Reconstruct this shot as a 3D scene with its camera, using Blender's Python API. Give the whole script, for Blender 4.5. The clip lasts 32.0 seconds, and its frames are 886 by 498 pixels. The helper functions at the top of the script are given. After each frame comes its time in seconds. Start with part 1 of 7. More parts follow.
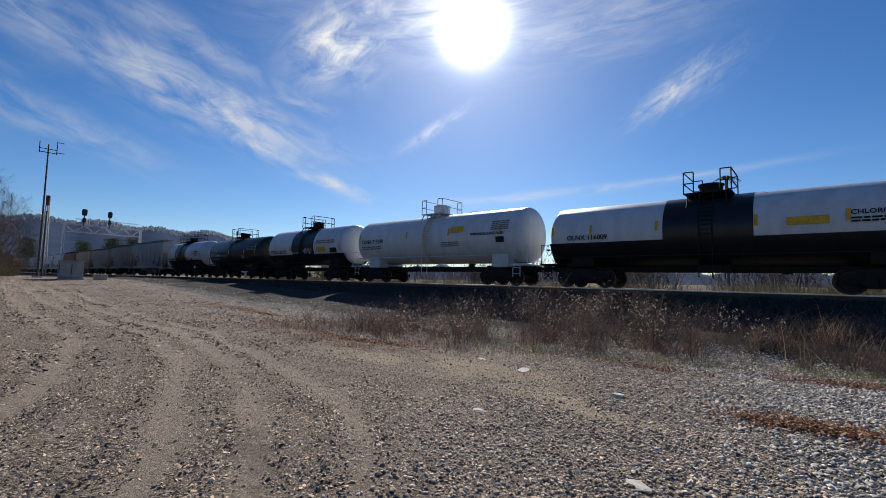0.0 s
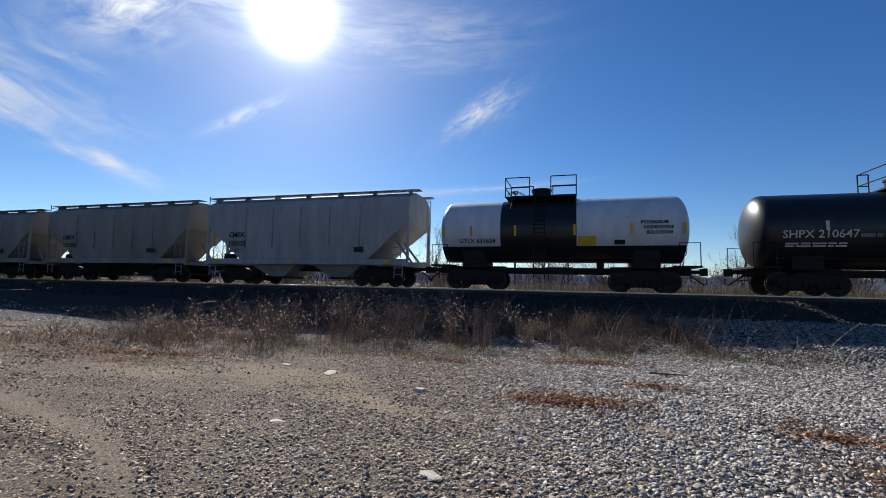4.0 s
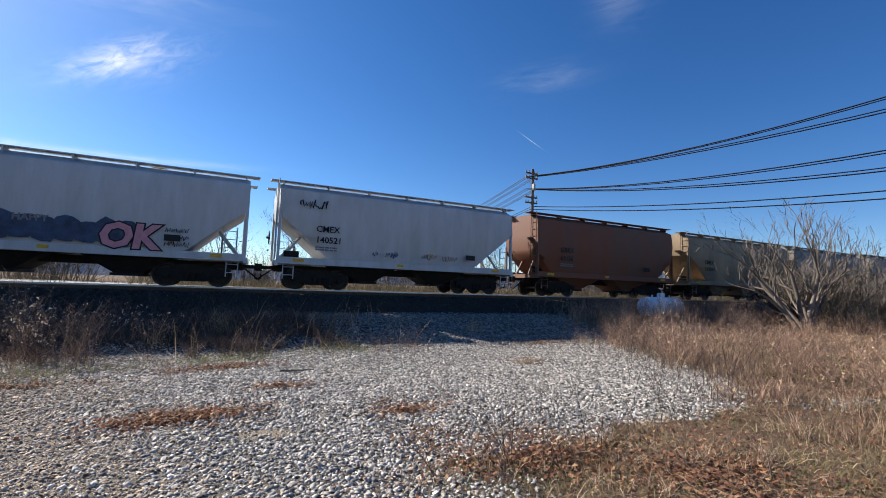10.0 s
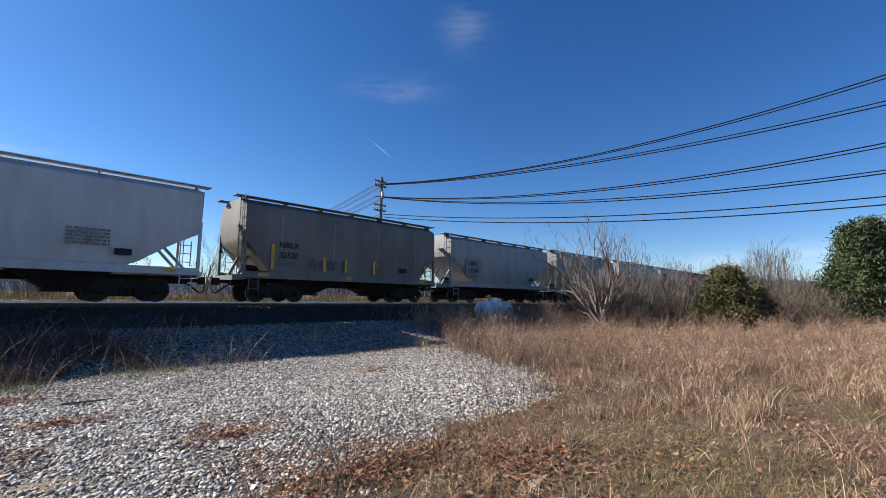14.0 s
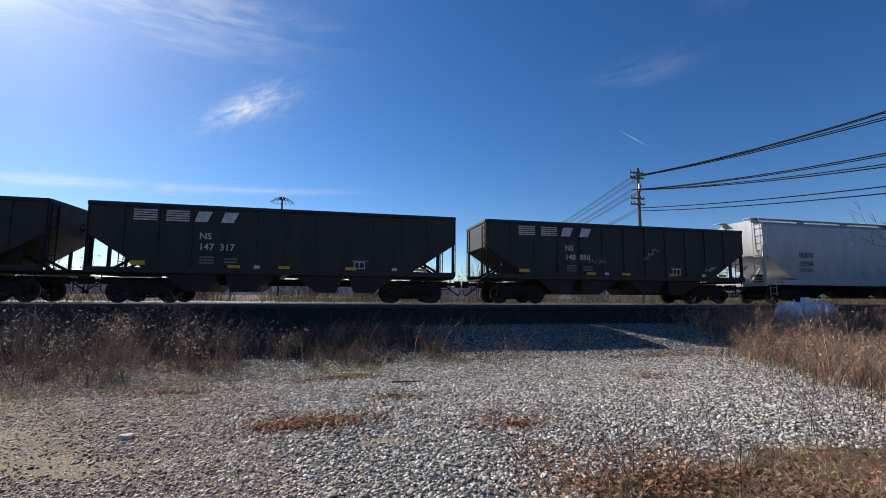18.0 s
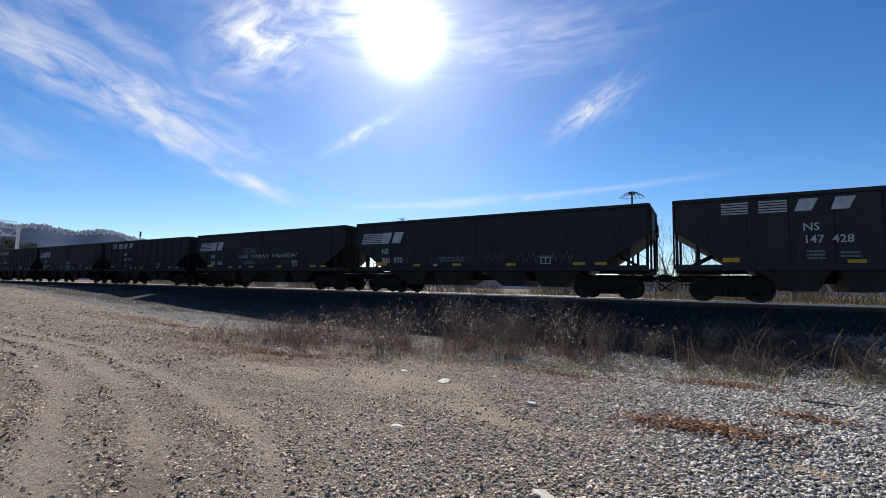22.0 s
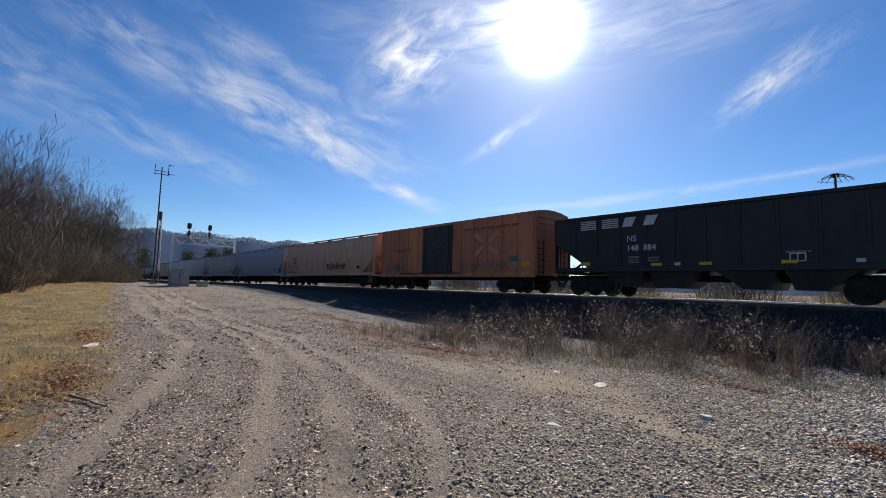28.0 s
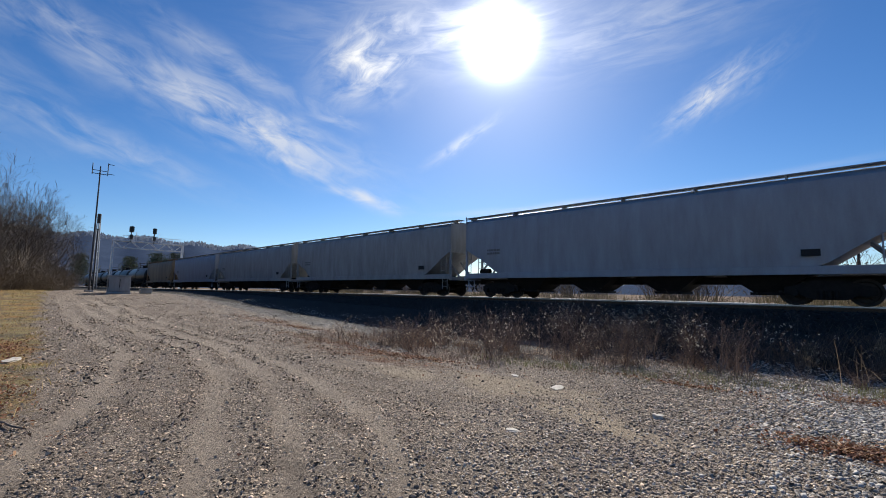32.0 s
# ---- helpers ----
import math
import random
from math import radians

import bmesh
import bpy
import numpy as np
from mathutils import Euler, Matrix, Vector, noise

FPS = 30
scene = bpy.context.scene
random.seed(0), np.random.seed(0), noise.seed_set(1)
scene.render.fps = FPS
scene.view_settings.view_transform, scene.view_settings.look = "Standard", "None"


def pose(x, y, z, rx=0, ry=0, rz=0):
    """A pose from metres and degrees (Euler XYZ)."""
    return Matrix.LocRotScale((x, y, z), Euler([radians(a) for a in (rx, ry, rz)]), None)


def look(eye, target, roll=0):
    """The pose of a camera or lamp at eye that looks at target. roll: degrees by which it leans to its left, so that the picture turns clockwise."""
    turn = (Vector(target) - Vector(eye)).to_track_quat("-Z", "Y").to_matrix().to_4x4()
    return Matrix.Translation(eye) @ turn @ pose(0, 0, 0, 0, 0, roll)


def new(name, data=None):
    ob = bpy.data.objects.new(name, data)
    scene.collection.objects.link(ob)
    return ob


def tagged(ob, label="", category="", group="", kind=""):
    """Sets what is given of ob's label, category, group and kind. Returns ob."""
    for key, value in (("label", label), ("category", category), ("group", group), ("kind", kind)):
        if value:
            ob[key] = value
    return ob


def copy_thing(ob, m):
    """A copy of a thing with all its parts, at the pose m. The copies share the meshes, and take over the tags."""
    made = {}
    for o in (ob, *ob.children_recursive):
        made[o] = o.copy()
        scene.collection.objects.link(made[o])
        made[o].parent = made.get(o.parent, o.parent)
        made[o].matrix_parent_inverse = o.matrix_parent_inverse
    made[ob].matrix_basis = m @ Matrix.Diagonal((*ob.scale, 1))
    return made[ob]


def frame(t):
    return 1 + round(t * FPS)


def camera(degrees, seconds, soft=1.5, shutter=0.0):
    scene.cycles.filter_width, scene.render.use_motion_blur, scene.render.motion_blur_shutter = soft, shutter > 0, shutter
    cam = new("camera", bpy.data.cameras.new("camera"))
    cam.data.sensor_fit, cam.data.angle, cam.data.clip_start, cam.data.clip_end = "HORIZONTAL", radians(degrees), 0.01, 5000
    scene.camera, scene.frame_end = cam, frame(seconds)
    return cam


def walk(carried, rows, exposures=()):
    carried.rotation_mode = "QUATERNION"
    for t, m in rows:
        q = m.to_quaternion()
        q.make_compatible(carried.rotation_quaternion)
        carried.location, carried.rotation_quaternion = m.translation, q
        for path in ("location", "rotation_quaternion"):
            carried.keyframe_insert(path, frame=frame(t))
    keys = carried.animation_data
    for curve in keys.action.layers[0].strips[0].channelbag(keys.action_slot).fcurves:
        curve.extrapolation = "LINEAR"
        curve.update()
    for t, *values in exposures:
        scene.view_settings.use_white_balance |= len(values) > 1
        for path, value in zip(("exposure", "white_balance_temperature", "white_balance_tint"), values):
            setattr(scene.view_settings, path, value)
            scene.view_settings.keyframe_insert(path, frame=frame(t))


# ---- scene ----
# ---- camera ----
cam = camera(90.68, 32.0, 0.9)
EXPOSURES = [(0.0, 0.14), (2.5, 0.17), (4.5, 0.36), (7.0, 0.65), (13.0, 0.82), (16.0, 0.8), (16.6, 0.88), (17.0, 0.84), (18.0, 0.46), (19.5, 0.45), (22.0, 0.5), (26.0, 0.42), (32.0, 0.34)]
PATH = [
    (0.0, pose(-0.180, -0.074, 1.504, 94.14, -1.20, 40.34)),
    (0.5, pose(-0.178, -0.080, 1.505, 94.25, -0.81, 40.55)),
    (1.0, pose(-0.185, -0.083, 1.496, 94.31, -0.49, 41.15)),
    (1.5, pose(-0.185, -0.079, 1.497, 94.29, -0.31, 41.77)),
    (2.0, pose(-0.180, -0.070, 1.501, 94.22, -0.31, 41.51)),
    (2.5, pose(-0.149, -0.049, 1.504, 94.29, -0.49, 37.58)),
    (3.0, pose(-0.111, -0.036, 1.503, 94.28, -1.14, 32.75)),
    (3.5, pose(-0.135, 0.002, 1.510, 94.36, -1.18, 24.54)),
    (4.0, pose(-0.146, 0.067, 1.511, 94.59, -1.13, 16.64)),
    (4.5, pose(-0.120, 0.079, 1.516, 94.63, -1.12, 9.14)),
    (6.5, pose(0.111, 0.112, 1.629, 93.51, -1.17, -8.64)),
    (7.0, pose(0.147, 0.130, 1.630, 93.22, -0.96, -12.66)),
    (7.5, pose(0.160, 0.134, 1.620, 93.36, -0.97, -15.76)),
    (8.0, pose(0.175, 0.146, 1.623, 93.52, -1.13, -18.78)),
    (8.5, pose(0.177, 0.156, 1.627, 93.86, -1.49, -21.85)),
    (9.0, pose(0.184, 0.160, 1.625, 94.28, -1.84, -24.57)),
    (9.5, pose(0.179, 0.155, 1.635, 94.63, -2.02, -25.73)),
    (10.0, pose(0.186, 0.154, 1.634, 94.94, -1.95, -25.99)),
    (10.5, pose(0.188, 0.158, 1.632, 95.07, -1.82, -26.28)),
    (11.0, pose(0.216, 0.154, 1.633, 95.23, -1.69, -27.17)),
    (11.5, pose(0.250, 0.149, 1.631, 95.40, -1.29, -31.83)),
    (12.0, pose(0.261, 0.147, 1.640, 95.56, -1.25, -36.02)),
    (12.5, pose(0.268, 0.140, 1.644, 95.69, -1.24, -40.18)),
    (13.0, pose(0.277, 0.142, 1.652, 95.96, -1.34, -42.98)),
    (13.5, pose(0.288, 0.137, 1.654, 96.21, -1.22, -44.95)),
    (15.5, pose(0.317, 0.112, 1.631, 96.40, -0.59, -45.95)),
    (16.0, pose(0.328, 0.182, 1.630, 96.32, -1.06, -42.35)),
    (16.5, pose(0.257, 0.147, 1.645, 96.25, -1.43, -36.49)),
    (17.0, pose(0.201, 0.156, 1.657, 96.05, -1.68, -28.52)),
    (17.5, pose(0.112, 0.104, 1.667, 96.19, -0.31, -20.97)),
    (18.0, pose(0.137, 0.120, 1.648, 96.15, -0.35, -12.90)),
    (18.5, pose(0.111, 0.104, 1.638, 96.11, -0.28, -5.35)),
    (19.0, pose(0.052, 0.081, 1.631, 95.82, -0.31, 2.11)),
    (19.5, pose(-0.007, 0.028, 1.627, 95.57, -0.31, 8.34)),
    (20.0, pose(-0.027, 0.007, 1.626, 95.27, -0.77, 14.72)),
    (20.5, pose(-0.037, -0.014, 1.629, 94.99, -0.99, 20.93)),
    (21.0, pose(-0.067, -0.034, 1.629, 94.92, -0.98, 25.45)),
    (21.5, pose(-0.085, -0.049, 1.627, 94.97, -1.08, 28.64)),
    (22.0, pose(-0.095, -0.061, 1.624, 95.04, -1.24, 30.82)),
    (22.5, pose(-0.119, -0.089, 1.603, 95.07, -1.64, 33.22)),
    (23.0, pose(-0.157, -0.135, 1.572, 95.23, -1.75, 35.97)),
    (23.5, pose(-0.155, -0.157, 1.574, 95.04, -1.74, 39.06)),
    (24.0, pose(-0.153, -0.171, 1.579, 94.81, -1.22, 41.34)),
    (24.5, pose(-0.144, -0.183, 1.574, 94.58, -0.26, 42.02)),
    (25.0, pose(-0.135, -0.186, 1.573, 94.46, 0.21, 44.06)),
    (25.5, pose(-0.161, -0.176, 1.557, 94.42, 0.11, 46.59)),
    (26.0, pose(-0.158, -0.186, 1.558, 94.32, -0.21, 48.79)),
    (26.5, pose(-0.155, -0.188, 1.556, 94.25, -0.40, 49.80)),
    (28.5, pose(-0.105, -0.190, 1.561, 95.08, -1.92, 49.15)),
    (29.0, pose(-0.114, -0.188, 1.563, 95.17, -2.08, 48.66)),
    (29.5, pose(-0.159, -0.187, 1.571, 95.47, -1.84, 47.81)),
    (30.0, pose(-0.199, -0.183, 1.570, 95.59, -1.32, 46.64)),
    (30.5, pose(-0.221, -0.182, 1.576, 95.57, -0.82, 45.32)),
    (31.0, pose(-0.196, -0.134, 1.576, 95.62, -0.68, 44.74)),
    (31.5, pose(-0.176, -0.106, 1.570, 95.61, -0.80, 44.31)),
    (32.0, pose(-0.185, -0.097, 1.569, 95.60, -0.97, 44.24)),
]
walk(cam, PATH, EXPOSURES)

# ---- world and sun ----
SUN_AZ, SUN_EL = radians(37.0), radians(30.7)
GLARE = (2.9, 34.0, 7.5, 5.8)  # core degrees and strength, halo degrees and strength
CLOUD = 7.0
SUN_DIR = Vector((-math.sin(SUN_AZ) * math.cos(SUN_EL), math.cos(SUN_AZ) * math.cos(SUN_EL), math.sin(SUN_EL)))


def nd(tree, kind, **props):
    n = tree.nodes.new(kind)
    for k, v in props.items():
        if k in n.inputs:
            n.inputs[k].default_value = v
        else:
            setattr(n, k, v)
    return n


def mth(tree, op, a, b=None, c=None, clamp=False):
    n = tree.nodes.new("ShaderNodeMath")
    n.operation, n.use_clamp = op, clamp
    for i, v in enumerate((a, b, c)):
        if v is None:
            continue
        if isinstance(v, (int, float)):
            n.inputs[i].default_value = v
        else:
            tree.links.new(v, n.inputs[i])
    return n.outputs[0]


world = bpy.data.worlds.new("sky")
scene.world = world
world.use_nodes = True
wt = world.node_tree
wt.nodes.clear()
w_out = wt.nodes.new("ShaderNodeOutputWorld")
w_bg = wt.nodes.new("ShaderNodeBackground")
w_bg.inputs["Strength"].default_value = 0.088
sky = wt.nodes.new("ShaderNodeTexSky")
sky.sky_type, sky.sun_disc = "NISHITA", False
sky.sun_elevation, sky.sun_rotation = SUN_EL, -SUN_AZ
sky.altitude, sky.air_density, sky.dust_density, sky.ozone_density = 1200.0, 1.0, 0.25, 3.0
w_tint = nd(wt, "ShaderNodeHueSaturation", Saturation=1.27, Hue=0.506, Value=1.0)
wt.links.new(sky.outputs[0], w_tint.inputs["Color"])

# high thin cloud: long wisps, each a stretched patch of streaky noise, in degrees of azimuth (to the left of +y) and elevation
w_dir = wt.nodes.new("ShaderNodeTexCoord").outputs["Generated"]
w_xyz = wt.nodes.new("ShaderNodeSeparateXYZ")
wt.links.new(w_dir, w_xyz.inputs[0])
W_AZ = mth(wt, "MULTIPLY", mth(wt, "ARCTAN2", mth(wt, "MULTIPLY", w_xyz.outputs[0], -1.0), w_xyz.outputs[1]), 57.2958)
W_EL = mth(wt, "MULTIPLY", mth(wt, "ARCSINE", w_xyz.outputs[2]), 57.2958)


def wisps(angle, seed, patches, across=2.1, along=5.4):
    """Streaks that run at one angle, kept to some oval patches: azimuth, elevation, half length, half width, weight."""
    ca, sa = math.cos(radians(angle)), math.sin(radians(angle))
    u = mth(wt, "ADD", mth(wt, "MULTIPLY", W_AZ, ca), mth(wt, "MULTIPLY", W_EL, sa))
    v = mth(wt, "SUBTRACT", mth(wt, "MULTIPLY", W_EL, ca), mth(wt, "MULTIPLY", W_AZ, sa))
    vec = wt.nodes.new("ShaderNodeCombineXYZ")
    wt.links.new(mth(wt, "DIVIDE", u, along), vec.inputs[0])
    wt.links.new(mth(wt, "DIVIDE", v, across), vec.inputs[1])
    vec.inputs[2].default_value = seed
    n = nd(wt, "ShaderNodeTexNoise", Scale=1.0, Detail=9.0, Roughness=0.6, Distortion=0.9)
    wt.links.new(vec.outputs[0], n.inputs["Vector"])
    total = None
    for az, el, la, wi, k in patches:
        u0, v0 = az * ca + el * sa, el * ca - az * sa
        a = mth(wt, "POWER", mth(wt, "ABSOLUTE", mth(wt, "DIVIDE", mth(wt, "SUBTRACT", u, u0), la)), 2.0)
        b = mth(wt, "POWER", mth(wt, "ABSOLUTE", mth(wt, "DIVIDE", mth(wt, "SUBTRACT", v, v0), wi)), 2.0)
        g = mth(wt, "MULTIPLY", mth(wt, "EXPONENT", mth(wt, "MULTIPLY", mth(wt, "ADD", a, b), -1.0)), k)
        total = g if total is None else mth(wt, "MAXIMUM", total, g)
    broad = nd(wt, "ShaderNodeTexNoise", Scale=0.55, Detail=4.0, Roughness=0.5, Distortion=1.0)
    wt.links.new(vec.outputs[0], broad.inputs["Vector"])
    fac = mth(wt, "ADD", mth(wt, "MULTIPLY", n.outputs["Fac"], 2.3), mth(wt, "MULTIPLY_ADD", broad.outputs["Fac"], 2.0, -1.6))
    return mth(wt, "MULTIPLY", total, mth(wt, "POWER", mth(wt, "MAXIMUM", mth(wt, "MINIMUM", fac, 1.0), 0.0), 1.3))


W_CLOUD = wisps(17, 0.0, [(69, 19.3, 13, 2.9, 1.0), (86, 24, 12, 2.5, 0.55), (64, 15.6, 7, 1.3, 0.9), (55, 11.9, 4.5, 0.9, 1.0), (84, 15, 11, 1.6, 0.55), (72, 25.5, 9, 1.6, 0.5), (100, 20, 14, 4, 0.35), (60, 22, 4, 1.5, 0.5)])
W_CLOUD = mth(wt, "MAXIMUM", W_CLOUD, wisps(-30, 4.0, [(54, 28.8, 6.0, 3.6, 1.7), (52, 25, 3, 0.8, 0.7)], 2.3, 4.6))
W_CLOUD = mth(wt, "MAXIMUM", W_CLOUD, wisps(-4, 9.0, [(27, 11.2, 12, 0.5, 0.75), (14, 12.2, 12, 0.4, 0.45), (20, 30, 13, 3.5, 0.4), (45, 32, 16, 4, 0.6), (-48, 33, 3, 2.5, 0.12), (-38, 26, 5, 1.5, 0.15), (-82, 4.5, 9, 1.1, 0.5)], 1.5, 8.0))

W_CLOUD = mth(wt, "MAXIMUM", W_CLOUD, wisps(-32, 6.3, [(12.3, 22.0, 4.6, 1.25, 1.0), (8.5, 23.0, 4.5, 1.5, 0.35), (42, 19.3, 4.5, 0.7, 0.6)], 1.1, 3.0))

# a short fresh vapour trail
W_CLOUD = mth(wt, "MAXIMUM", W_CLOUD, wisps(35, 2.0, [(-37.05, 18.8, 1.3, 0.045, 1.0)], 9.0, 30.0))

# the glare of the sun through the thin cloud
w_dot = wt.nodes.new("ShaderNodeVectorMath")
w_dot.operation = "DOT_PRODUCT"
wt.links.new(w_dir, w_dot.inputs[0])
w_dot.inputs[1].default_value = SUN_DIR
w_ang = mth(wt, "MULTIPLY", mth(wt, "ARCCOSINE", mth(wt, "MINIMUM", w_dot.outputs["Value"], 1.0)), 57.2958)
glare = mth(wt, "MULTIPLY", mth(wt, "EXPONENT", mth(wt, "MULTIPLY", mth(wt, "POWER", mth(wt, "DIVIDE", w_ang, GLARE[0]), 2.0), -1.0)), GLARE[1])
halo = mth(wt, "MULTIPLY", mth(wt, "EXPONENT", mth(wt, "DIVIDE", w_ang, -GLARE[2])), GLARE[3])
halo = mth(wt, "MULTIPLY", halo, mth(wt, "MULTIPLY_ADD", W_CLOUD, 1.6, 0.85))
glare = mth(wt, "ADD", glare, halo)
# the clear sky deepens away from the sun
w_far = mth(wt, "MULTIPLY_ADD", w_ang, 1 / 55, -22 / 55, clamp=True)
w_deep = wt.nodes.new("ShaderNodeCombineXYZ")
for i, k in enumerate((-0.21, -0.17, -0.10)):
    wt.links.new(mth(wt, "MULTIPLY_ADD", w_far, k, 1.0), w_deep.inputs[i])
w_deep_mix = nd(wt, "ShaderNodeVectorMath", operation="MULTIPLY")
wt.links.new(w_tint.outputs[0], w_deep_mix.inputs[0])
wt.links.new(w_deep.outputs[0], w_deep_mix.inputs[1])
w_cloud_mix = wt.nodes.new("ShaderNodeMix")
w_cloud_mix.data_type = "RGBA"
wt.links.new(mth(wt, "MULTIPLY", W_CLOUD, 0.78), w_cloud_mix.inputs[0])
wt.links.new(w_deep_mix.outputs[0], w_cloud_mix.inputs[6])
w_cloud_mix.inputs[7].default_value = (CLOUD, CLOUD * 1.02, CLOUD * 1.05, 1)
w_add = wt.nodes.new("ShaderNodeVectorMath")
w_add.operation = "ADD"
w_glare = wt.nodes.new("ShaderNodeCombineXYZ")
for i in range(3):
    wt.links.new(glare, w_glare.inputs[i])
wt.links.new(w_cloud_mix.outputs[2], w_add.inputs[0])
wt.links.new(w_glare.outputs[0], w_add.inputs[1])
wt.links.new(w_add.outputs[0], w_bg.inputs["Color"])
wt.links.new(w_bg.outputs[0], w_out.inputs["Surface"])

sun_data = bpy.data.lights.new("sun", "SUN")
sun_data.energy, sun_data.angle, sun_data.color = 5.0, radians(0.53), (1.0, 0.95, 0.87)
sun = new("sun", sun_data)
sun.matrix_world = look(SUN_DIR * 100, (0, 0, 0))

# ---- materials ----
def material(name, colour, colour2=None, rough=0.8, metal=0.0, scale=3.0, detail=6.0, fine=60.0, bump=0.0, spread=0.35, spec=0.3, stretch=(1, 1, 1), island=0.0, thin=0.0):
    """Two colours mixed by a coarse noise, darkened and lightened by a fine one, with a little relief."""
    m = bpy.data.materials.new(name)
    m.use_nodes = True
    t = m.node_tree
    b = t.nodes["Principled BSDF"]
    b.inputs["Roughness"].default_value, b.inputs["Metallic"].default_value = rough, metal
    b.inputs["Specular IOR Level"].default_value = spec
    co = t.nodes.new("ShaderNodeTexCoord")
    mp = t.nodes.new("ShaderNodeMapping")
    mp.inputs["Scale"].default_value = stretch
    t.links.new(co.outputs["Object"], mp.inputs["Vector"])
    n1 = nd(t, "ShaderNodeTexNoise", Scale=scale, Detail=detail, Roughness=0.65)
    n2 = nd(t, "ShaderNodeTexNoise", Scale=fine, Detail=4.0, Roughness=0.6)
    t.links.new(mp.outputs[0], n1.inputs["Vector"])
    t.links.new(co.outputs["Object"], n2.inputs["Vector"])
    mix = t.nodes.new("ShaderNodeMix")
    mix.data_type = "RGBA"
    mix.inputs[6].default_value = (*colour, 1)
    mix.inputs[7].default_value = (*(colour2 or [c * 0.7 for c in colour]), 1)
    f = mth(t, "MULTIPLY_ADD", n1.outputs["Fac"], 3.0, -1.0, clamp=True)
    t.links.new(f, mix.inputs[0])
    val = mth(t, "MULTIPLY_ADD", n2.outputs["Fac"], spread * 2, 1.0 - spread)
    if island:
        g = t.nodes.new("ShaderNodeNewGeometry")
        val = mth(t, "MULTIPLY", val, mth(t, "MULTIPLY_ADD", g.outputs["Random Per Island"], island * 2, 1.0 - island))
    hsv = t.nodes.new("ShaderNodeHueSaturation")
    t.links.new(mix.outputs[2], hsv.inputs["Color"])
    t.links.new(val, hsv.inputs["Value"])
    t.links.new(hsv.outputs[0], b.inputs["Base Color"])
    if bump:
        bp = nd(t, "ShaderNodeBump", Strength=min(1.0, bump), Distance=0.02)
        t.links.new(n2.outputs["Fac"], bp.inputs["Height"])
        t.links.new(bp.outputs[0], b.inputs["Normal"])
    if thin:
        tr = t.nodes.new("ShaderNodeBsdfTranslucent")
        t.links.new(hsv.outputs[0], tr.inputs["Color"])
        ms = t.nodes.new("ShaderNodeMixShader")
        ms.inputs[0].default_value = thin
        t.links.new(b.outputs[0], ms.inputs[1])
        t.links.new(tr.outputs[0], ms.inputs[2])
        t.links.new(ms.outputs[0], t.nodes["Material Output"].inputs["Surface"])
    return m


# ---- mesh helpers ----
def part(name, bm, mat, parent=None, label="", smooth=False, at=None):
    """Links a bmesh (or a ready mesh) as one mesh object, under a thing or a part."""
    if isinstance(bm, bpy.types.Mesh):
        me = bm
    else:
        me = bpy.data.meshes.new(name)
        bmesh.ops.recalc_face_normals(bm, faces=bm.faces)
        bm.to_mesh(me)
        bm.free()
        if smooth:
            me.shade_smooth()
    if mat and not me.materials:
        for one in (mat if isinstance(mat, (list, tuple)) else [mat]):
            me.materials.append(one)
    ob = new(name, me)
    ob.parent = parent
    if at is not None:
        ob.matrix_basis = at
    return tagged(ob, label)


def box(bm, x0, x1, y0, y1, z0, z1, m=0):
    v = [bm.verts.new(p) for p in ((x0, y0, z0), (x1, y0, z0), (x1, y1, z0), (x0, y1, z0), (x0, y0, z1), (x1, y0, z1), (x1, y1, z1), (x0, y1, z1))]
    for q in ((3, 2, 1, 0), (4, 5, 6, 7), (0, 1, 5, 4), (1, 2, 6, 5), (2, 3, 7, 6), (3, 0, 4, 7)):
        bm.faces.new([v[i] for i in q]).material_index = m
    return bm


def bevbox(x0, x1, y0, y1, z0, z1, r=0.02, seg=1):
    bm = box(bmesh.new(), x0, x1, y0, y1, z0, z1)
    bmesh.ops.bevel(bm, geom=bm.edges[:], offset=r, segments=seg, affect="EDGES", profile=0.5)
    return bm


def prism(bm, poly, a, b, axis="y"):
    """A polygon pushed from a to b along an axis; the polygon is in the other two axes, in order."""
    def at(p, k):
        return {"x": (k, p[0], p[1]), "y": (p[0], k, p[1]), "z": (p[0], p[1], k)}[axis]
    u, w = [bm.verts.new(at(p, a)) for p in poly], [bm.verts.new(at(p, b)) for p in poly]
    bm.faces.new(u), bm.faces.new(w[::-1])
    for i in range(len(poly)):
        bm.faces.new((u[i], w[i], w[i - 1], u[i - 1]))
    return bm


def tube(bm, pts, r, n=6, r1=None):
    """A tube along a line of points, tapering to r1."""
    rings, pts = [], [Vector(p) for p in pts]
    for i, p in enumerate(pts):
        d = (pts[min(i + 1, len(pts) - 1)] - pts[max(i - 1, 0)]).normalized()
        u = d.cross((0, 0, 1) if abs(d.z) < 0.9 else (1, 0, 0)).normalized()
        w = d.cross(u)
        k = r if r1 is None else r + (r1 - r) * i / (len(pts) - 1)
        rings.append([bm.verts.new(p + (u * math.cos(a) + w * math.sin(a)) * k) for a in [2 * math.pi * j / n for j in range(n)]])
    for a, b in zip(rings, rings[1:]):
        for j in range(n):
            bm.faces.new((a[j - 1], a[j], b[j], b[j - 1]))
    bm.faces.new(rings[0][::-1]), bm.faces.new(rings[-1])
    return bm


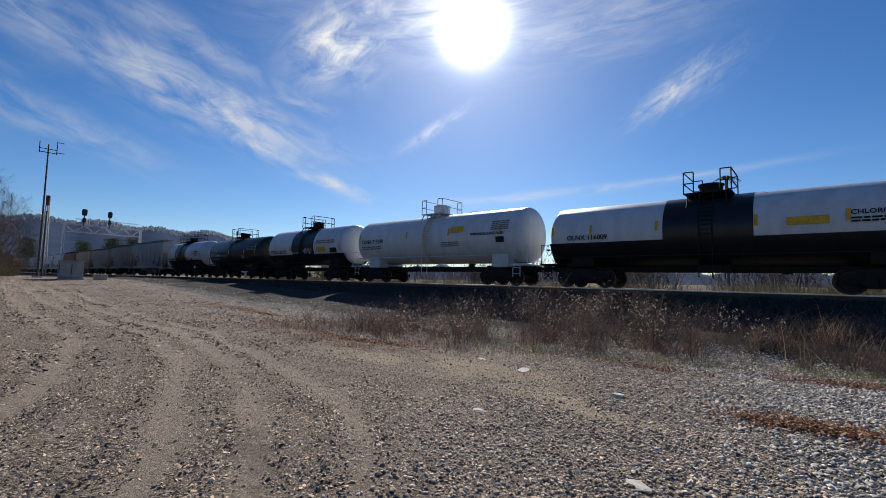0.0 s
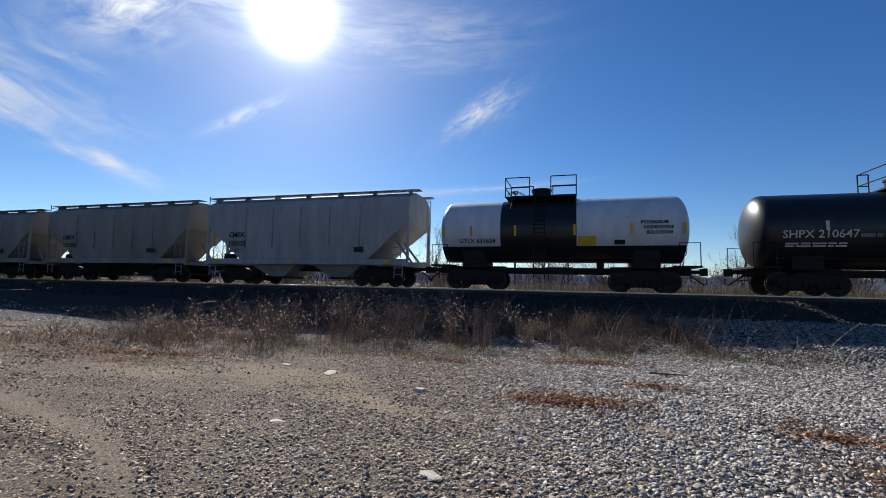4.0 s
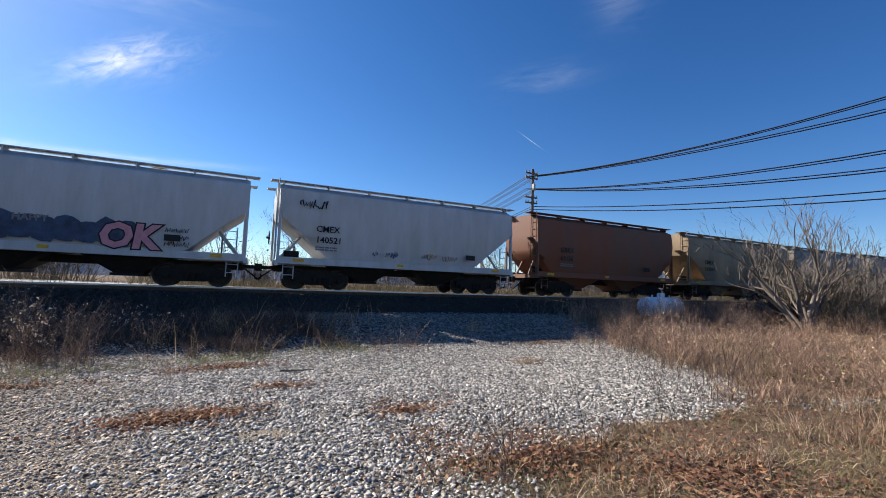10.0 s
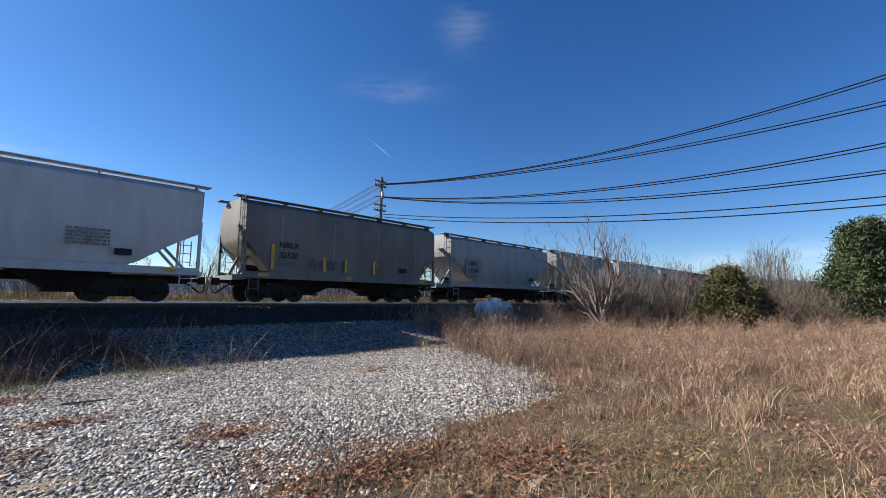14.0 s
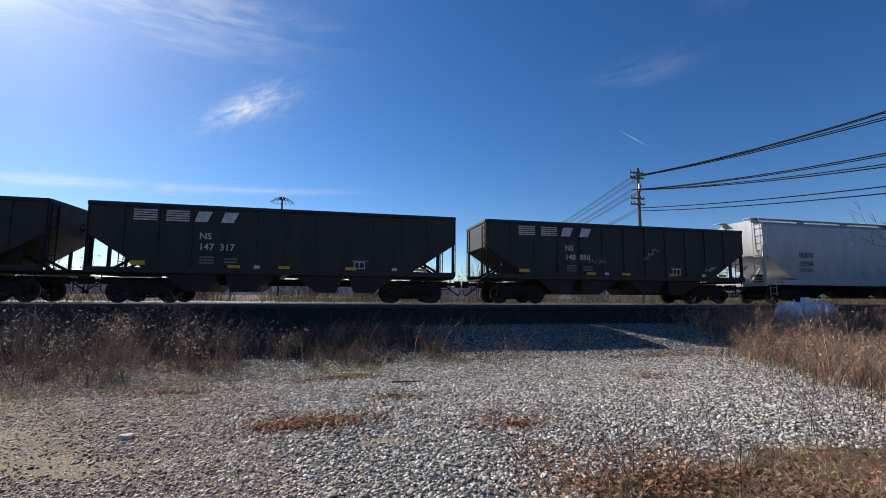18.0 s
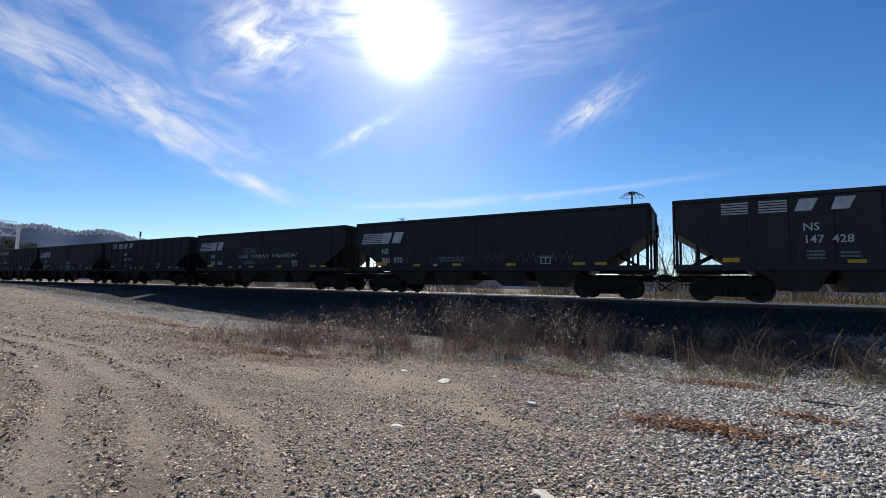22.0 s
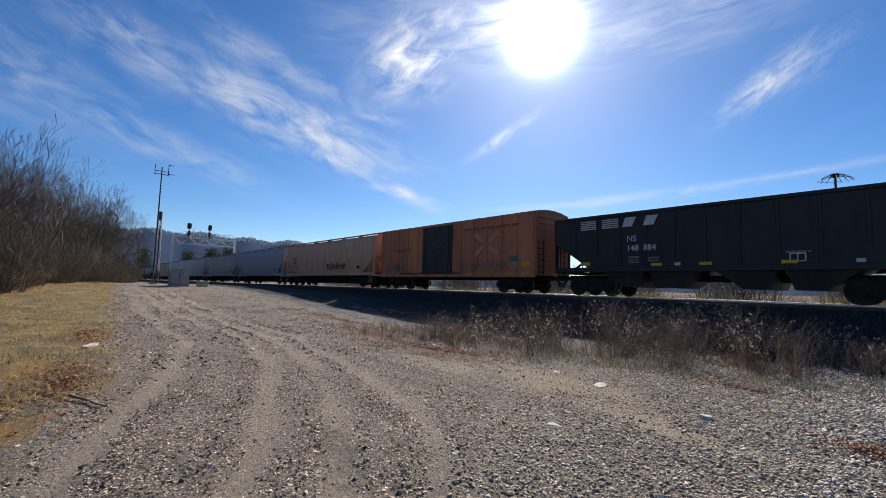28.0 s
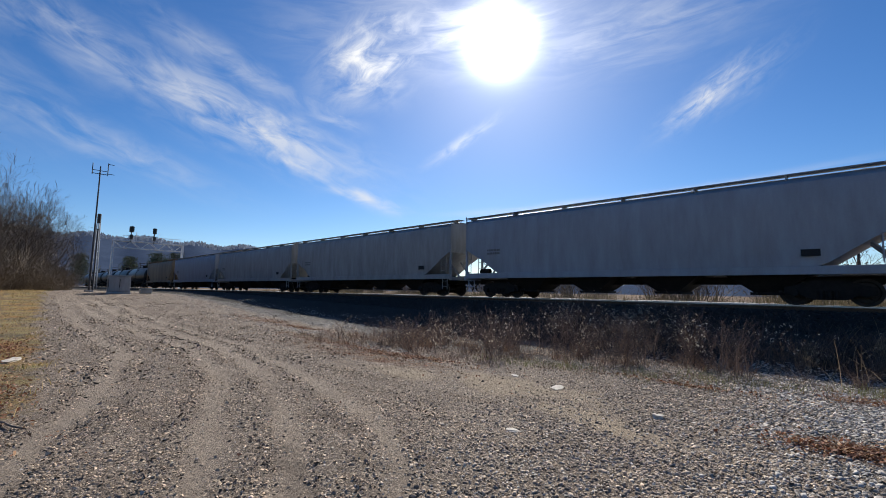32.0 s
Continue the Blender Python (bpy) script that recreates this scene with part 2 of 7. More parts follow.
def loft(bm, rings, caps=True):
    vs = [[bm.verts.new(p) for p in r] for r in rings]
    for a, b in zip(vs, vs[1:]):
        for j in range(len(a)):
            bm.faces.new((a[j - 1], a[j], b[j], b[j - 1]))
    if caps:
        bm.faces.new(vs[0][::-1]), bm.faces.new(vs[-1])
    return bm


def mesh_from(name, verts, faces, mats, index=None, smooth=False):
    """A mesh from arrays: verts n x 3, faces m x k (all of k corners)."""
    verts, faces = np.asarray(verts, dtype=np.float32), np.asarray(faces, dtype=np.int32)
    me = bpy.data.meshes.new(name)
    k = faces.shape[1]
    me.vertices.add(len(verts)), me.loops.add(faces.size), me.polygons.add(len(faces))
    me.vertices.foreach_set("co", verts.ravel())
    me.loops.foreach_set("vertex_index", faces.ravel())
    me.polygons.foreach_set("loop_start", np.arange(0, faces.size, k, dtype=np.int32))
    me.polygons.foreach_set("loop_total", np.full(len(faces), k, dtype=np.int32))
    if index is not None:
        me.polygons.foreach_set("material_index", np.asarray(index, dtype=np.int32))
    for m in (mats if isinstance(mats, (list, tuple)) else [mats]):
        me.materials.append(m)
    me.update(calc_edges=True)
    if smooth:
        me.shade_smooth()
    return me


# ---- ground ----
RAIL_Z, TRACK_Y = 1.32, 20.1


def smooth01(a, b, v):
    k = np.clip((v - a) / (b - a), 0, 1)
    return k * k * (3 - 2 * k)


def wave(x, y, scale, seed=0.0):
    """A cheap, smooth unevenness between about -1 and 1."""
    x, y = x / scale + seed * 7.3, y / scale - seed * 3.1
    return (np.sin(x * 1.7 + 1.3 * np.sin(y * 1.1 + seed)) + np.sin(y * 2.1 + 1.7 * np.sin(x * 0.9 - seed)) + 0.5 * np.sin(3.7 * x + 2.9 * y)) / 2.5


RUT_X = (-60, -25, -12, -8, -5.9, -4.4, -3.5, -2.7, -1.8)
RUT_LINES = (((5.9, 4.9, 4.85, 4.1, 3.72, 3.2, 2.65, 2.02, 1.2), 0.15), ((5.2, 4.1, 4.25, 3.5, 2.75, 2.06, 1.62, 1.2, 0.6), 0.17), ((4.7, 3.2, 3.55, 2.7, 1.84, 1.22, 0.75, 0.3, -0.3), 0.18), ((4.2, 2.4, 2.1, 0.95, 0.3, -0.2, -0.5, -0.8, -1.1), 0.16))


def ruts(x, y):
    """How deep the wheel ruts are at a place, 0 to 1."""
    out = np.zeros_like(x)
    for line, half in RUT_LINES:
        d = y - np.interp(x, RUT_X, line) - 0.06 * np.sin(x * 1.3 + half * 40)
        out = np.maximum(out, np.exp(-(d / (half * (1 + 0.01 * np.clip(-x, 0, 60)))) ** 2))
    return out * smooth01(-1.4, -2.6, x) * smooth01(-55, -25, x)


DAMP_X = (-9, -7.5, -6.1, -5.5, -4.8, -4.0, -3.3, -2.6)
DAMP_LINES = ((1.9, 1.25, 0.7, 0.45, 0.15, -0.2, -0.5, -0.8), (3.2, 2.3, 1.6, 1.32, 0.92, 0.5, 0.1, -0.2), (4.0, 3.25, 2.62, 2.3, 2.02, 1.9, 1.75, 1.2))


def damp(x, y):
    """Dark, damp churned earth in broken lines between the ruts."""
    out = np.zeros_like(x)
    for k, line in enumerate(DAMP_LINES):
        d = y - np.interp(x, DAMP_X, line)
        out = np.maximum(out, np.exp(-(d / 0.17) ** 2) * np.clip(0.5 + 0.9 * wave(x, y, 0.55, 70 + k), 0, 1))
    return out * smooth01(-9, -7, x) * smooth01(-2.4, -3.2, x)


def ground_z(x, y):
    x, y = np.asarray(x, dtype=float), np.asarray(y, dtype=float)
    lot = 0.85 * smooth01(-9, -48, x) + 0.25 * smooth01(10, 40, x) + 0.5 * smooth01(-2, -18, y) * smooth01(-30, 10, x)
    toe = smooth01(10.5, 15.5, y) * np.maximum(0.55 - lot * 0.4, 0)
    top = lot + toe
    bed = smooth01(16.2, 18.0, y) * (1 - smooth01(22.4, 24.6, y) * 0.1)
    z = top + bed * (RAIL_Z - 0.2 - top)
    z = np.where(y > 24, z * (1 - smooth01(24, 30, y)) + smooth01(24, 30, y) * (1.2 + 0.4 * smooth01(42, 60, y)), z)
    off = 1 - smooth01(15.6, 17.0, y) * (1 - smooth01(23, 25, y))
    z = z + 0.035 * wave(x, y, 1.9, 1) * off + 0.012 * wave(x, y, 0.5, 2) * off - 0.02 * ruts(x, y) + 0.012 * ruts(x + 0.1, y + 0.35)
    z = z + 0.25 * wave(x, y, 23, 3) * smooth01(14, 40, np.abs(x)) * (y < 15)
    return z


def field_mask(x, y):
    """1 where dry grass grows: the field on the +x side and the verge on the -x side."""
    edge = np.interp(y + 0.28 * wave(x, y, 0.9, 4) + 0.15 * wave(x, y, 0.3, 14), (2.5, 3.8, 4.1, 4.5, 5.4, 6.9, 10.2, 14.0), (1.6, 1.9, 5.0, 7.2, 8.5, 9.3, 10.9, 13.0)) + 0.35 * wave(x, y, 0.8, 24)
    right = smooth01(-0.8, 1.1, x - edge) * smooth01(17.5, 15.5, y)
    left = smooth01(0.4, -0.5, y - np.interp(x, (-90, -25, -12.7, -8.7, -6.3, -5.0), (6.0, 1.35, 0.75, 0.36, -0.3, -1.1)) - 0.25 * wave(x, y, 1.1, 5) - 0.2 * wave(x, y, 0.37, 6)) * smooth01(-3, -5.5, x)
    far = smooth01(33, 37, y + 2.0 * wave(x, y, 9, 6) + 9.5 * smooth01(-4, 6, x))
    back = smooth01(-2.5, -4.5, y) * smooth01(-6, 0, x)
    return np.clip(right + left + far + back, 0, 1)


def road_mask(x, y):
    """1 on the trodden, dusty road and yard, 0 on the clean crushed stone."""
    k = smooth01(-1.0, -4.4, x + 0.25 * (y - 5) + 0.7 * wave(x, y, 2.1, 7)) * smooth01(9.5, 7.5, y - 0.06 * np.clip(-x, 0, 60))
    return np.clip(k, 0, 1)


def dust_mask(x, y):
    """1 where dust lies on the ground, also between the stones of the yard."""
    return smooth01(1.4, -2.6, x + 0.25 * (y - 5) + 0.7 * wave(x, y, 2.1, 7)) * smooth01(9.5, 7.5, y - 0.06 * np.clip(-x, 0, 60))


def leaf_mask(x, y):
    out = np.zeros_like(x)
    for cx, cy, rx, ry in ((-0.2, 6.2, 1.0, 0.55), (2.3, 4.5, 0.6, 0.5), (3.2, 4.0, 1.3, 0.7), (0.2, 9.3, 1.2, 0.4), (-9.0, 6.3, 3.2, 0.45), (-13, 7.2, 3.0, 0.5), (-20, 8.6, 4, 0.7), (6.5, 8.5, 0.5, 0.4), (2.5, 5.9, 0.7, 0.3), (9.0, 11.2, 1.4, 0.5)):
        out = np.maximum(out, np.exp(-(((x - cx) / rx) ** 2 + ((y - cy) / ry) ** 2) ** 1.5) * (0.75 + 0.35 * wave(x, y, 0.35, 9)))
    return np.clip(out + 0.5 * smooth01(-5, -7, x) * smooth01(1.5, -2.5, y) * (0.5 + wave(x, y, 0.9, 8)), 0, 1)


def bare_mask(x, y):
    """Bare tan earth: a worn patch before the weeds, and smaller ones."""
    out = np.zeros_like(x)
    for cx, cy, rx, ry in ((-4.6, 6.2, 2.0, 0.8), (-3.2, 5.5, 1.0, 0.4), (-2.2, 5.2, 0.9, 0.3), (-6.8, 5.6, 1.4, 0.5), (0.6, 5.3, 0.4, 0.2), (8.9, 3.6, 0.9, 0.3)):
        out = np.maximum(out, np.exp(-(((x - cx) / rx) ** 2 + ((y - cy) / ry) ** 2) ** 1.4) * (0.8 + 0.3 * wave(x, y, 0.5, 3)))
    return np.clip(out, 0, 1)


def lines(lo, hi, step, far, grow=1.22):
    v = list(np.arange(lo, hi + step / 2, step))
    s, a, b = step, v[0], v[-1]
    while a > -far or b < far:
        s *= grow
        a, b = a - s, b + s
        v = [max(a, -far * 1.02)] + v + [min(b, far * 1.02)]
    return np.unique(np.round(v, 4))


GX, GY = lines(-26, 18, 0.2, 4600), lines(-7, 26, 0.2, 4600)


def ground_material():
    m = bpy.data.materials.new("gravel, dust and dry grass")
    m.use_nodes = True
    t = m.node_tree
    b = t.nodes["Principled BSDF"]
    b.inputs["Roughness"].default_value = 0.95
    b.inputs["Specular IOR Level"].default_value = 0.15
    co = t.nodes.new("ShaderNodeTexCoord").outputs["Object"]

    def noise_at(scale, detail=5.0, rough=0.6):
        n = nd(t, "ShaderNodeTexNoise", Scale=scale, Detail=detail, Roughness=rough)
        t.links.new(co, n.inputs["Vector"])
        return n.outputs["Fac"]

    def vor(scale):
        n = nd(t, "ShaderNodeTexVoronoi", Scale=scale)
        t.links.new(co, n.inputs["Vector"])
        return n

    def mix(f, a, c, blend="MIX"):
        n = t.nodes.new("ShaderNodeMix")
        n.data_type, n.blend_type = "RGBA", blend
        for k, v in ((0, f), (6, a), (7, c)):
            if isinstance(v, (tuple, float)):
                n.inputs[k].default_value = (*v, 1) if isinstance(v, tuple) else v
            else:
                t.links.new(v, n.inputs[k])
        return n.outputs[2]

    def mask(name, soft=0.35):
        a = t.nodes.new("ShaderNodeAttribute")
        a.attribute_name = name
        k = mth(t, "ADD", a.outputs["Fac"], mth(t, "MULTIPLY_ADD", noise_at(5.0, 8.0, 0.7), soft * 4, -soft * 2))
        return mth(t, "MULTIPLY_ADD", k, 2.2, -0.6, clamp=True)

    v = vor(19.0)
    chip = vor(62.0)
    chips = t.nodes.new("ShaderNodeSeparateColor")
    t.links.new(chip.outputs["Color"], chips.inputs[0])
    grey = t.nodes.new("ShaderNodeSeparateColor")
    t.links.new(v.outputs["Color"], grey.inputs[0])
    stone = mix(grey.outputs[0], (0.055, 0.05, 0.045), (0.24, 0.22, 0.195))
    dusty = mix(noise_at(1.1), (0.19, 0.153, 0.122), (0.29, 0.238, 0.19))
    dusty = mix(mth(t, "GREATER_THAN", chips.outputs[0], 0.74), dusty, (0.14, 0.105, 0.077))
    dusty = mix(mth(t, "GREATER_THAN", chips.outputs[1], 0.80), dusty, (0.56, 0.45, 0.335))
    dark = nd(t, "ShaderNodeTexNoise", Scale=1.0, Detail=7.0, Roughness=0.7)
    lie = nd(t, "ShaderNodeMapping")
    lie.inputs["Rotation"].default_value = (0, 0, 0.17)
    lie.inputs["Scale"].default_value = (0.55, 3.2, 1)
    t.links.new(co, lie.inputs["Vector"])
    t.links.new(lie.outputs[0], dark.inputs["Vector"])
    dusty = mix(mth(t, "MULTIPLY_ADD", dark.outputs["Fac"], 4.0, -1.8, clamp=True), dusty, mix(noise_at(30.0, 5.0), (0.10, 0.072, 0.052), (0.29, 0.22, 0.16)))
    track = t.nodes.new("ShaderNodeAttribute")
    track.attribute_name = "rut"
    dusty = mix(mth(t, "MULTIPLY", track.outputs["Fac"], 0.85, clamp=True), dusty, mix(noise_at(24.0, 4.0), (0.32, 0.255, 0.192), (0.42, 0.34, 0.258)))
    dusty = mix(mth(t, "MULTIPLY", mask("damp", 0.6), 0.4), dusty, mix(noise_at(26.0, 5.0), (0.07, 0.054, 0.043), (0.17, 0.135, 0.105)))
    tan = mix(noise_at(2.5, 6.0), (0.44, 0.35, 0.25), (0.32, 0.25, 0.17))
    col = mix(mask("road"), stone, dusty)
    col = mix(mask("bare", 0.3), col, tan)
    grass = mix(noise_at(3.0, 8.0, 0.7), (0.13, 0.078, 0.048), (0.40, 0.27, 0.17))
    grass = mix(mth(t, "MULTIPLY_ADD", noise_at(11.0, 7.0, 0.75), 5.0, -2.6, clamp=True), grass, mix(noise_at(40.0, 3.0), (0.24, 0.10, 0.05), (0.42, 0.22, 0.12)))
    side = t.nodes.new("ShaderNodeAttribute")
    side.attribute_name = "verge"
    grass = mix(side.outputs["Fac"], grass, mix(mth(t, "MULTIPLY_ADD", noise_at(1.1, 9.0, 0.75), 6.0, -2.4, clamp=True), mix(noise_at(7.0, 6.0), (0.13, 0.10, 0.045), (0.30, 0.26, 0.20)), mix(mth(t, "MULTIPLY_ADD", noise_at(0.8, 6.0), 5.0, -2.0, clamp=True), (0.50, 0.27, 0.08), (0.52, 0.41, 0.16))))
    grass = mix(mth(t, "MULTIPLY_ADD", noise_at(0.9), 5.0, -2.9, clamp=True), grass, (0.13, 0.14, 0.05))
    grass = mix(mth(t, "MULTIPLY_ADD", noise_at(38.0, 6.0, 0.75), 3.5, -1.5, clamp=True), mix(0.55, grass, (0.07, 0.042, 0.027)), grass)
    col = mix(mask("field"), col, grass)
    col = mix(mask("leaf", 0.45), col, mix(noise_at(22.0), (0.10, 0.06, 0.04), (0.24, 0.14, 0.085)))
    # dark bank soil, blackened in its colour to stand in for the train's shade
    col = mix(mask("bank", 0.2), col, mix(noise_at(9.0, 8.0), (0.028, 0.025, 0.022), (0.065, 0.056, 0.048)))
    # pale gravel behind the track; its brightness towards -x stands in for sun glint
    col = mix(mask("pale", 0.15), col, mix(noise_at(14.0, 4.0), (0.34, 0.32, 0.29), (0.58, 0.56, 0.52)))
    col = mix(mth(t, "MULTIPLY_ADD", noise_at(0.35), 0.5, -0.05, clamp=True), col, (0.5, 0.5, 0.5), "OVERLAY")
    t.links.new(col, b.inputs["Base Color"])
    bump = nd(t, "ShaderNodeBump", Strength=0.9, Distance=0.05)
    h = mth(t, "ADD", mth(t, "MULTIPLY", v.outputs["Distance"], -0.35), mth(t, "MULTIPLY", chip.outputs["Distance"], -0.15))
    h = mth(t, "ADD", h, mth(t, "MULTIPLY", noise_at(70.0, 5.0, 0.7), 0.9))
    t.links.new(h, bump.inputs["Height"])
    t.links.new(bump.outputs[0], b.inputs["Normal"])
    return m


def build_ground():
    X, Y = np.meshgrid(GX, GY)
    Z = ground_z(X, Y)
    n, w = X.size, len(GX)
    i = np.arange(n).reshape(X.shape)
    f = np.stack([i[:-1, :-1], i[:-1, 1:], i[1:, 1:], i[1:, :-1]], -1).reshape(-1, 4)
    me = mesh_from("ground", np.stack([X.ravel(), Y.ravel(), Z.ravel()], 1), f, ground_material(), smooth=True)
    # bank mask: track bed and the shaded strip before it, both coloured near black
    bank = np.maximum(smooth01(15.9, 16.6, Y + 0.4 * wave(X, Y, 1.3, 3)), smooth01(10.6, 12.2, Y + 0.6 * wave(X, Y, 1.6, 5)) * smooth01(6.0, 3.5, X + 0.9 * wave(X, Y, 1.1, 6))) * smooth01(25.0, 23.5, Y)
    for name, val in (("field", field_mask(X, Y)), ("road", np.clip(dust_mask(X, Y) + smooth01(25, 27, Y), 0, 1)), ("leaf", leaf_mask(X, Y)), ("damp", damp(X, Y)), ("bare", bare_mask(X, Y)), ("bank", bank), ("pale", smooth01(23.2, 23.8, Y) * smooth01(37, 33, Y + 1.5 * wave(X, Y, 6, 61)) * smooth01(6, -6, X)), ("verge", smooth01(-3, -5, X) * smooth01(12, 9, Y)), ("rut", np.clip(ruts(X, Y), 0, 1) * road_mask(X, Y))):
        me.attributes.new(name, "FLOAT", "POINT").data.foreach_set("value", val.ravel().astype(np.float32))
    ob = new("ground", me)
    tagged(ob, "gravel yard, dusty road and dry grass beside a railway bank", "ground", kind="structure")


build_ground()


# ---- the train ----
RAIL_TOP = RAIL_Z
black_steel = material("grimy black steel", (0.014, 0.013, 0.012), (0.026, 0.022, 0.019), rough=0.75, spec=0.15, scale=4)
wheel_steel = material("dark wheel steel", (0.03, 0.026, 0.023), (0.05, 0.04, 0.032), rough=0.6, metal=0.3, spec=0.2, scale=6)
bright_steel = material("polished rail head", (0.56, 0.55, 0.53), (0.42, 0.40, 0.38), rough=0.4, metal=1.0, scale=8)
rusty_steel = material("rusty rail steel", (0.09, 0.05, 0.032), (0.15, 0.085, 0.05), rough=0.85, scale=9, bump=0.2)
mark_black = material("black lettering paint", (0.02, 0.02, 0.022), rough=0.7)
mark_white = material("white lettering paint", (0.62, 0.62, 0.6), (0.4, 0.4, 0.39), rough=0.7, scale=6)
mark_grey = material("faded grey lettering paint", (0.22, 0.22, 0.23), (0.15, 0.15, 0.15), rough=0.8)
mark_yellow = material("yellow reflective strip", (0.75, 0.42, 0.02), (0.5, 0.28, 0.03), rough=0.5, scale=6)
mark_green = material("dull green paint", (0.06, 0.20, 0.13), (0.04, 0.13, 0.09), rough=0.7)
seam_dirt = material("dirt along weld seams", (0.29, 0.28, 0.265), (0.2, 0.19, 0.18), rough=0.8)
worn_grey = material("worn pale spray paint", (0.42, 0.30, 0.23), (0.36, 0.19, 0.11), rough=0.8, scale=3)
mark_pink = material("pink spray paint", (0.62, 0.30, 0.33), (0.5, 0.2, 0.24), rough=0.6)
mark_blue = material("dark blue spray paint", (0.06, 0.09, 0.16), (0.03, 0.04, 0.07), rough=0.6)
mark_red = material("dull red spray paint", (0.32, 0.07, 0.05), (0.2, 0.05, 0.04), rough=0.7)
TEXTS = {}


def words(text, size, fat=0.0, slant=0.0):
    """Lettering as a mesh, shared by text and size; fat swells the strokes."""
    key = (text, size, fat, slant)
    if key not in TEXTS:
        cu = bpy.data.curves.new("lettering", "FONT")
        cu.body, cu.size, cu.resolution_u, cu.extrude = text, size, 2, 0.002
        cu.offset, cu.shear = fat, slant
        tmp = bpy.data.objects.new("lettering", cu)
        TEXTS[key] = bpy.data.meshes.new_from_object(tmp)
        bpy.data.objects.remove(tmp)
    return TEXTS[key].copy()


def letter(parent, text, x, z, size, mat, y, tilt=0.0, fat=0.005, slant=0.0, name="lettering"):
    me = words(text, size, fat, slant)
    me.materials.clear()
    me.materials.append(mat)
    return part(name, me, None, parent, at=pose(x, y, z, 90 + tilt, 0, 0))


def plate(parent, x0, x1, z0, z1, mat, y, name="marking", tilt=0.0):
    bm = box(bmesh.new(), 0, x1 - x0, -0.004, 0.002, 0, z1 - z0)
    return part(name, bm, mat, parent, at=pose(x0, y, z0, tilt, 0, 0))


def small_print(parent, x, z, w, h, rows, mat, y, tilt=0.0):
    bm = bmesh.new()
    rnd = random.Random(int(x * 50) + rows)
    for i in range(rows):
        a = 0.0
        while a < w * 0.97:
            b = min(w, a + w * rnd.uniform(0.1, 0.3))
            box(bm, a, b - w * 0.03, -0.003, 0.001, h * i / rows, h * (i + 0.6) / rows)
            a = b
    return part("small_print", bm, mat, parent, at=pose(x, y, z, tilt, 0, 0))


def truck_meshes():
    out = {}
    bm = bmesh.new()
    box(bm, -0.22, 0.22, -0.95, 0.95, 0.45, 0.72)
    box(bm, -0.35, 0.35, -0.35, 0.35, 0.68, 0.82)
    out["truck"] = bm
    bm = prism(bmesh.new(), [(-1.15, 0.62), (-1.15, 0.36), (-0.72, 0.34), (-0.42, 0.2), (0.42, 0.2), (0.72, 0.34), (1.15, 0.36), (1.15, 0.62), (0.85, 0.68), (0.4, 0.84), (-0.4, 0.84), (-0.85, 0.68)], -0.09, 0.09)
    for sx in (-0.89, 0.89):
        tube(bm, [(sx, -0.2, 0.42), (sx, 0.12, 0.42)], 0.13, 10)
    for sx in (-0.2, 0, 0.2):
        tube(bm, [(sx, -0.11, 0.24), (sx, -0.11, 0.5)], 0.075, 8)
    out["side_frame"] = bm
    bm = bmesh.new()
    tube(bm, [(0, -1.0, 0), (0, 1.0, 0)], 0.08, 10)
    for s in (-1, 1):
        prof = [(0.08, 0.66), (0.3, 0.69), (0.35, 0.66), (0.42, 0.66), (0.42, 0.76), (0.45, 0.78), (0.45, 0.8), (0.36, 0.8), (0.33, 0.76), (0.14, 0.76), (0.12, 0.84), (0.0, 0.84)]
        rings = []
        for k in range(24):
            a = 2 * math.pi * k / 24
            rings.append([(r * math.cos(a), -s * (1.52 - d) if False else s * (d - 0.0), r * math.sin(a)) for r, d in prof])
        vs = [[bm.verts.new(p) for p in r] for r in rings]
        for k in range(24):
            for j in range(len(prof) - 1):
                bm.faces.new((vs[k - 1][j], vs[k][j], vs[k][j + 1], vs[k - 1][j + 1]))
        tube(bm, [(0.2, s * 0.77, 0.02), (0.26, s * 0.77, 0.03)], 0.04, 6)
    bmesh.ops.remove_doubles(bm, verts=bm.verts, dist=0.0005)
    out["wheelset"] = bm
    made = {}
    for k, bm in out.items():
        me = bpy.data.meshes.new(k)
        bmesh.ops.recalc_face_normals(bm, faces=bm.faces)
        bm.to_mesh(me)
        bm.free()
        me.materials.append(wheel_steel if k == "wheelset" else black_steel)
        if k == "wheelset":
            me.materials.append(bright_steel)
            for p in me.polygons:
                r = math.hypot(p.center.x, p.center.z)
                if r > 0.44 and abs(p.normal.y) < 0.8:
                    p.material_index = 1
        made[k] = me
    return made


TRUCK = truck_meshes()
WHEELS = {-1: [], 1: []}
CARS = []


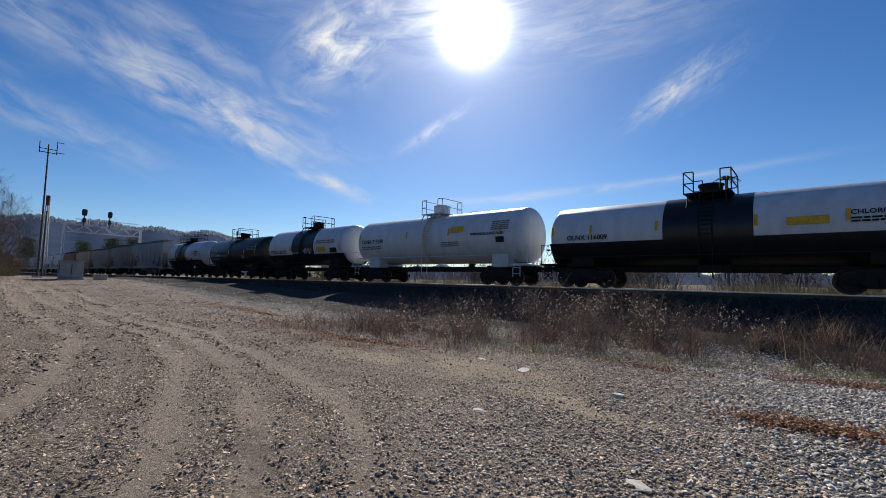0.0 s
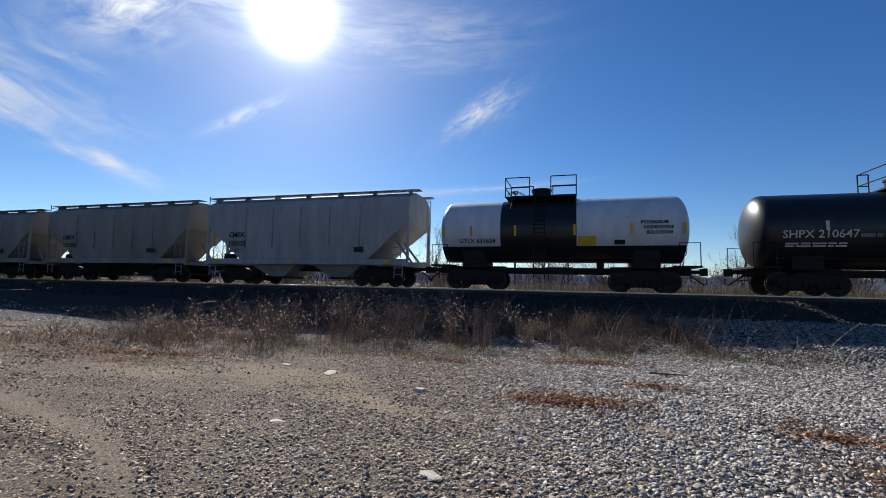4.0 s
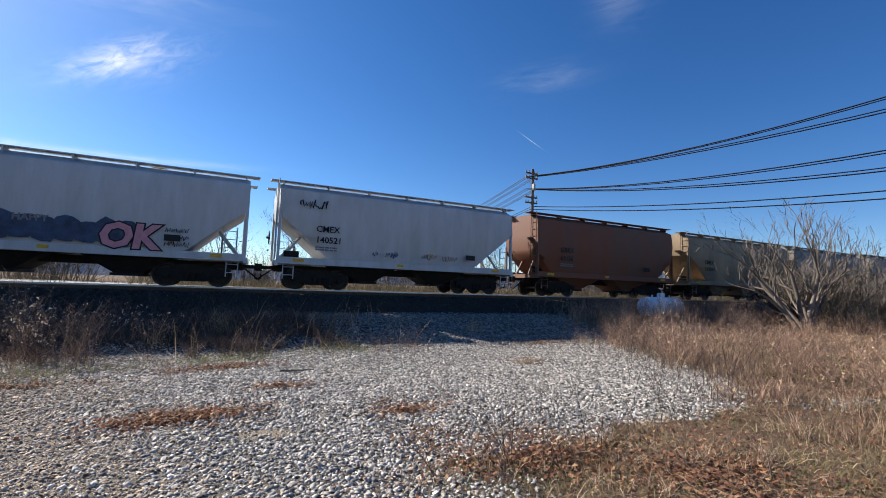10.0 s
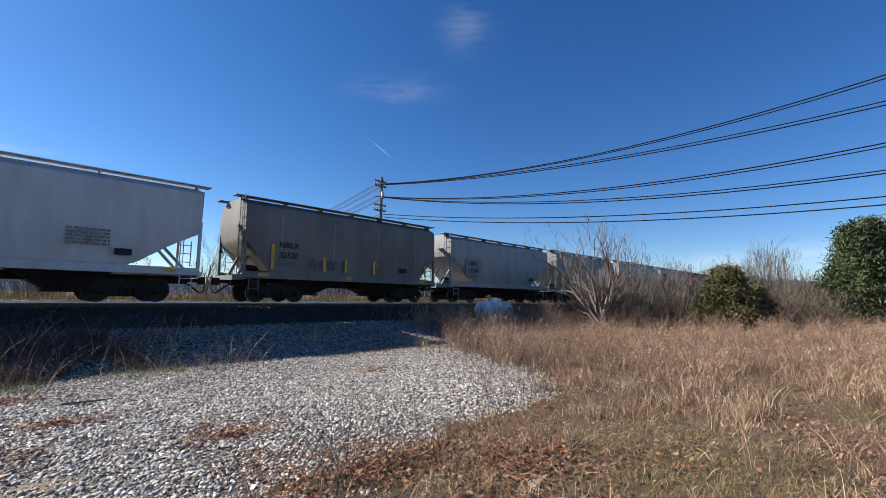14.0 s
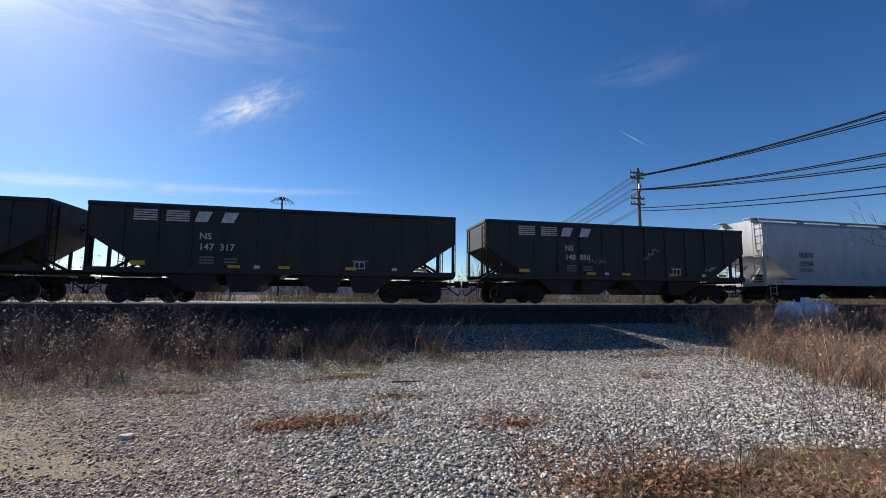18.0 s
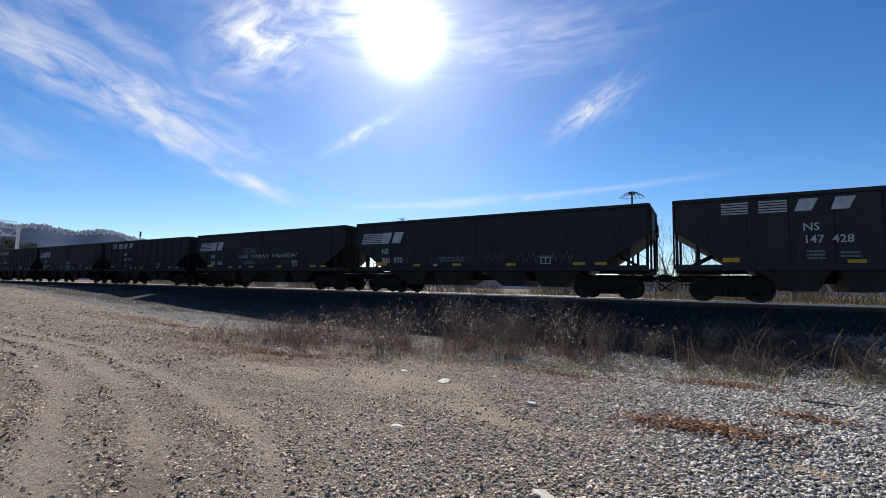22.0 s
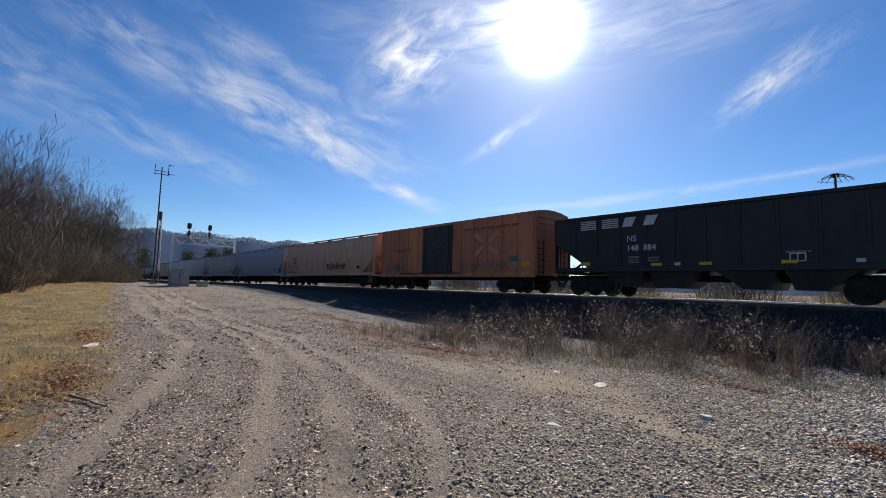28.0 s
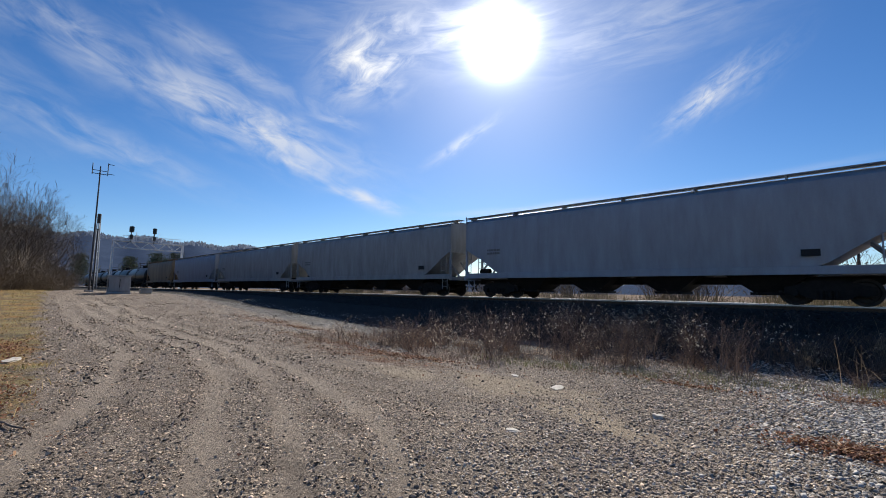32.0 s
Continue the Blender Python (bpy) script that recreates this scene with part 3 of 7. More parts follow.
def running_gear(car, half, truck_x, coupler=0.62):
    """Two trucks with their wheelsets, a centre sill and a coupler with its hose at both ends."""
    for s in (-1, 1):
        tr = part("truck", TRUCK["truck"], None, car, "black cast steel truck with two axles", at=pose(s * truck_x, 0, 0))
        for q in (-1, 1):
            part("side_frame", TRUCK["side_frame"], None, tr, at=pose(0, q * 1.0, 0, 0, 0, 0 if q < 0 else 180))
            WHEELS[q].append(part("wheelset", TRUCK["wheelset"], None, tr, at=pose(q * 0.89, 0, 0.45)))
        bm = bmesh.new()
        a, b = half - 0.3, half + coupler
        box(bm, a, b - 0.18, -0.07, 0.07, 0.8, 0.95)
        prism(bm, [(b - 0.22, -0.14), (b + 0.02, -0.16), (b + 0.08, -0.02), (b - 0.02, 0.0), (b + 0.02, 0.15), (b - 0.2, 0.13)], 0.72, 1.02, "z")
        tube(bm, [(a + 0.25, 0.25, 0.85), (b - 0.25, 0.27, 0.55), (b - 0.02, 0.22, 0.36), (b + 0.06, 0.1, 0.42), (b + 0.05, 0.03, 0.6)], 0.03, 6)
        bm.transform(Matrix.Diagonal((s, s, 1, 1)))
        part("coupler", bm, black_steel, car)
    part("centre_sill", box(bmesh.new(), -half, half, -0.2, 0.2, 0.72, 1.0), black_steel, car)


def ladder(parent, x, y, z0, z1, w, mat, across="x", rungs=7, name="ladder"):
    bm = bmesh.new()
    for k in (-w / 2, w / 2):
        p = (x + k, y) if across == "x" else (x, y + k)
        tube(bm, [(*p, z0), (*p, z1)], 0.022, 5)
    for i in range(rungs):
        z = z0 + (z1 - z0) * (i + 0.5) / rungs
        a, b = ((x - w / 2, y, z), (x + w / 2, y, z)) if across == "x" else ((x, y - w / 2, z), (x, y + w / 2, z))
        tube(bm, [a, b], 0.016, 5)
    return part(name, bm, mat, parent)


def brake_wheel(parent, x, y, z, mat):
    bm = bmesh.new()
    pts = [(x, y + 0.28 * math.cos(a), z + 0.28 * math.sin(a)) for a in [2 * math.pi * k / 16 for k in range(17)]]
    tube(bm, pts, 0.018, 5)
    for k in range(3):
        a = 2.1 * k
        tube(bm, [(x, y, z), pts[int(16 * (k / 3)) % 16]], 0.012, 4)
    tube(bm, [(x - 0.12, y, z), (x + 0.03, y, z)], 0.05, 8)
    part("brake_wheel", bm, mat, parent)


def start_car(name, label, category, off):
    car = new(name)
    tagged(car, label, category, "cars of the passing freight train")
    car.matrix_basis = pose(off, TRACK_Y, RAIL_TOP)
    CARS.append((car, off))
    return car


def covered_hopper(rear, front, paint, frame_paint, label, bays=2, top=4.36, low=1.25, cut=1.95, cut_z=3.0, rise=0.95, seams=5, curved=False, walk_mat=None, dark_end=True):
    """A closed hopper car: a long vaulted body with sloping end sheets, discharge bays, roof walk, hatches and ladders."""
    half, mid = (front - rear) / 2, (front + rear) / 2
    car = start_car("covered_hopper_car", label, "freight car", mid)
    wid = 1.55
    # body: rings of one half-section, with the underside rising towards both ends
    sec = [(0.0, wid - (0.1 if not curved else 0.25)), (0.25, wid - (0.02 if not curved else 0.08)), (0.6, wid), (0.82, wid - 0.02 if not curved else wid - 0.06), (0.9, wid - 0.1), (0.955, wid - 0.45), (1.0, 0.75)]
    stations = [(-half, cut_z + rise), (-half + 0.02, cut_z + 0.15), (-half + 0.12, cut_z - 0.1), (-half + cut * 0.5, (low + cut_z) / 2 + 0.1), (-half + cut, low + 0.12), (-half + cut + 0.3, low)]
    stations = stations + [(-x, z) for x, z in stations[::-1]]
    rings = []
    for x, zb in stations:
        e = 0.0 if abs(x) < half - 0.05 else 0.03
        k = [(max(low + (top - low) * f, zb), w - e) for f, w in sec]
        rings.append([(x, -w, z) for z, w in k] + [(x, w, z) for z, w in k[::-1]])
    bm = loft(bmesh.new(), rings)
    body = part("body", bm, paint, car)
    body.data.shade_smooth()
    body.data.set_sharp_from_angle(angle=radians(28))
    # vertical weld seams on both sides
    for i in range(seams):
        x = -half + cut + 0.5 + (2 * half - 2 * cut - 1.0) * i / max(1, seams - 1)
        for s in (-1, 1):
            y0, y1 = sorted((s * (wid - 0.03), s * (wid + 0.012)))
            part("seam", box(bmesh.new(), x - 0.03, x + 0.03, y0, y1, low + 0.62, top - 0.62), seam_dirt, car)
    # side sills, end platforms, corner posts
    for s in (-1, 1):
        y0, y1 = sorted((s * (wid - 0.14), s * (wid + 0.008)))
        part("side_sill", bevbox(-half, half, y0, y1, 1.02, 1.3, 0.012), frame_paint, car)
        bm = bmesh.new()
        box(bm, s * half - 0.08, s * half + 0.08, -wid, wid, 0.95, 1.16)
        box(bm, s * (half - cut * 0.45) - cut * 0.45, s * (half - cut * 0.45) + cut * 0.45, -wid + 0.15, wid - 0.15, 1.1, 1.16)
        part("end_platform", bm, frame_paint, car)
        for q in (-1, 1):
            bm = bmesh.new()
            box(bm, s * (half - 0.04) - 0.05, s * (half - 0.04) + 0.05, q * (wid - 0.09) - 0.06, q * (wid - 0.09) + 0.06, 1.16, cut_z + 0.4)
            part("corner_post", bm, frame_paint, car)
            bm = bmesh.new()
            tube(bm, [(s * (half - 0.15), q * 0.55, 1.16), (s * (half - cut * 0.55), q * 0.5, (low + cut_z) / 2 + 0.2)], 0.06, 6)
            part("end_brace", bm, frame_paint, car)
            ladder(car, s * (half - 0.55), q * (wid + 0.0), 1.35, 2.3, 0.42, frame_paint, "x", 3, "grab_iron") if q * s < 0 else ladder(car, s * (half + 0.06), q * (wid - 0.35), 1.2, top + 0.1, 0.45, frame_paint, "y", 9)
            ladder(car, s * (half - 0.45), q * (wid - 0.03), 0.42, 1.05, 0.4, frame_paint, "x", 2, "step")
    brake_wheel(car, -half - 0.18, 0.55, 2.2, black_steel)
    part("brake_cylinder", tube(bmesh.new(), [(-half + 0.35, -0.5, 1.45), (-half + 0.95, -0.5, 1.45)], 0.17, 10), black_steel, car)
    # discharge bays
    inner = half - cut - 0.1
    for i in range(bays):
        c = -inner + 2 * inner * (i + 0.5) / bays
        h = inner / bays - 0.08
        bm = bmesh.new()
        loft(bm, [[(c - h, -1.3, low + 0.02), (c + h, -1.3, low + 0.02), (c + h, 1.3, low + 0.02), (c - h, 1.3, low + 0.02)], [(c - 0.4, -0.75, 0.42), (c + 0.4, -0.75, 0.42), (c + 0.4, 0.75, 0.42), (c - 0.4, 0.75, 0.42)]])
        part("discharge_bay", bm, black_steel if dark_end else paint, car)
        bm = box(bmesh.new(), c - 0.5, c + 0.5, -0.85, 0.85, 0.33, 0.43)
        tube(bm, [(c - 0.3, -1.15, 0.4), (c - 0.3, 1.15, 0.4)], 0.03, 6)
        part("outlet_gate", bm, black_steel, car)
    # roof walk on posts, hatches
    wm = walk_mat or frame_paint
    for s in (-1, 1):
        bm = bmesh.new()
        box(bm, -half - 0.35, half + 0.35, s * 0.95 - 0.24, s * 0.95 + 0.24, top + 0.045, top + 0.075)
        part("roof_walk", bm, wm, car, "dull galvanised roof walkway")
        n = 7
        for i in range(n):
            x = -half + 0.15 + (2 * half - 0.3) * i / (n - 1)
            part("walk_bracket", box(bmesh.new(), x - 0.02, x + 0.02, s * 0.95 - 0.22, s * 0.95 + 0.22, top - 0.14, top + 0.045), frame_paint, car)
    n = int(half * 0.9)
    for i in range(n):
        x = -half + 1.0 + (2 * half - 2.0) * i / (n - 1)
        bm = bmesh.new()
        tube(bm, [(x, 0, top - 0.02), (x, 0, top + 0.1)], 0.36, 12)
        part("roof_hatch", bm, frame_paint, car)
    running_gear(car, half, half - 1.75 if half < 7 else half - 2.1)
    return car, half


def coal_hopper(rear, front, label, mark, new_logo=False, ribs=11, number="", group="", bays=4):
    half, mid = (front - rear) / 2, (front + rear) / 2
    car = start_car("open_hopper_car", label, "freight car", mid)
    wid, top, low = 1.55, 3.7, 1.3
    end_z = 2.55
    st = [(-half, end_z), (-half + 1.9, low), (half - 1.9, low), (half, end_z)]
    rings = []
    for x, zb in st:
        rings.append([(x, -wid, zb), (x, -wid, top), (x, -wid + 0.07, top), (x, -wid + 0.07, max(zb + 0.12, top - 0.55)), (x, wid - 0.07, max(zb + 0.12, top - 0.55)), (x, wid - 0.07, top), (x, wid, top), (x, wid, zb)])
    part("body", loft(bmesh.new(), rings), black_paint, car)
    for s in (-1, 1):
        part("end_sheet", box(bmesh.new(), s * half - 0.03, s * half + 0.03, -wid, wid, end_z, top), black_paint, car)
        y0, y1 = sorted((s * (wid - 0.04), s * (wid + 0.07)))
        part("top_chord", bevbox(-half - 0.02, half + 0.02, y0, y1, top - 0.06, top + 0.08, 0.02), black_paint, car)
        part("side_sill", bevbox(-half, half, y0, y1, 1.12, 1.34, 0.015), black_paint, car)
        part("end_chord", bevbox(s * half - 0.07, s * half + 0.07, -wid, wid, top - 0.06, top + 0.08, 0.02), black_paint, car)
        for i in range(ribs):
            x = -half + 1.15 + (2 * half - 2.3) * i / (ribs - 1)
            part("side_post", bevbox(x - 0.05, x + 0.05, min(s * (wid - 0.01), s * (wid + 0.045)), max(s * (wid - 0.01), s * (wid + 0.045)), 1.34 if 1 < i < ribs - 2 else 1.9, top - 0.06, 0.01), black_paint, car)
        part("end_platform", box(bmesh.new(), s * (half - 0.75) - 0.75, s * (half - 0.75) + 0.75, -wid + 0.1, wid - 0.1, 1.06, 1.13), black_steel, car)
        for q in (-1, 1):
            for k in (0.06, 0.75):
                part("corner_post", box(bmesh.new(), s * (half - k) - 0.05, s * (half - k) + 0.05, q * (wid - 0.08) - 0.05, q * (wid - 0.08) + 0.05, 1.34, end_z + 0.05 - k * 0.3), black_steel, car)
            ladder(car, s * (half + 0.05), q * (wid - 0.32), 1.2, top - 0.1, 0.42, black_steel, "y", 7)
            ladder(car, s * (half - 0.4), q * (wid + 0.0), 0.45, 1.1, 0.4, black_steel, "x", 2, "step")
            bm = bmesh.new()
            tube(bm, [(s * (half - 0.1), q * 0.5, 1.13), (s * (half - 1.2), q * 0.5, 1.75)], 0.06, 6)
            part("end_brace", bm, black_steel, car)
    brake_wheel(car, half + 0.16, 0.5, 2.9, black_steel)
    inner = half - 2.2
    for i in range(bays):
        c = -inner + 2 * inner * (i + 0.5) / bays
        h = inner / bays - 0.05
        bm = bmesh.new()
        d = 0.42 if i % 2 == 0 else -0.42
        loft(bm, [[(c - h, -1.45, low + 0.02), (c + h, -1.45, low + 0.02), (c + h, 1.45, low + 0.02), (c - h, 1.45, low + 0.02)], [(c - 0.45 + d, -1.3, 0.45), (c + 0.35 + d, -1.3, 0.45), (c + 0.35 + d, 1.3, 0.45), (c - 0.45 + d, 1.3, 0.45)]])
        part("discharge_bay", bm, black_paint, car)
    running_gear(car, half, half - 1.75)
    y = -wid - 0.06
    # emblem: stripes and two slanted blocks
    if new_logo:
        for k in range(6):
            plate(car, -half + 0.42 + k * 0.03, -half + 1.75 + k * 0.05, 2.6 + k * 0.1, 2.66 + k * 0.1, mark_white, y, "emblem_stripe")
        for x in (1.78, 2.52):
            part("emblem_block", prism(bmesh.new(), [(-half + x, 2.6), (-half + x + 0.55, 2.6), (-half + x + 0.78, 3.18), (-half + x + 0.2, 3.18)], y - 0.004, y + 0.002), mark_white, car)
        letter(car, "NS", -half + 1.85, 2.04, 0.4, mark_white, y)
        if number:
            letter(car, number, -half + 1.85, 1.56, 0.4, mark_white, y)
        small_print(car, -half + 5.6, 1.6, 1.3, 0.25, 2, mark_grey, y)
        strips = ((1.5, 0.75, mark_yellow), (4.0, 0.4, mark_yellow), (6.3, 0.45, mark_yellow), (9.1, 0.45, mark_yellow), (12.1, 0.5, mark_yellow), (13.0, 0.45, mark_yellow), (5.2, 0.22, mark_white))
    else:
        for g in (1.5, 2.6):
            for k in range(5):
                plate(car, -half + g, -half + g + 0.8, 3.12 + k * 0.09, 3.17 + k * 0.09, mark_white, y, "emblem_stripe")
        for x in (3.58, 4.52):
            part("emblem_block", prism(bmesh.new(), [(-half + x, 3.12), (-half + x + 0.45, 3.12), (-half + x + 0.64, 3.53), (-half + x + 0.14, 3.53)], y - 0.004, y + 0.002), mark_white, car)
        letter(car, "NS", -half + 3.78, 2.46, 0.36, mark_white, y)
        if number:
            letter(car, number, -half + 3.78, 2.04, 0.36, mark_white, y)
        small_print(car, -half + 3.85, 1.5, 0.5, 0.34, 3, mark_grey, y)
        small_print(car, -half + 4.7, 1.55, 0.5, 0.24, 2, mark_grey, y)
        strips = ((1.5, 0.5, mark_yellow), (4.85, 0.45, mark_yellow), (6.7, 0.45, mark_yellow), (9.3, 0.45, mark_yellow), (5.8, 0.22, mark_white), (11.2, 0.22, mark_white), (12.2, 0.45, mark_yellow))
    for x, w, mat in strips:
        if x < 2 * half - 1.2:
            z = 1.36 if x > 2 else 1.42
            plate(car, -half + x, -half + x + w, z, z + (0.12 if x > 2 else 0.16), mat, y - 0.02)
    small_print(car, half - 4.4, 1.72, 0.7, 0.12, 1, mark_grey, y)
    bm = bmesh.new()
    for a in ((0, 0.45, 0, 0.04), (0, 0.45, 0.26, 0.3), (0, 0.04, 0, 0.3), (0.41, 0.45, 0, 0.3), (0.2, 0.24, 0, 0.3)):
        box(bm, a[0], a[1], -0.004, 0.002, a[2], a[3])
    part("marking", bm, mark_white, car, at=pose(half - 4.3, y, 1.42))
    return car, half


def tank_car(rear, front, label, shell, bands=(), lower=None, radius=1.45, zc=2.28, rail_mat=None, dome_x=0.0, plat=1.6, box_dome=False, dark_frame=True):
    """A tank car: a dished cylinder on saddles, a valve dome in a railed platform, handrails and end ladders."""
    half, mid = (front - rear) / 2, (front + rear) / 2
    car = start_car("tank_car", label, "freight car", mid)
    frm = black_steel if dark_frame else shell
    rm = rail_mat or black_steel
    zc = zc
    top = zc + radius

    def shell_part(name, x0, x1, r, mat, a0=-math.pi, a1=math.pi, caps=(False, False), lab=""):
        n = 40
        xs = []
        if caps[0]:
            xs += [(x0 + 0.55 * (1 - math.cos(k * math.pi / 16)), math.sin(k * math.pi / 16)) for k in range(1, 8)]
        xs += [(x0 + (0.55 if caps[0] else 0), 1.0), (x1 - (0.55 if caps[1] else 0), 1.0)]
        if caps[1]:
            xs += [(x1 - 0.55 * (1 - math.cos(k * math.pi / 16)), math.sin(k * math.pi / 16)) for k in range(7, 0, -1)]
        full = a1 - a0 > 6.2
        angs = [a0 + (a1 - a0) * k / n for k in range(n if full else n + 1)]
        rings = [[(x, -r * f * math.sin(a), zc + r * f * math.cos(a)) for a in angs] for x, f in xs]
        bm = bmesh.new()
        if full:
            loft(bm, rings, caps[0] or caps[1] or True)
        else:
            vs = [[bm.verts.new(p) for p in q] for q in rings]
            for p, q in zip(vs, vs[1:]):
                for j in range(1, len(p)):
                    bm.faces.new((p[j - 1], p[j], q[j], q[j - 1]))
        ob = part(name, bm, mat, car, lab)
        ob.data.shade_smooth()
        ob.data.set_sharp_from_angle(angle=radians(40))
        return ob

    shell_part("tank", -half, half, radius, shell, caps=(True, True))
    for x0, x1, mat in bands:
        shell_part("band", x0, x1, radius + 0.006, mat)
    if lower:
        ang = math.acos((lower[0] - zc) / radius)
        shell_part("lower_coat", -half + 0.3, half - 0.3, radius + 0.01, lower[1], ang, 2 * math.pi - ang)
    for s in (-1, 1):
        part("saddle", bevbox(s * (half - 1.7) - 0.5, s * (half - 1.7) + 0.5, -1.05, 1.05, 0.95, zc - radius * 0.55, 0.03), frm, car)
        part("stub_sill", box(bmesh.new(), min(s * (half - 3.0), s * half), max(s * (half - 3.0), s * half), -0.3, 0.3, 0.72, 1.05), black_steel, car)
        part("end_platform", box(bmesh.new(), s * (half - 0.3) - 0.45, s * (half - 0.3) + 0.45, -1.5, 1.5, 1.0, 1.07), frm, car)
        for q in (-1, 1):
            ladder(car, s * (half - 0.45), q * 1.48, 0.45, 1.05, 0.4, rm, "x", 2, "step")
            bm = bmesh.new()
            tube(bm, [(s * (half + 0.12), q * 1.42, 1.05), (s * (half + 0.12), q * 1.42, 1.95), (s * (half - 0.6), q * 1.47, 1.95), (s * (half - 0.6), q * 1.47, 1.05)], 0.022, 5)
            part("end_rail", bm, rm, car)
        bm = bmesh.new()
        tube(bm, [(-half + 0.6, s * 1.5, 1.55 - (0.2 if dark_frame else 0.0)), (half - 0.6, s * 1.5, 1.55 - (0.2 if dark_frame else 0.0))], 0.024, 5)
        for k in range(6):
            x = -half + 0.8 + (2 * half - 1.6) * k / 5
            tube(bm, [(x, s * 1.5, 1.35 if dark_frame else 1.55), (x, s * 1.2, 1.25)], 0.018, 4)
        part("handrail", bm, rm, car)
    # platform, valve dome and railing on top
    w = plat / 2
    part("top_platform", box(bmesh.new(), dome_x - w, dome_x + w, -0.95, 0.95, top + 0.02, top + 0.07), rm, car)
    if box_dome:
        part("valve_dome", tube(bmesh.new(), [(dome_x, 0, top - 0.1), (dome_x, 0, top + 0.62)], 0.5, 20), shell, car)
    else:
        bm = bmesh.new()
        tube(bm, [(dome_x, 0, top - 0.1), (dome_x, 0, top + 0.42)], 0.42, 18)
        tube(bm, [(dome_x, 0, top + 0.42), (dome_x, 0, top + 0.5)], 0.46, 18)
        part("valve_dome", bm, rm, car)
    for s in (-1, 1):
        bm = bmesh.new()
        for z in (top + 0.45, top + 0.9):
            tube(bm, [(dome_x + s * 0.45, -0.93, z), (dome_x + s * w, -0.93, z), (dome_x + s * w, 0.93, z), (dome_x + s * 0.45, 0.93, z)], 0.024, 5)
        for x, y in ((s * 0.45, -0.93), (s * w, -0.93), (s * w, 0.93), (s * 0.45, 0.93)):
            tube(bm, [(dome_x + x, y, top + 0.02), (dome_x + x, y, top + 0.9)], 0.024, 5)
        part("railing", bm, rm, car)
        for k in (-w * 0.8, w * 0.8):
            part("platform_brace", tube(bmesh.new(), [(dome_x + k, s * 0.92, top + 0.02), (dome_x + k, s * 1.25, zc + radius * 0.6)], 0.03, 5), rm, car)
        pts = [(dome_x, s * 1.0, top + 0.05)] + [(dome_x, s * (radius + 0.06) * math.sin(a), zc + (radius + 0.06) * math.cos(a)) for a in (0.85, 1.15, 1.45, 1.75)]
        bm = bmesh.new()
        for k in (-0.22, 0.22):
            tube(bm, [(p[0] + k, p[1], p[2]) for p in pts] + [(dome_x + k, s * 1.5, 0.5)], 0.02, 5)
        for i in range(9):
            a = 0.75 + 0.12 * i
            tube(bm, [(dome_x - 0.22, s * (radius + 0.06) * math.sin(a), zc + (radius + 0.06) * math.cos(a)), (dome_x + 0.22, s * (radius + 0.06) * math.sin(a), zc + (radius + 0.06) * math.cos(a))], 0.016, 4)
        part("side_ladder", bm, rm, car)
    bm = bmesh.new()
    tube(bm, [(half * 0.35, 0, zc - radius - 0.25), (half * 0.35, 0, zc - radius + 0.1)], 0.16, 10)
    tube(bm, [(-half * 0.7, -0.9, 0.85), (half * 0.7, -0.9, 0.85)], 0.03, 5)
    box(bm, -0.4, 0.7, -0.9, -0.5, 0.7, 1.0)
    part("outlet_and_piping", bm, black_steel, car)
    brake_wheel(car, half + 0.1, 0.9, 1.9, black_steel)
    running_gear(car, half, half - 1.75)
    return car, half


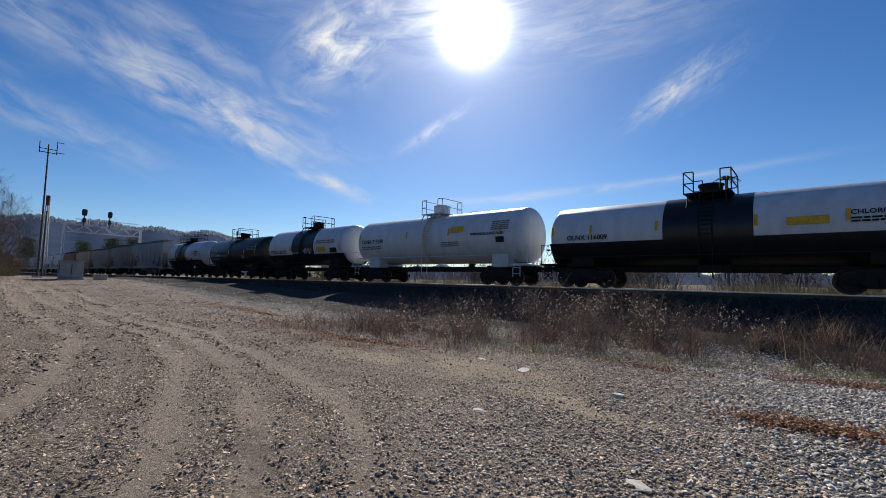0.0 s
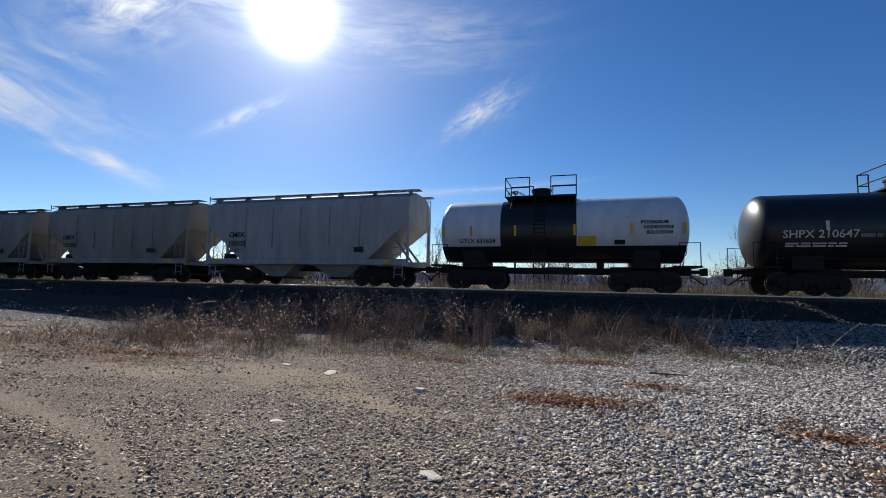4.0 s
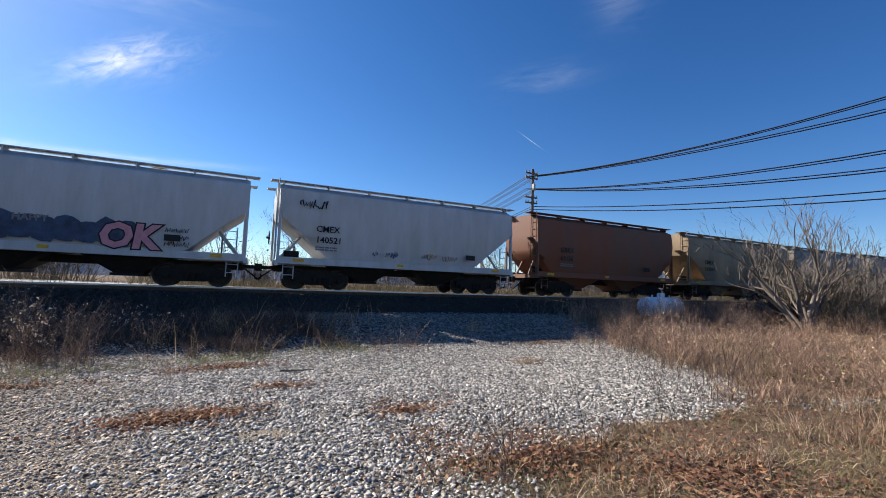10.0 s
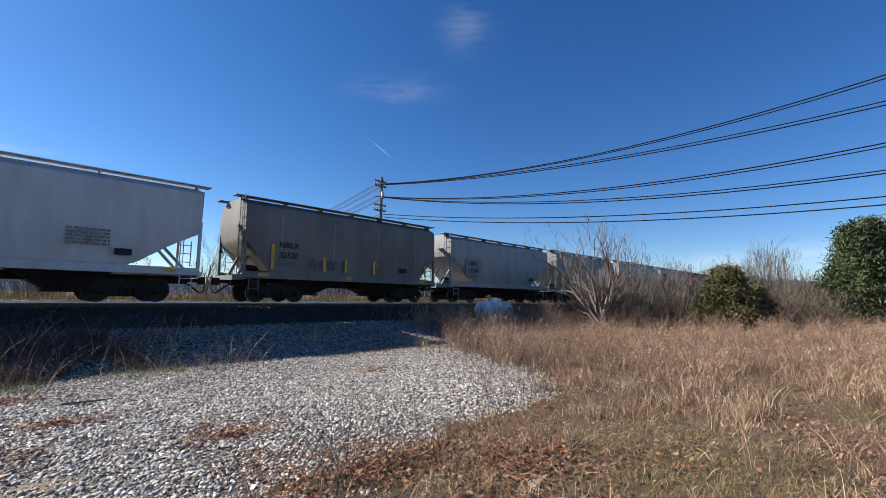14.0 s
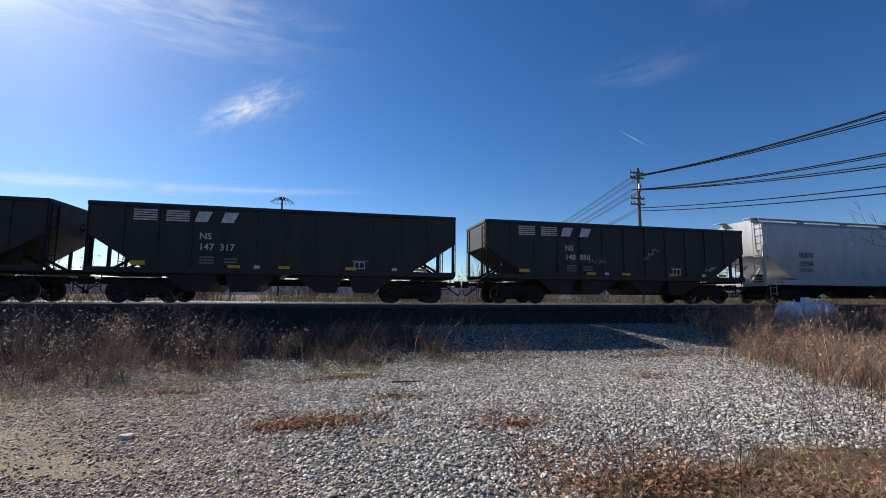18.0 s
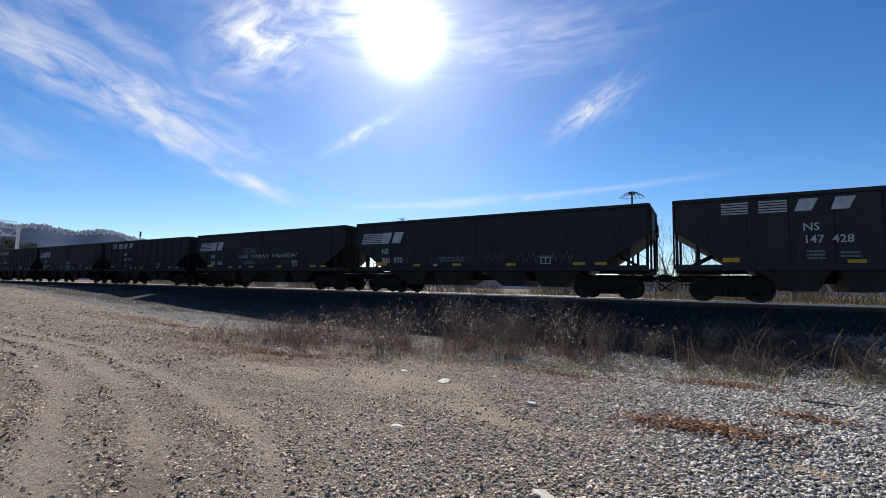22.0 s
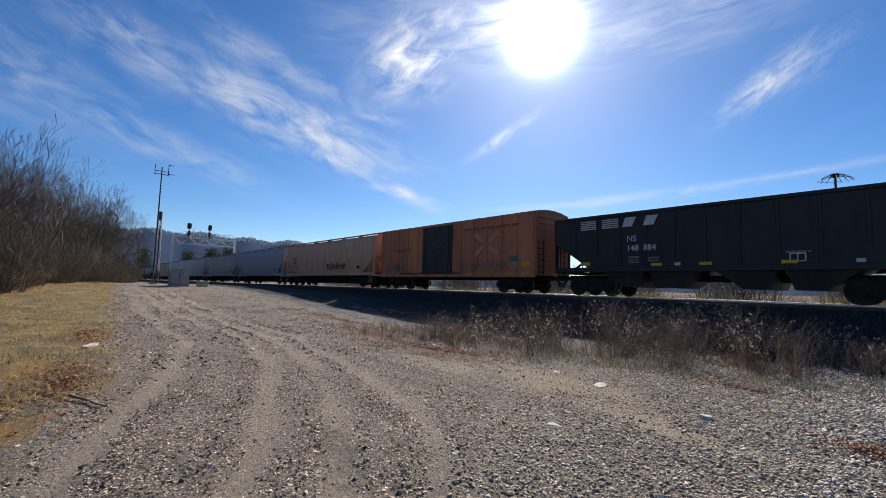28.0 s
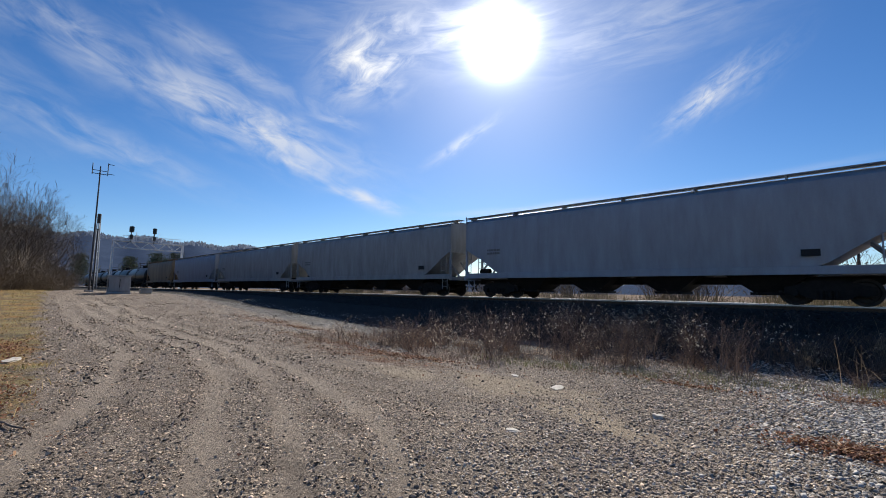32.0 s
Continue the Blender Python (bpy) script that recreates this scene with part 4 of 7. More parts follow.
def boxcar(rear, front, label, paint, door_paint, patch):
    half, mid = (front - rear) / 2, (front + rear) / 2
    car = start_car("boxcar", label, "freight car", mid)
    wid, low, top = 1.5, 1.0, 4.46
    part("body", box(bmesh.new(), -half, half, -wid, wid, low, top), paint, car)
    rings = [[(x, -wid - 0.03, top), (x, -wid * 0.5, top + 0.14), (x, 0, top + 0.18), (x, wid * 0.5, top + 0.14), (x, wid + 0.03, top), (x, 0, top - 0.03)] for x in (-half, half)]
    part("roof", loft(bmesh.new(), rings), paint, car)
    for i in range(15):
        x = -half + 0.4 + (2 * half - 0.8) * i / 14
        part("roof_rib", loft(bmesh.new(), [[(q, -wid - 0.035, top + 0.012), (q, -wid * 0.5, top + 0.165), (q, 0, top + 0.205), (q, wid * 0.5, top + 0.165), (q, wid + 0.035, top + 0.012), (q, 0, top + 0.1)] for q in (x - 0.035, x + 0.035)]), paint, car)
    for s in (-1, 1):
        for i in range(14):
            x = -half + 0.12 + (2 * half - 0.24) * i / 13
            if -2.3 < x < 1.0:
                continue
            y0, y1 = sorted((s * (wid - 0.01), s * (wid + 0.055)))
            part("side_post", bevbox(x - 0.035, x + 0.035, y0, y1, low + 0.16, top - 0.08, 0.012), paint, car)
        y0, y1 = sorted((s * (wid - 0.02), s * (wid + 0.09)))
        door = part("door", bevbox(-2.2, 0.9, y0, y1, low + 0.12, top - 0.16, 0.02), door_paint, car, "dark sliding plug door")
        for z in (1.7, 2.4, 3.1, 3.7):
            part("door_rib", box(bmesh.new(), -2.15, 0.85, min(s * (wid + 0.08), s * (wid + 0.115)), max(s * (wid + 0.08), s * (wid + 0.115)), z - 0.04, z + 0.04), door_paint, door)
        for k in (-1.9, 0.6):
            part("lock_bar", tube(bmesh.new(), [(k, s * (wid + 0.13), low + 0.2), (k, s * (wid + 0.13), top - 0.25)], 0.025, 6), door_paint, door)
        part("side_sill", box(bmesh.new(), -half, half, y0, y1, low - 0.12, low + 0.14), paint, car)
        part("door_track", box(bmesh.new(), -4.6, 1.6, min(s * wid, s * (wid + 0.16)), max(s * wid, s * (wid + 0.16)), low + 0.1, low + 0.16), black_steel, car)
        for k in range(9):
            z = low + 0.35 + k * 0.35
            part("end_rib", box(bmesh.new(), min(s * (half - 0.01), s * (half + 0.07)), max(s * (half - 0.01), s * (half + 0.07)), -wid + 0.1, wid - 0.1, z, z + 0.14), paint, car)
        for q in (-1, 1):
            ladder(car, s * (half + 0.1), q * (wid - 0.35), 1.0, 2.9, 0.42, black_steel, "y", 6)
            ladder(car, s * (half - 0.4), q * (wid + 0.02), 0.4, 1.0, 0.4, black_steel, "x", 2, "step")
    brake_wheel(car, half + 0.2, 0.5, 2.6, black_steel)
    running_gear(car, half, half - 2.0)
    y = -wid - 0.06
    for x in (-half + 0.3, -half + 2.2, -half + 5.0, half - 5.2, half - 2.0, half - 0.9):
        plate(car, x, x + 0.5, low + 0.02, low + 0.13, mark_yellow, y - 0.035)
    # faded emblem: four slanting arms that leave the middle free
    cx, cz = half - 3.6, 2.85
    for sx, sz in ((-1, 1), (1, 1), (-1, -1), (1, -1)):
        part("emblem_bar", prism(bmesh.new(), [(cx + sx * 0.1, cz + sz * 0.16), (cx + sx * 0.42, cz + sz * 0.12), (cx + sx * 1.05, cz + sz * 0.55), (cx + sx * 0.85, cz + sz * 0.78)], y - 0.012, y - 0.004), patch, car)
    plate(car, half - 1.75, half - 1.2, 1.75, 2.05, mark_green, y - 0.004)
    bm = bmesh.new()
    for q in ((0, 0.55, 0, 0.03), (0, 0.55, 0.27, 0.3), (0, 0.03, 0, 0.3), (0.52, 0.55, 0, 0.3), (0.26, 0.29, 0, 0.3)):
        box(bm, q[0], q[1], -0.004, 0.002, q[2], q[3])
    part("marking", bm, mark_white, car, at=pose(half - 1.75, y - 0.004, 1.42))
    plate(car, half - 0.9, half - 0.35, 1.5, 1.7, mark_yellow, y - 0.004)
    small_print(car, half - 0.9, 1.8, 0.5, 0.3, 3, worn_grey, y - 0.004)
    small_print(car, half - 1.7, 2.25, 0.5, 0.25, 2, worn_grey, y - 0.004)
    rnd = random.Random(5)
    for i, x in enumerate((-half + 0.9, -half + 1.55, -half + 2.2, -half + 2.8, half - 5.9, half - 5.35, half - 4.7, half - 4.1, half - 3.5, half - 2.95, half - 2.5)):
        graffiti_outline(car, x, 1.2 + 0.05 * rnd.random(), 0.6, 0.5 + 0.3 * rnd.random(), y - 0.003 * (i % 3), worn_grey, rnd)
        scrawl(car, x, 1.25, 0.6, 0.6, y - 0.012, worn_grey if i % 2 else mark_grey, rnd, 0.016)
    scrawl(car, -1.0, 2.7, 1.0, 0.45, -wid - 0.15, mark_green, rnd, 0.02)
    small_print(car, -half + 1.8, 2.75, 2.2, 0.3, 1, rust_print, y - 0.004)
    small_print(car, half - 5.6, 3.75, 4.6, 0.24, 1, rust_print, y - 0.004)
    return car, half


def scrawl(parent, x, z, w, h, y, mat, rnd, r=0.02):
    """A quick zigzag line of spray paint, of no readable shape."""
    n = max(7, int(w / h * 7))
    pts, side = [], 1
    for k in range(n):
        side = -side if rnd.random() < 0.8 else side
        pts.append((x + w * (k + rnd.uniform(-0.6, 0.6)) / n, y - 0.002, z + h * (0.5 + side * rnd.uniform(0.1, 0.5))))
    part("spray_line", tube(bmesh.new(), pts, r, 4), mat, parent)


def bubble(parent, text, x, z, size, y, fill, edge, slant=0.0):
    """Swollen spray-painted letters with an outline behind them."""
    letter(parent, text, x, z, size, edge, y, fat=size * 0.085, slant=slant, name="spray_outline")
    letter(parent, text, x, z, size, fill, y - 0.008, fat=size * 0.045, slant=slant, name="spray_paint")


def graffiti_letter(parent, x, z, w, h, y, mat, rnd):
    """One rounded spray-paint block, of no readable shape."""
    n = 11
    poly = []
    for k in range(n):
        a = 2 * math.pi * k / n
        r = 0.8 + 0.3 * rnd.random()
        poly.append((x + w / 2 * (1 + r * math.cos(a) * 0.95), z + h / 2 * (1 + r * math.sin(a) * 0.95)))
    part("spray_paint", prism(bmesh.new(), poly, y - 0.004, y + 0.001), mat, parent)


def graffiti_outline(parent, x, z, w, h, y, mat, rnd):
    bm = bmesh.new()
    pts = []
    n = 15
    for k in range(n + 1):
        a = 2 * math.pi * k / n * 0.93 + rnd.random() * 0.2
        r = 0.75 + 0.35 * rnd.random()
        pts.append((x + w / 2 * (1 + r * math.cos(a)), y - 0.002, z + h / 2 * (1 + r * math.sin(a))))
    tube(bm, pts, 0.022, 4)
    part("spray_line", bm, mat, parent)


def paint(name, c, c2, rough=0.55, streak=0.22, wide=1.2):
    return material(name, c, c2, rough=rough, scale=1.6, detail=8, fine=30, stretch=(wide, wide, streak), spread=0.12, spec=0.35, bump=0.03)


black_paint = paint("weathered black car paint", (0.014, 0.014, 0.016), (0.03, 0.027, 0.025), 0.6)
tank_white = paint("white tank paint", (0.62, 0.63, 0.65), (0.5, 0.5, 0.5), 0.4)
tank_black = paint("black tank paint", (0.012, 0.012, 0.014), (0.02, 0.02, 0.02), 0.35)
tan_stain = paint("tan drip stain", (0.45, 0.36, 0.24), (0.6, 0.55, 0.48), 0.6)
hop_grey = paint("pale grey hopper paint", (0.36, 0.36, 0.355), (0.25, 0.245, 0.235))
hop_white = paint("white hopper paint", (0.52, 0.52, 0.53), (0.40, 0.40, 0.39))
hop_dusty = paint("dusty grey hopper paint", (0.30, 0.28, 0.25), (0.19, 0.172, 0.15), 0.6, 0.1, 0.5)
hop_dark = paint("dirty dark grey hopper paint", (0.20, 0.185, 0.165), (0.125, 0.113, 0.10), 0.6, 0.12, 0.5)
hop_beige = paint("beige hopper paint with dirt", (0.37, 0.265, 0.155), (0.19, 0.135, 0.085), 0.6, 0.08, 0.4)
hop_rust = paint("rust brown hopper paint", (0.20, 0.062, 0.027), (0.14, 0.08, 0.054), 0.65, 0.06, 0.42)
hop_cream = paint("cream hopper paint", (0.64, 0.39, 0.235), (0.46, 0.28, 0.165))
hop_blue = paint("blue grey hopper paint", (0.33, 0.36, 0.40), (0.26, 0.27, 0.29))
box_orange = paint("orange boxcar paint with rust", (0.60, 0.205, 0.08), (0.34, 0.115, 0.06), 0.65, 0.1, 0.55)
box_dark = paint("dark boxcar door paint", (0.022, 0.02, 0.022), (0.045, 0.03, 0.025))
box_patch = paint("faded emblem paint", (0.60, 0.29, 0.15), (0.46, 0.18, 0.085))

rust_print = paint("dark faded lettering on orange", (0.26, 0.085, 0.045), (0.2, 0.07, 0.04))
worn_plate = paint("grey patch on hopper paint", (0.25, 0.25, 0.25), (0.2, 0.2, 0.2))
TR = random.Random(11)


def hopper_marks(car, half, mark, number, mat=None, x=1.45, z=2.4, size=0.36, y=-1.6):
    mat = mat or mark_black
    letter(car, mark, -half + x, z, size, mat, y)
    letter(car, number, -half + x, z - size * 1.25, size, mat, y)
    small_print(car, -half + x, z - size * 1.25 - 0.32, 0.9, 0.2, 2, mark_grey, y)
    plate(car, half - 2.7, half - 2.2, 1.62, 1.85, mark_black, y)
    for k, w in ((0.6, 0.45), (2 * half * 0.45, 0.3), (2 * half - 1.2, 0.4)):
        plate(car, -half + k, -half + k + w, 1.12, 1.24, mark_yellow, -1.57)


def build_train():
    # tank cars; marks lie on the round of the shell
    def on(car, r, zc):
        def lean(z):
            k = max(-0.95, min(0.95, (z - zc) / r))
            return -math.sqrt(1 - k * k) * r - 0.014, -math.degrees(math.asin(k))

        def text(word, x, z, size, mat):
            y, a = lean(z + size * 0.3)
            letter(car, word, x, z, size, mat, y + math.sin(radians(a)) * size * 0.3 - 0.012, a)

        def mark(x0, x1, z0, z1, mat):
            y, a = lean((z0 + z1) / 2)
            plate(car, x0, x1, z0, z1, mat, y + math.sin(radians(a)) * (z1 - z0) / 2 - 0.016, tilt=a)

        def small(x, z, w, h, rows, mat):
            y, a = lean(z + h / 2)
            small_print(car, x, z, w, h, rows, mat, y + math.sin(radians(a)) * h / 2 - 0.016, a)
        return text, mark, small

    car, h = tank_car(-9.9, 3.34, "white tank car with a black middle and lower half", tank_white, [(-1.48, 1.48, tank_black)], (2.0, tank_black), 1.42, 2.34)
    text, mark, small = on(car, 1.43, 2.34)
    text("OLNX 116009", -h + 1.15, 2.12, 0.3, mark_black)
    mark(2.4, 3.5, 2.3, 2.58, mark_yellow)
    text("CHLORINE", 4.0, 2.55, 0.22, mark_black)
    small(4.0, 2.3, 1.0, 0.2, 2, mark_black)
    for x in (-h + 0.4, -h + 2.2, -1.75, 1.5, 3.9):
        mark(x, x + 0.11, 2.35, 2.75, mark_yellow)
    car, h = tank_car(-24.1, -10.9, "white tank car with tan drips under its dome", tank_white, [(-0.25, 0.25, tan_stain)], None, 1.46, 2.64, rail_mat=tank_white, box_dome=True, dark_frame=False)
    text, mark, small = on(car, 1.47, 2.64)
    text("OLNX 715290", -h + 0.9, 2.5, 0.34, mark_black)
    small(-h + 0.9, 2.12, 1.9, 0.25, 2, mark_grey)
    mark(1.9, 2.8, 2.85, 3.2, mark_yellow)
    text("HYDROCHLORIC ACID", 3.3, 2.62, 0.2, mark_black)
    for x in (-h + 0.6, -1.6, 1.7, h - 1.5):
        mark(x, x + 0.11, 2.7, 3.1, mark_yellow)
    mark(4.9, 5.4, 2.2, 2.5, mark_black)
    small(4.6, 2.85, 1.1, 0.55, 5, mark_grey)
    small(1.2, 2.1, 1.3, 0.3, 3, mark_grey)
    car, h = tank_car(-36.06, -25.1, "white tank car with a black band and black underside", tank_white, [(-1.47, 1.58, tank_black)], (2.0, tank_black), 1.46, 2.65)
    text, mark, small = on(car, 1.475, 2.65)
    text("UTLX 630213", -h + 0.9, 2.1, 0.4, mark_black)
    text("YUKON", -1.4, 2.05, 0.27, mark_white)
    rnd = random.Random(3)
    for k in range(3):
        scrawl(car, 0.1 + 0.4 * k, 2.0, 0.5, 0.5, -1.445, mark_white, rnd, 0.018)
    mark(2.2, 3.1, 2.15, 2.5, mark_yellow)
    mark(h - 1.8, h - 1.0, 2.05, 2.4, mark_black)
    small(2.0, 2.75, 2.4, 0.3, 2, mark_grey)
    for x in (-h + 0.5, -1.7, 2.05, h - 0.7):
        mark(x, x + 0.11, 2.2, 2.6, mark_yellow)
    car, h = tank_car(-48.2, -37.2, "plain black tank car with white lettering", tank_black, [], None, 1.44, 2.46, dome_x=-0.4)
    text, mark, small = on(car, 1.45, 2.46)
    text("SHPX 210647", -h + 0.8, 2.1, 0.4, mark_white)
    small(-h + 0.9, 1.78, 1.9, 0.2, 2, mark_white)
    small(h - 2.6, 2.55, 1.6, 0.45, 3, mark_grey)
    small(-h + 3.1, 2.1, 1.6, 0.22, 1, mark_grey)
    mark(h - 3.5, h - 2.9, 1.85, 2.2, mark_grey)
    mark(h - 0.9, h - 0.78, 2.3, 3.1, mark_yellow)
    for x in (-3.4, -0.6, 2.5):
        mark(x, x + 0.11, 2.35, 2.7, mark_white)
    car, h = tank_car(-60.6, -50.15, "short white tank car with a black middle and a railed dome", tank_white, [(-2.3, 0.85, tank_black)], (1.88, tank_black), 1.4, 2.63, plat=3.0, dome_x=-0.65)
    text, mark, small = on(car, 1.415, 2.63)
    text("UTLX 631634", -h + 1.1, 2.02, 0.28, mark_black)
    for k, word in enumerate(("POTASSIUM", "HYDROXIDE", "SOLUTION")):
        text(word, h - 1.95 + 0.1 * k, 2.72 - 0.2 * k, 0.19, mark_black)
    mark(0.9, 1.6, 1.92, 2.28, mark_yellow)
    mark(2.3, 2.7, 1.92, 2.12, mark_black)
    for x in (-h + 0.35, -h + 1.6, -1.7, 0.72, 2.9, h - 0.45):
        mark(x, x + 0.1, 2.3, 2.75, mark_yellow)
    # short covered hoppers
    rnd = random.Random(8)
    for rear, front, pm, lab, mark, num, cv, seams, high in (
            (-73.23, -61.85, hop_grey, "pale grey two-bay covered hopper, streaked with dirt", "CMEX", "150335", False, 5, 4.5),
            (-85.37, -74.6, hop_dusty, "dusty grey two-bay covered hopper with dark patches", "CMEX", "130283", True, 5, 4.46),
            (-97.85, -87.0, hop_dusty, "dusty pale two-bay covered hopper with weld seams", "CMEX", "87019", False, 6, 4.33),
            (-110.32, -98.9, hop_beige, "beige two-bay covered hopper browned by dust", "CMEX", "112088", True, 0, 4.35),
            (-122.45, -111.9, hop_rust, "rust-brown two-bay covered hopper with grey streaks", "GBRX", "63156", True, 0, 4.41),
            (-135.28, -124.1, hop_white, "white two-bay covered hopper with small scrawls", "CMEX", "140521", True, 0, 4.37),
            (-147.59, -136.4, hop_white, "white two-bay covered hopper with a pink and dark mural", "CMEX", "150556", False, 0, 4.36),
            (-159.92, -149.0, hop_grey, "pale grey two-bay covered hopper with seamed sides", "CMEX", "150207", False, 6, 4.32),
            (-172.53, -161.4, hop_grey, "light grey two-bay covered hopper with curved sides", "CMEX", "150549", True, 0, 4.27),
            (-184.95, -174.0, hop_dark, "dark grey two-bay covered hopper with yellow strips and scrawls", "NRLX", "32520", False, 4, 4.46)):
        car, h = covered_hopper(rear, front, pm, pm, lab, curved=cv, seams=seams, top=high, cut={"63156": 1.0, "32520": 1.05}.get(num, 1.95), cut_z={"63156": 2.35, "32520": 2.6}.get(num, 3.0), dark_end=num not in ("112088", "63156", "150335"))
        hopper_marks(car, h, mark, num)
        if num == "150549":
            plate(car, -h + 1.3, -h + 2.75, 1.75, 2.85, worn_plate, -1.585)
        if num == "150556":
            for k in range(7):
                graffiti_letter(car, -2.0 + k * 0.55, 1.32, 0.95, 0.85 + 0.2 * rnd.random(), -1.572 - 0.002 * (k % 4), mark_blue, rnd)
            bubble(car, "PT", -3.0, 1.38, 1.15, -1.585, mark_pink, mark_black, 0.12)
            bubble(car, "OK", 1.0, 1.32, 1.15, -1.585, mark_pink, mark_black, 0.1)
            letter(car, "HAPPY", -1.25, 2.0, 0.3, mark_grey, -1.592, fat=0.01)
            for z in (1.4, 1.65, 1.9):
                scrawl(car, 2.9, z, 0.8, 0.22, -1.58, mark_black, rnd, 0.014)
        if num == "140521":
            scrawl(car, -h + 0.75, 3.3, 1.2, 0.42, -1.575, mark_black, rnd, 0.026)
            for x, w, mat in ((-1.7, 0.25, mark_blue), (-1.1, 0.6, mark_blue), (0.6, 0.5, mark_grey), (0.9, 0.5, mark_yellow), (1.6, 0.9, worn_grey), (-0.9, 0.4, mark_grey)):
                scrawl(car, x, 1.45 + 0.1 * rnd.random(), w, 0.28, -1.575, mat, rnd, 0.018)
        if num == "32520":
            for x in (-h + 1.1, -h + 3.6, -0.7, 1.0, h - 0.9):
                plate(car, x, x + 0.14, 1.45, 2.1 if x != -h + 1.1 else 2.5, mark_yellow, -1.6)
            for k in range(3):
                scrawl(car, -2.6 + 0.6 * k, 1.5, 0.8, 0.6, -1.58, mark_grey, rnd, 0.02)
    # long covered hoppers
    for rear, front, pm, lab, mark, num in (
            (-205.36, -186.6, hop_white, "long off-white four-bay covered hopper, lit at its end", "EQUX", "13496"),
            (-225.7, -206.8, hop_white, "long white four-bay covered hopper with smooth sides", "EQUX", "12134")):
        car, h = covered_hopper(rear, front, pm, pm, lab, bays=4, top=4.52, low=1.3, cut=2.0, cut_z=2.7, rise=1.6, seams=0, curved=True)
        hopper_marks(car, h, mark, num, z=2.5, x=2.2)
        small_print(car, h - 4.0, 1.9, 1.2, 0.6, 5, mark_grey, -1.59)
    # open coal hoppers
    for rear, front, logo, num in ((-240.93, -227.1, 0, "148  850"), (-256.34, -242.4, 0, "147  317"), (-271.72, -257.6, 0, "148  572"), (-287.6, -272.9, 1, "301  395"), (-302.7, -288.7, 0, "147  428"), (-318.6, -303.6, 1, "300  970"), (-334.3, -319.5, 1, "301  061"), (-349.22, -335.6, 0, "147  976"), (-365.0, -350.1, 1, "301  398"), (-379.86, -365.9, 0, "144  992"), (-394.83, -381.0, 0, "148  884")):
        car, h = coal_hopper(rear, front, "black open-top coal hopper with white stripes and yellow strips", "NS", bool(logo), 11 if not logo else 3, num)
        y = -1.615
        if num == "148  572":
            for k in range(4):
                graffiti_outline(car, -1.0 + 1.05 * k, 1.45, 0.95, 1.15, y, mark_white, rnd)
                scrawl(car, -0.9 + 1.05 * k, 1.6, 0.7, 0.75, y, mark_white, rnd, 0.025)
            graffiti_outline(car, -1.7, 1.65, 0.4, 0.35, y, mark_white, rnd)
        if num == "301  398":
            for k in range(2):
                graffiti_outline(car, -0.1 + 0.6 * k, 1.62, 0.5, 0.48, y, mark_white, rnd)
                graffiti_outline(car, 0.0 + 0.55 * k, 1.15, 0.5, 0.5, y, mark_white, rnd)
        if num == "148  850":
            for x, z in ((-1.9, 1.9), (-1.4, 1.9), (1.0, 2.1), (1.25, 2.3), (1.5, 2.5), (4.5, 1.6), (4.8, 1.7)):
                scrawl(car, x, z, 0.4, 0.22, y, mark_white, rnd, 0.012)
        if num == "301  061":
            letter(car, "COAL", -h + 5.6, 2.35, 0.5, mark_grey, y)
            for x, w in ((-h + 5.1, 1.0), (-h + 6.4, 1.9), (-h + 8.6, 2.4)):
                scrawl(car, x, 1.95, w, 0.35, y, mark_white, rnd, 0.014)
        if num == "300  970":
            for k in range(5):
                scrawl(car, -2.5 + 1.5 * k, 1.5, 1.1, 0.5, y, mark_grey, rnd, 0.016)
    boxcar(-411.23, -396.1, "orange boxcar streaked with rust and scrawls, dark door", box_orange, box_dark, box_patch)
    for rear, front, pm, lab, mark, num in (
            (-431.1, -412.3, hop_cream, "long cream four-bay covered hopper with red scrawls", "NRLX", "30655"),
            (-449.72, -432.2, hop_blue, "long blue-grey four-bay covered hopper", "", ""),
            (-469.55, -450.9, hop_grey, "long pale grey four-bay covered hopper", "", ""),
            (-489.0, -470.7, hop_grey, "long pale grey four-bay covered hopper", "", ""),
            (-507.1, -490.2, hop_blue, "long blue-grey four-bay covered hopper", "", ""),
            (-523.5, -508.4, hop_beige, "dull beige four-bay covered hopper", "", "")):
        car, h = covered_hopper(rear, front, pm, pm, lab, bays=4, top=4.46, low=1.3, cut=2.0, cut_z=2.7, rise=1.6, seams=0, curved=bool(mark))
        if mark:
            hopper_marks(car, h, mark, num, z=2.7, x=2.0)
            for k in range(6):
                scrawl(car, 1.0 + 0.62 * k, 1.5, 0.62, 0.75, -1.575, mark_red, rnd, 0.03)
        else:
            small_print(car, -h + 1.6, 2.3, 0.9, 0.35, 2, mark_grey, -1.6)
            plate(car, h - 2.7, h - 2.2, 1.62, 1.85, mark_black, -1.6)
    for k in range(5):
        rear = -539.5 - 15.2 * k
        tank_car(rear, rear + 13.9, "black tank car far back in the train", tank_black, [], None, 1.45, 2.35)


build_train()


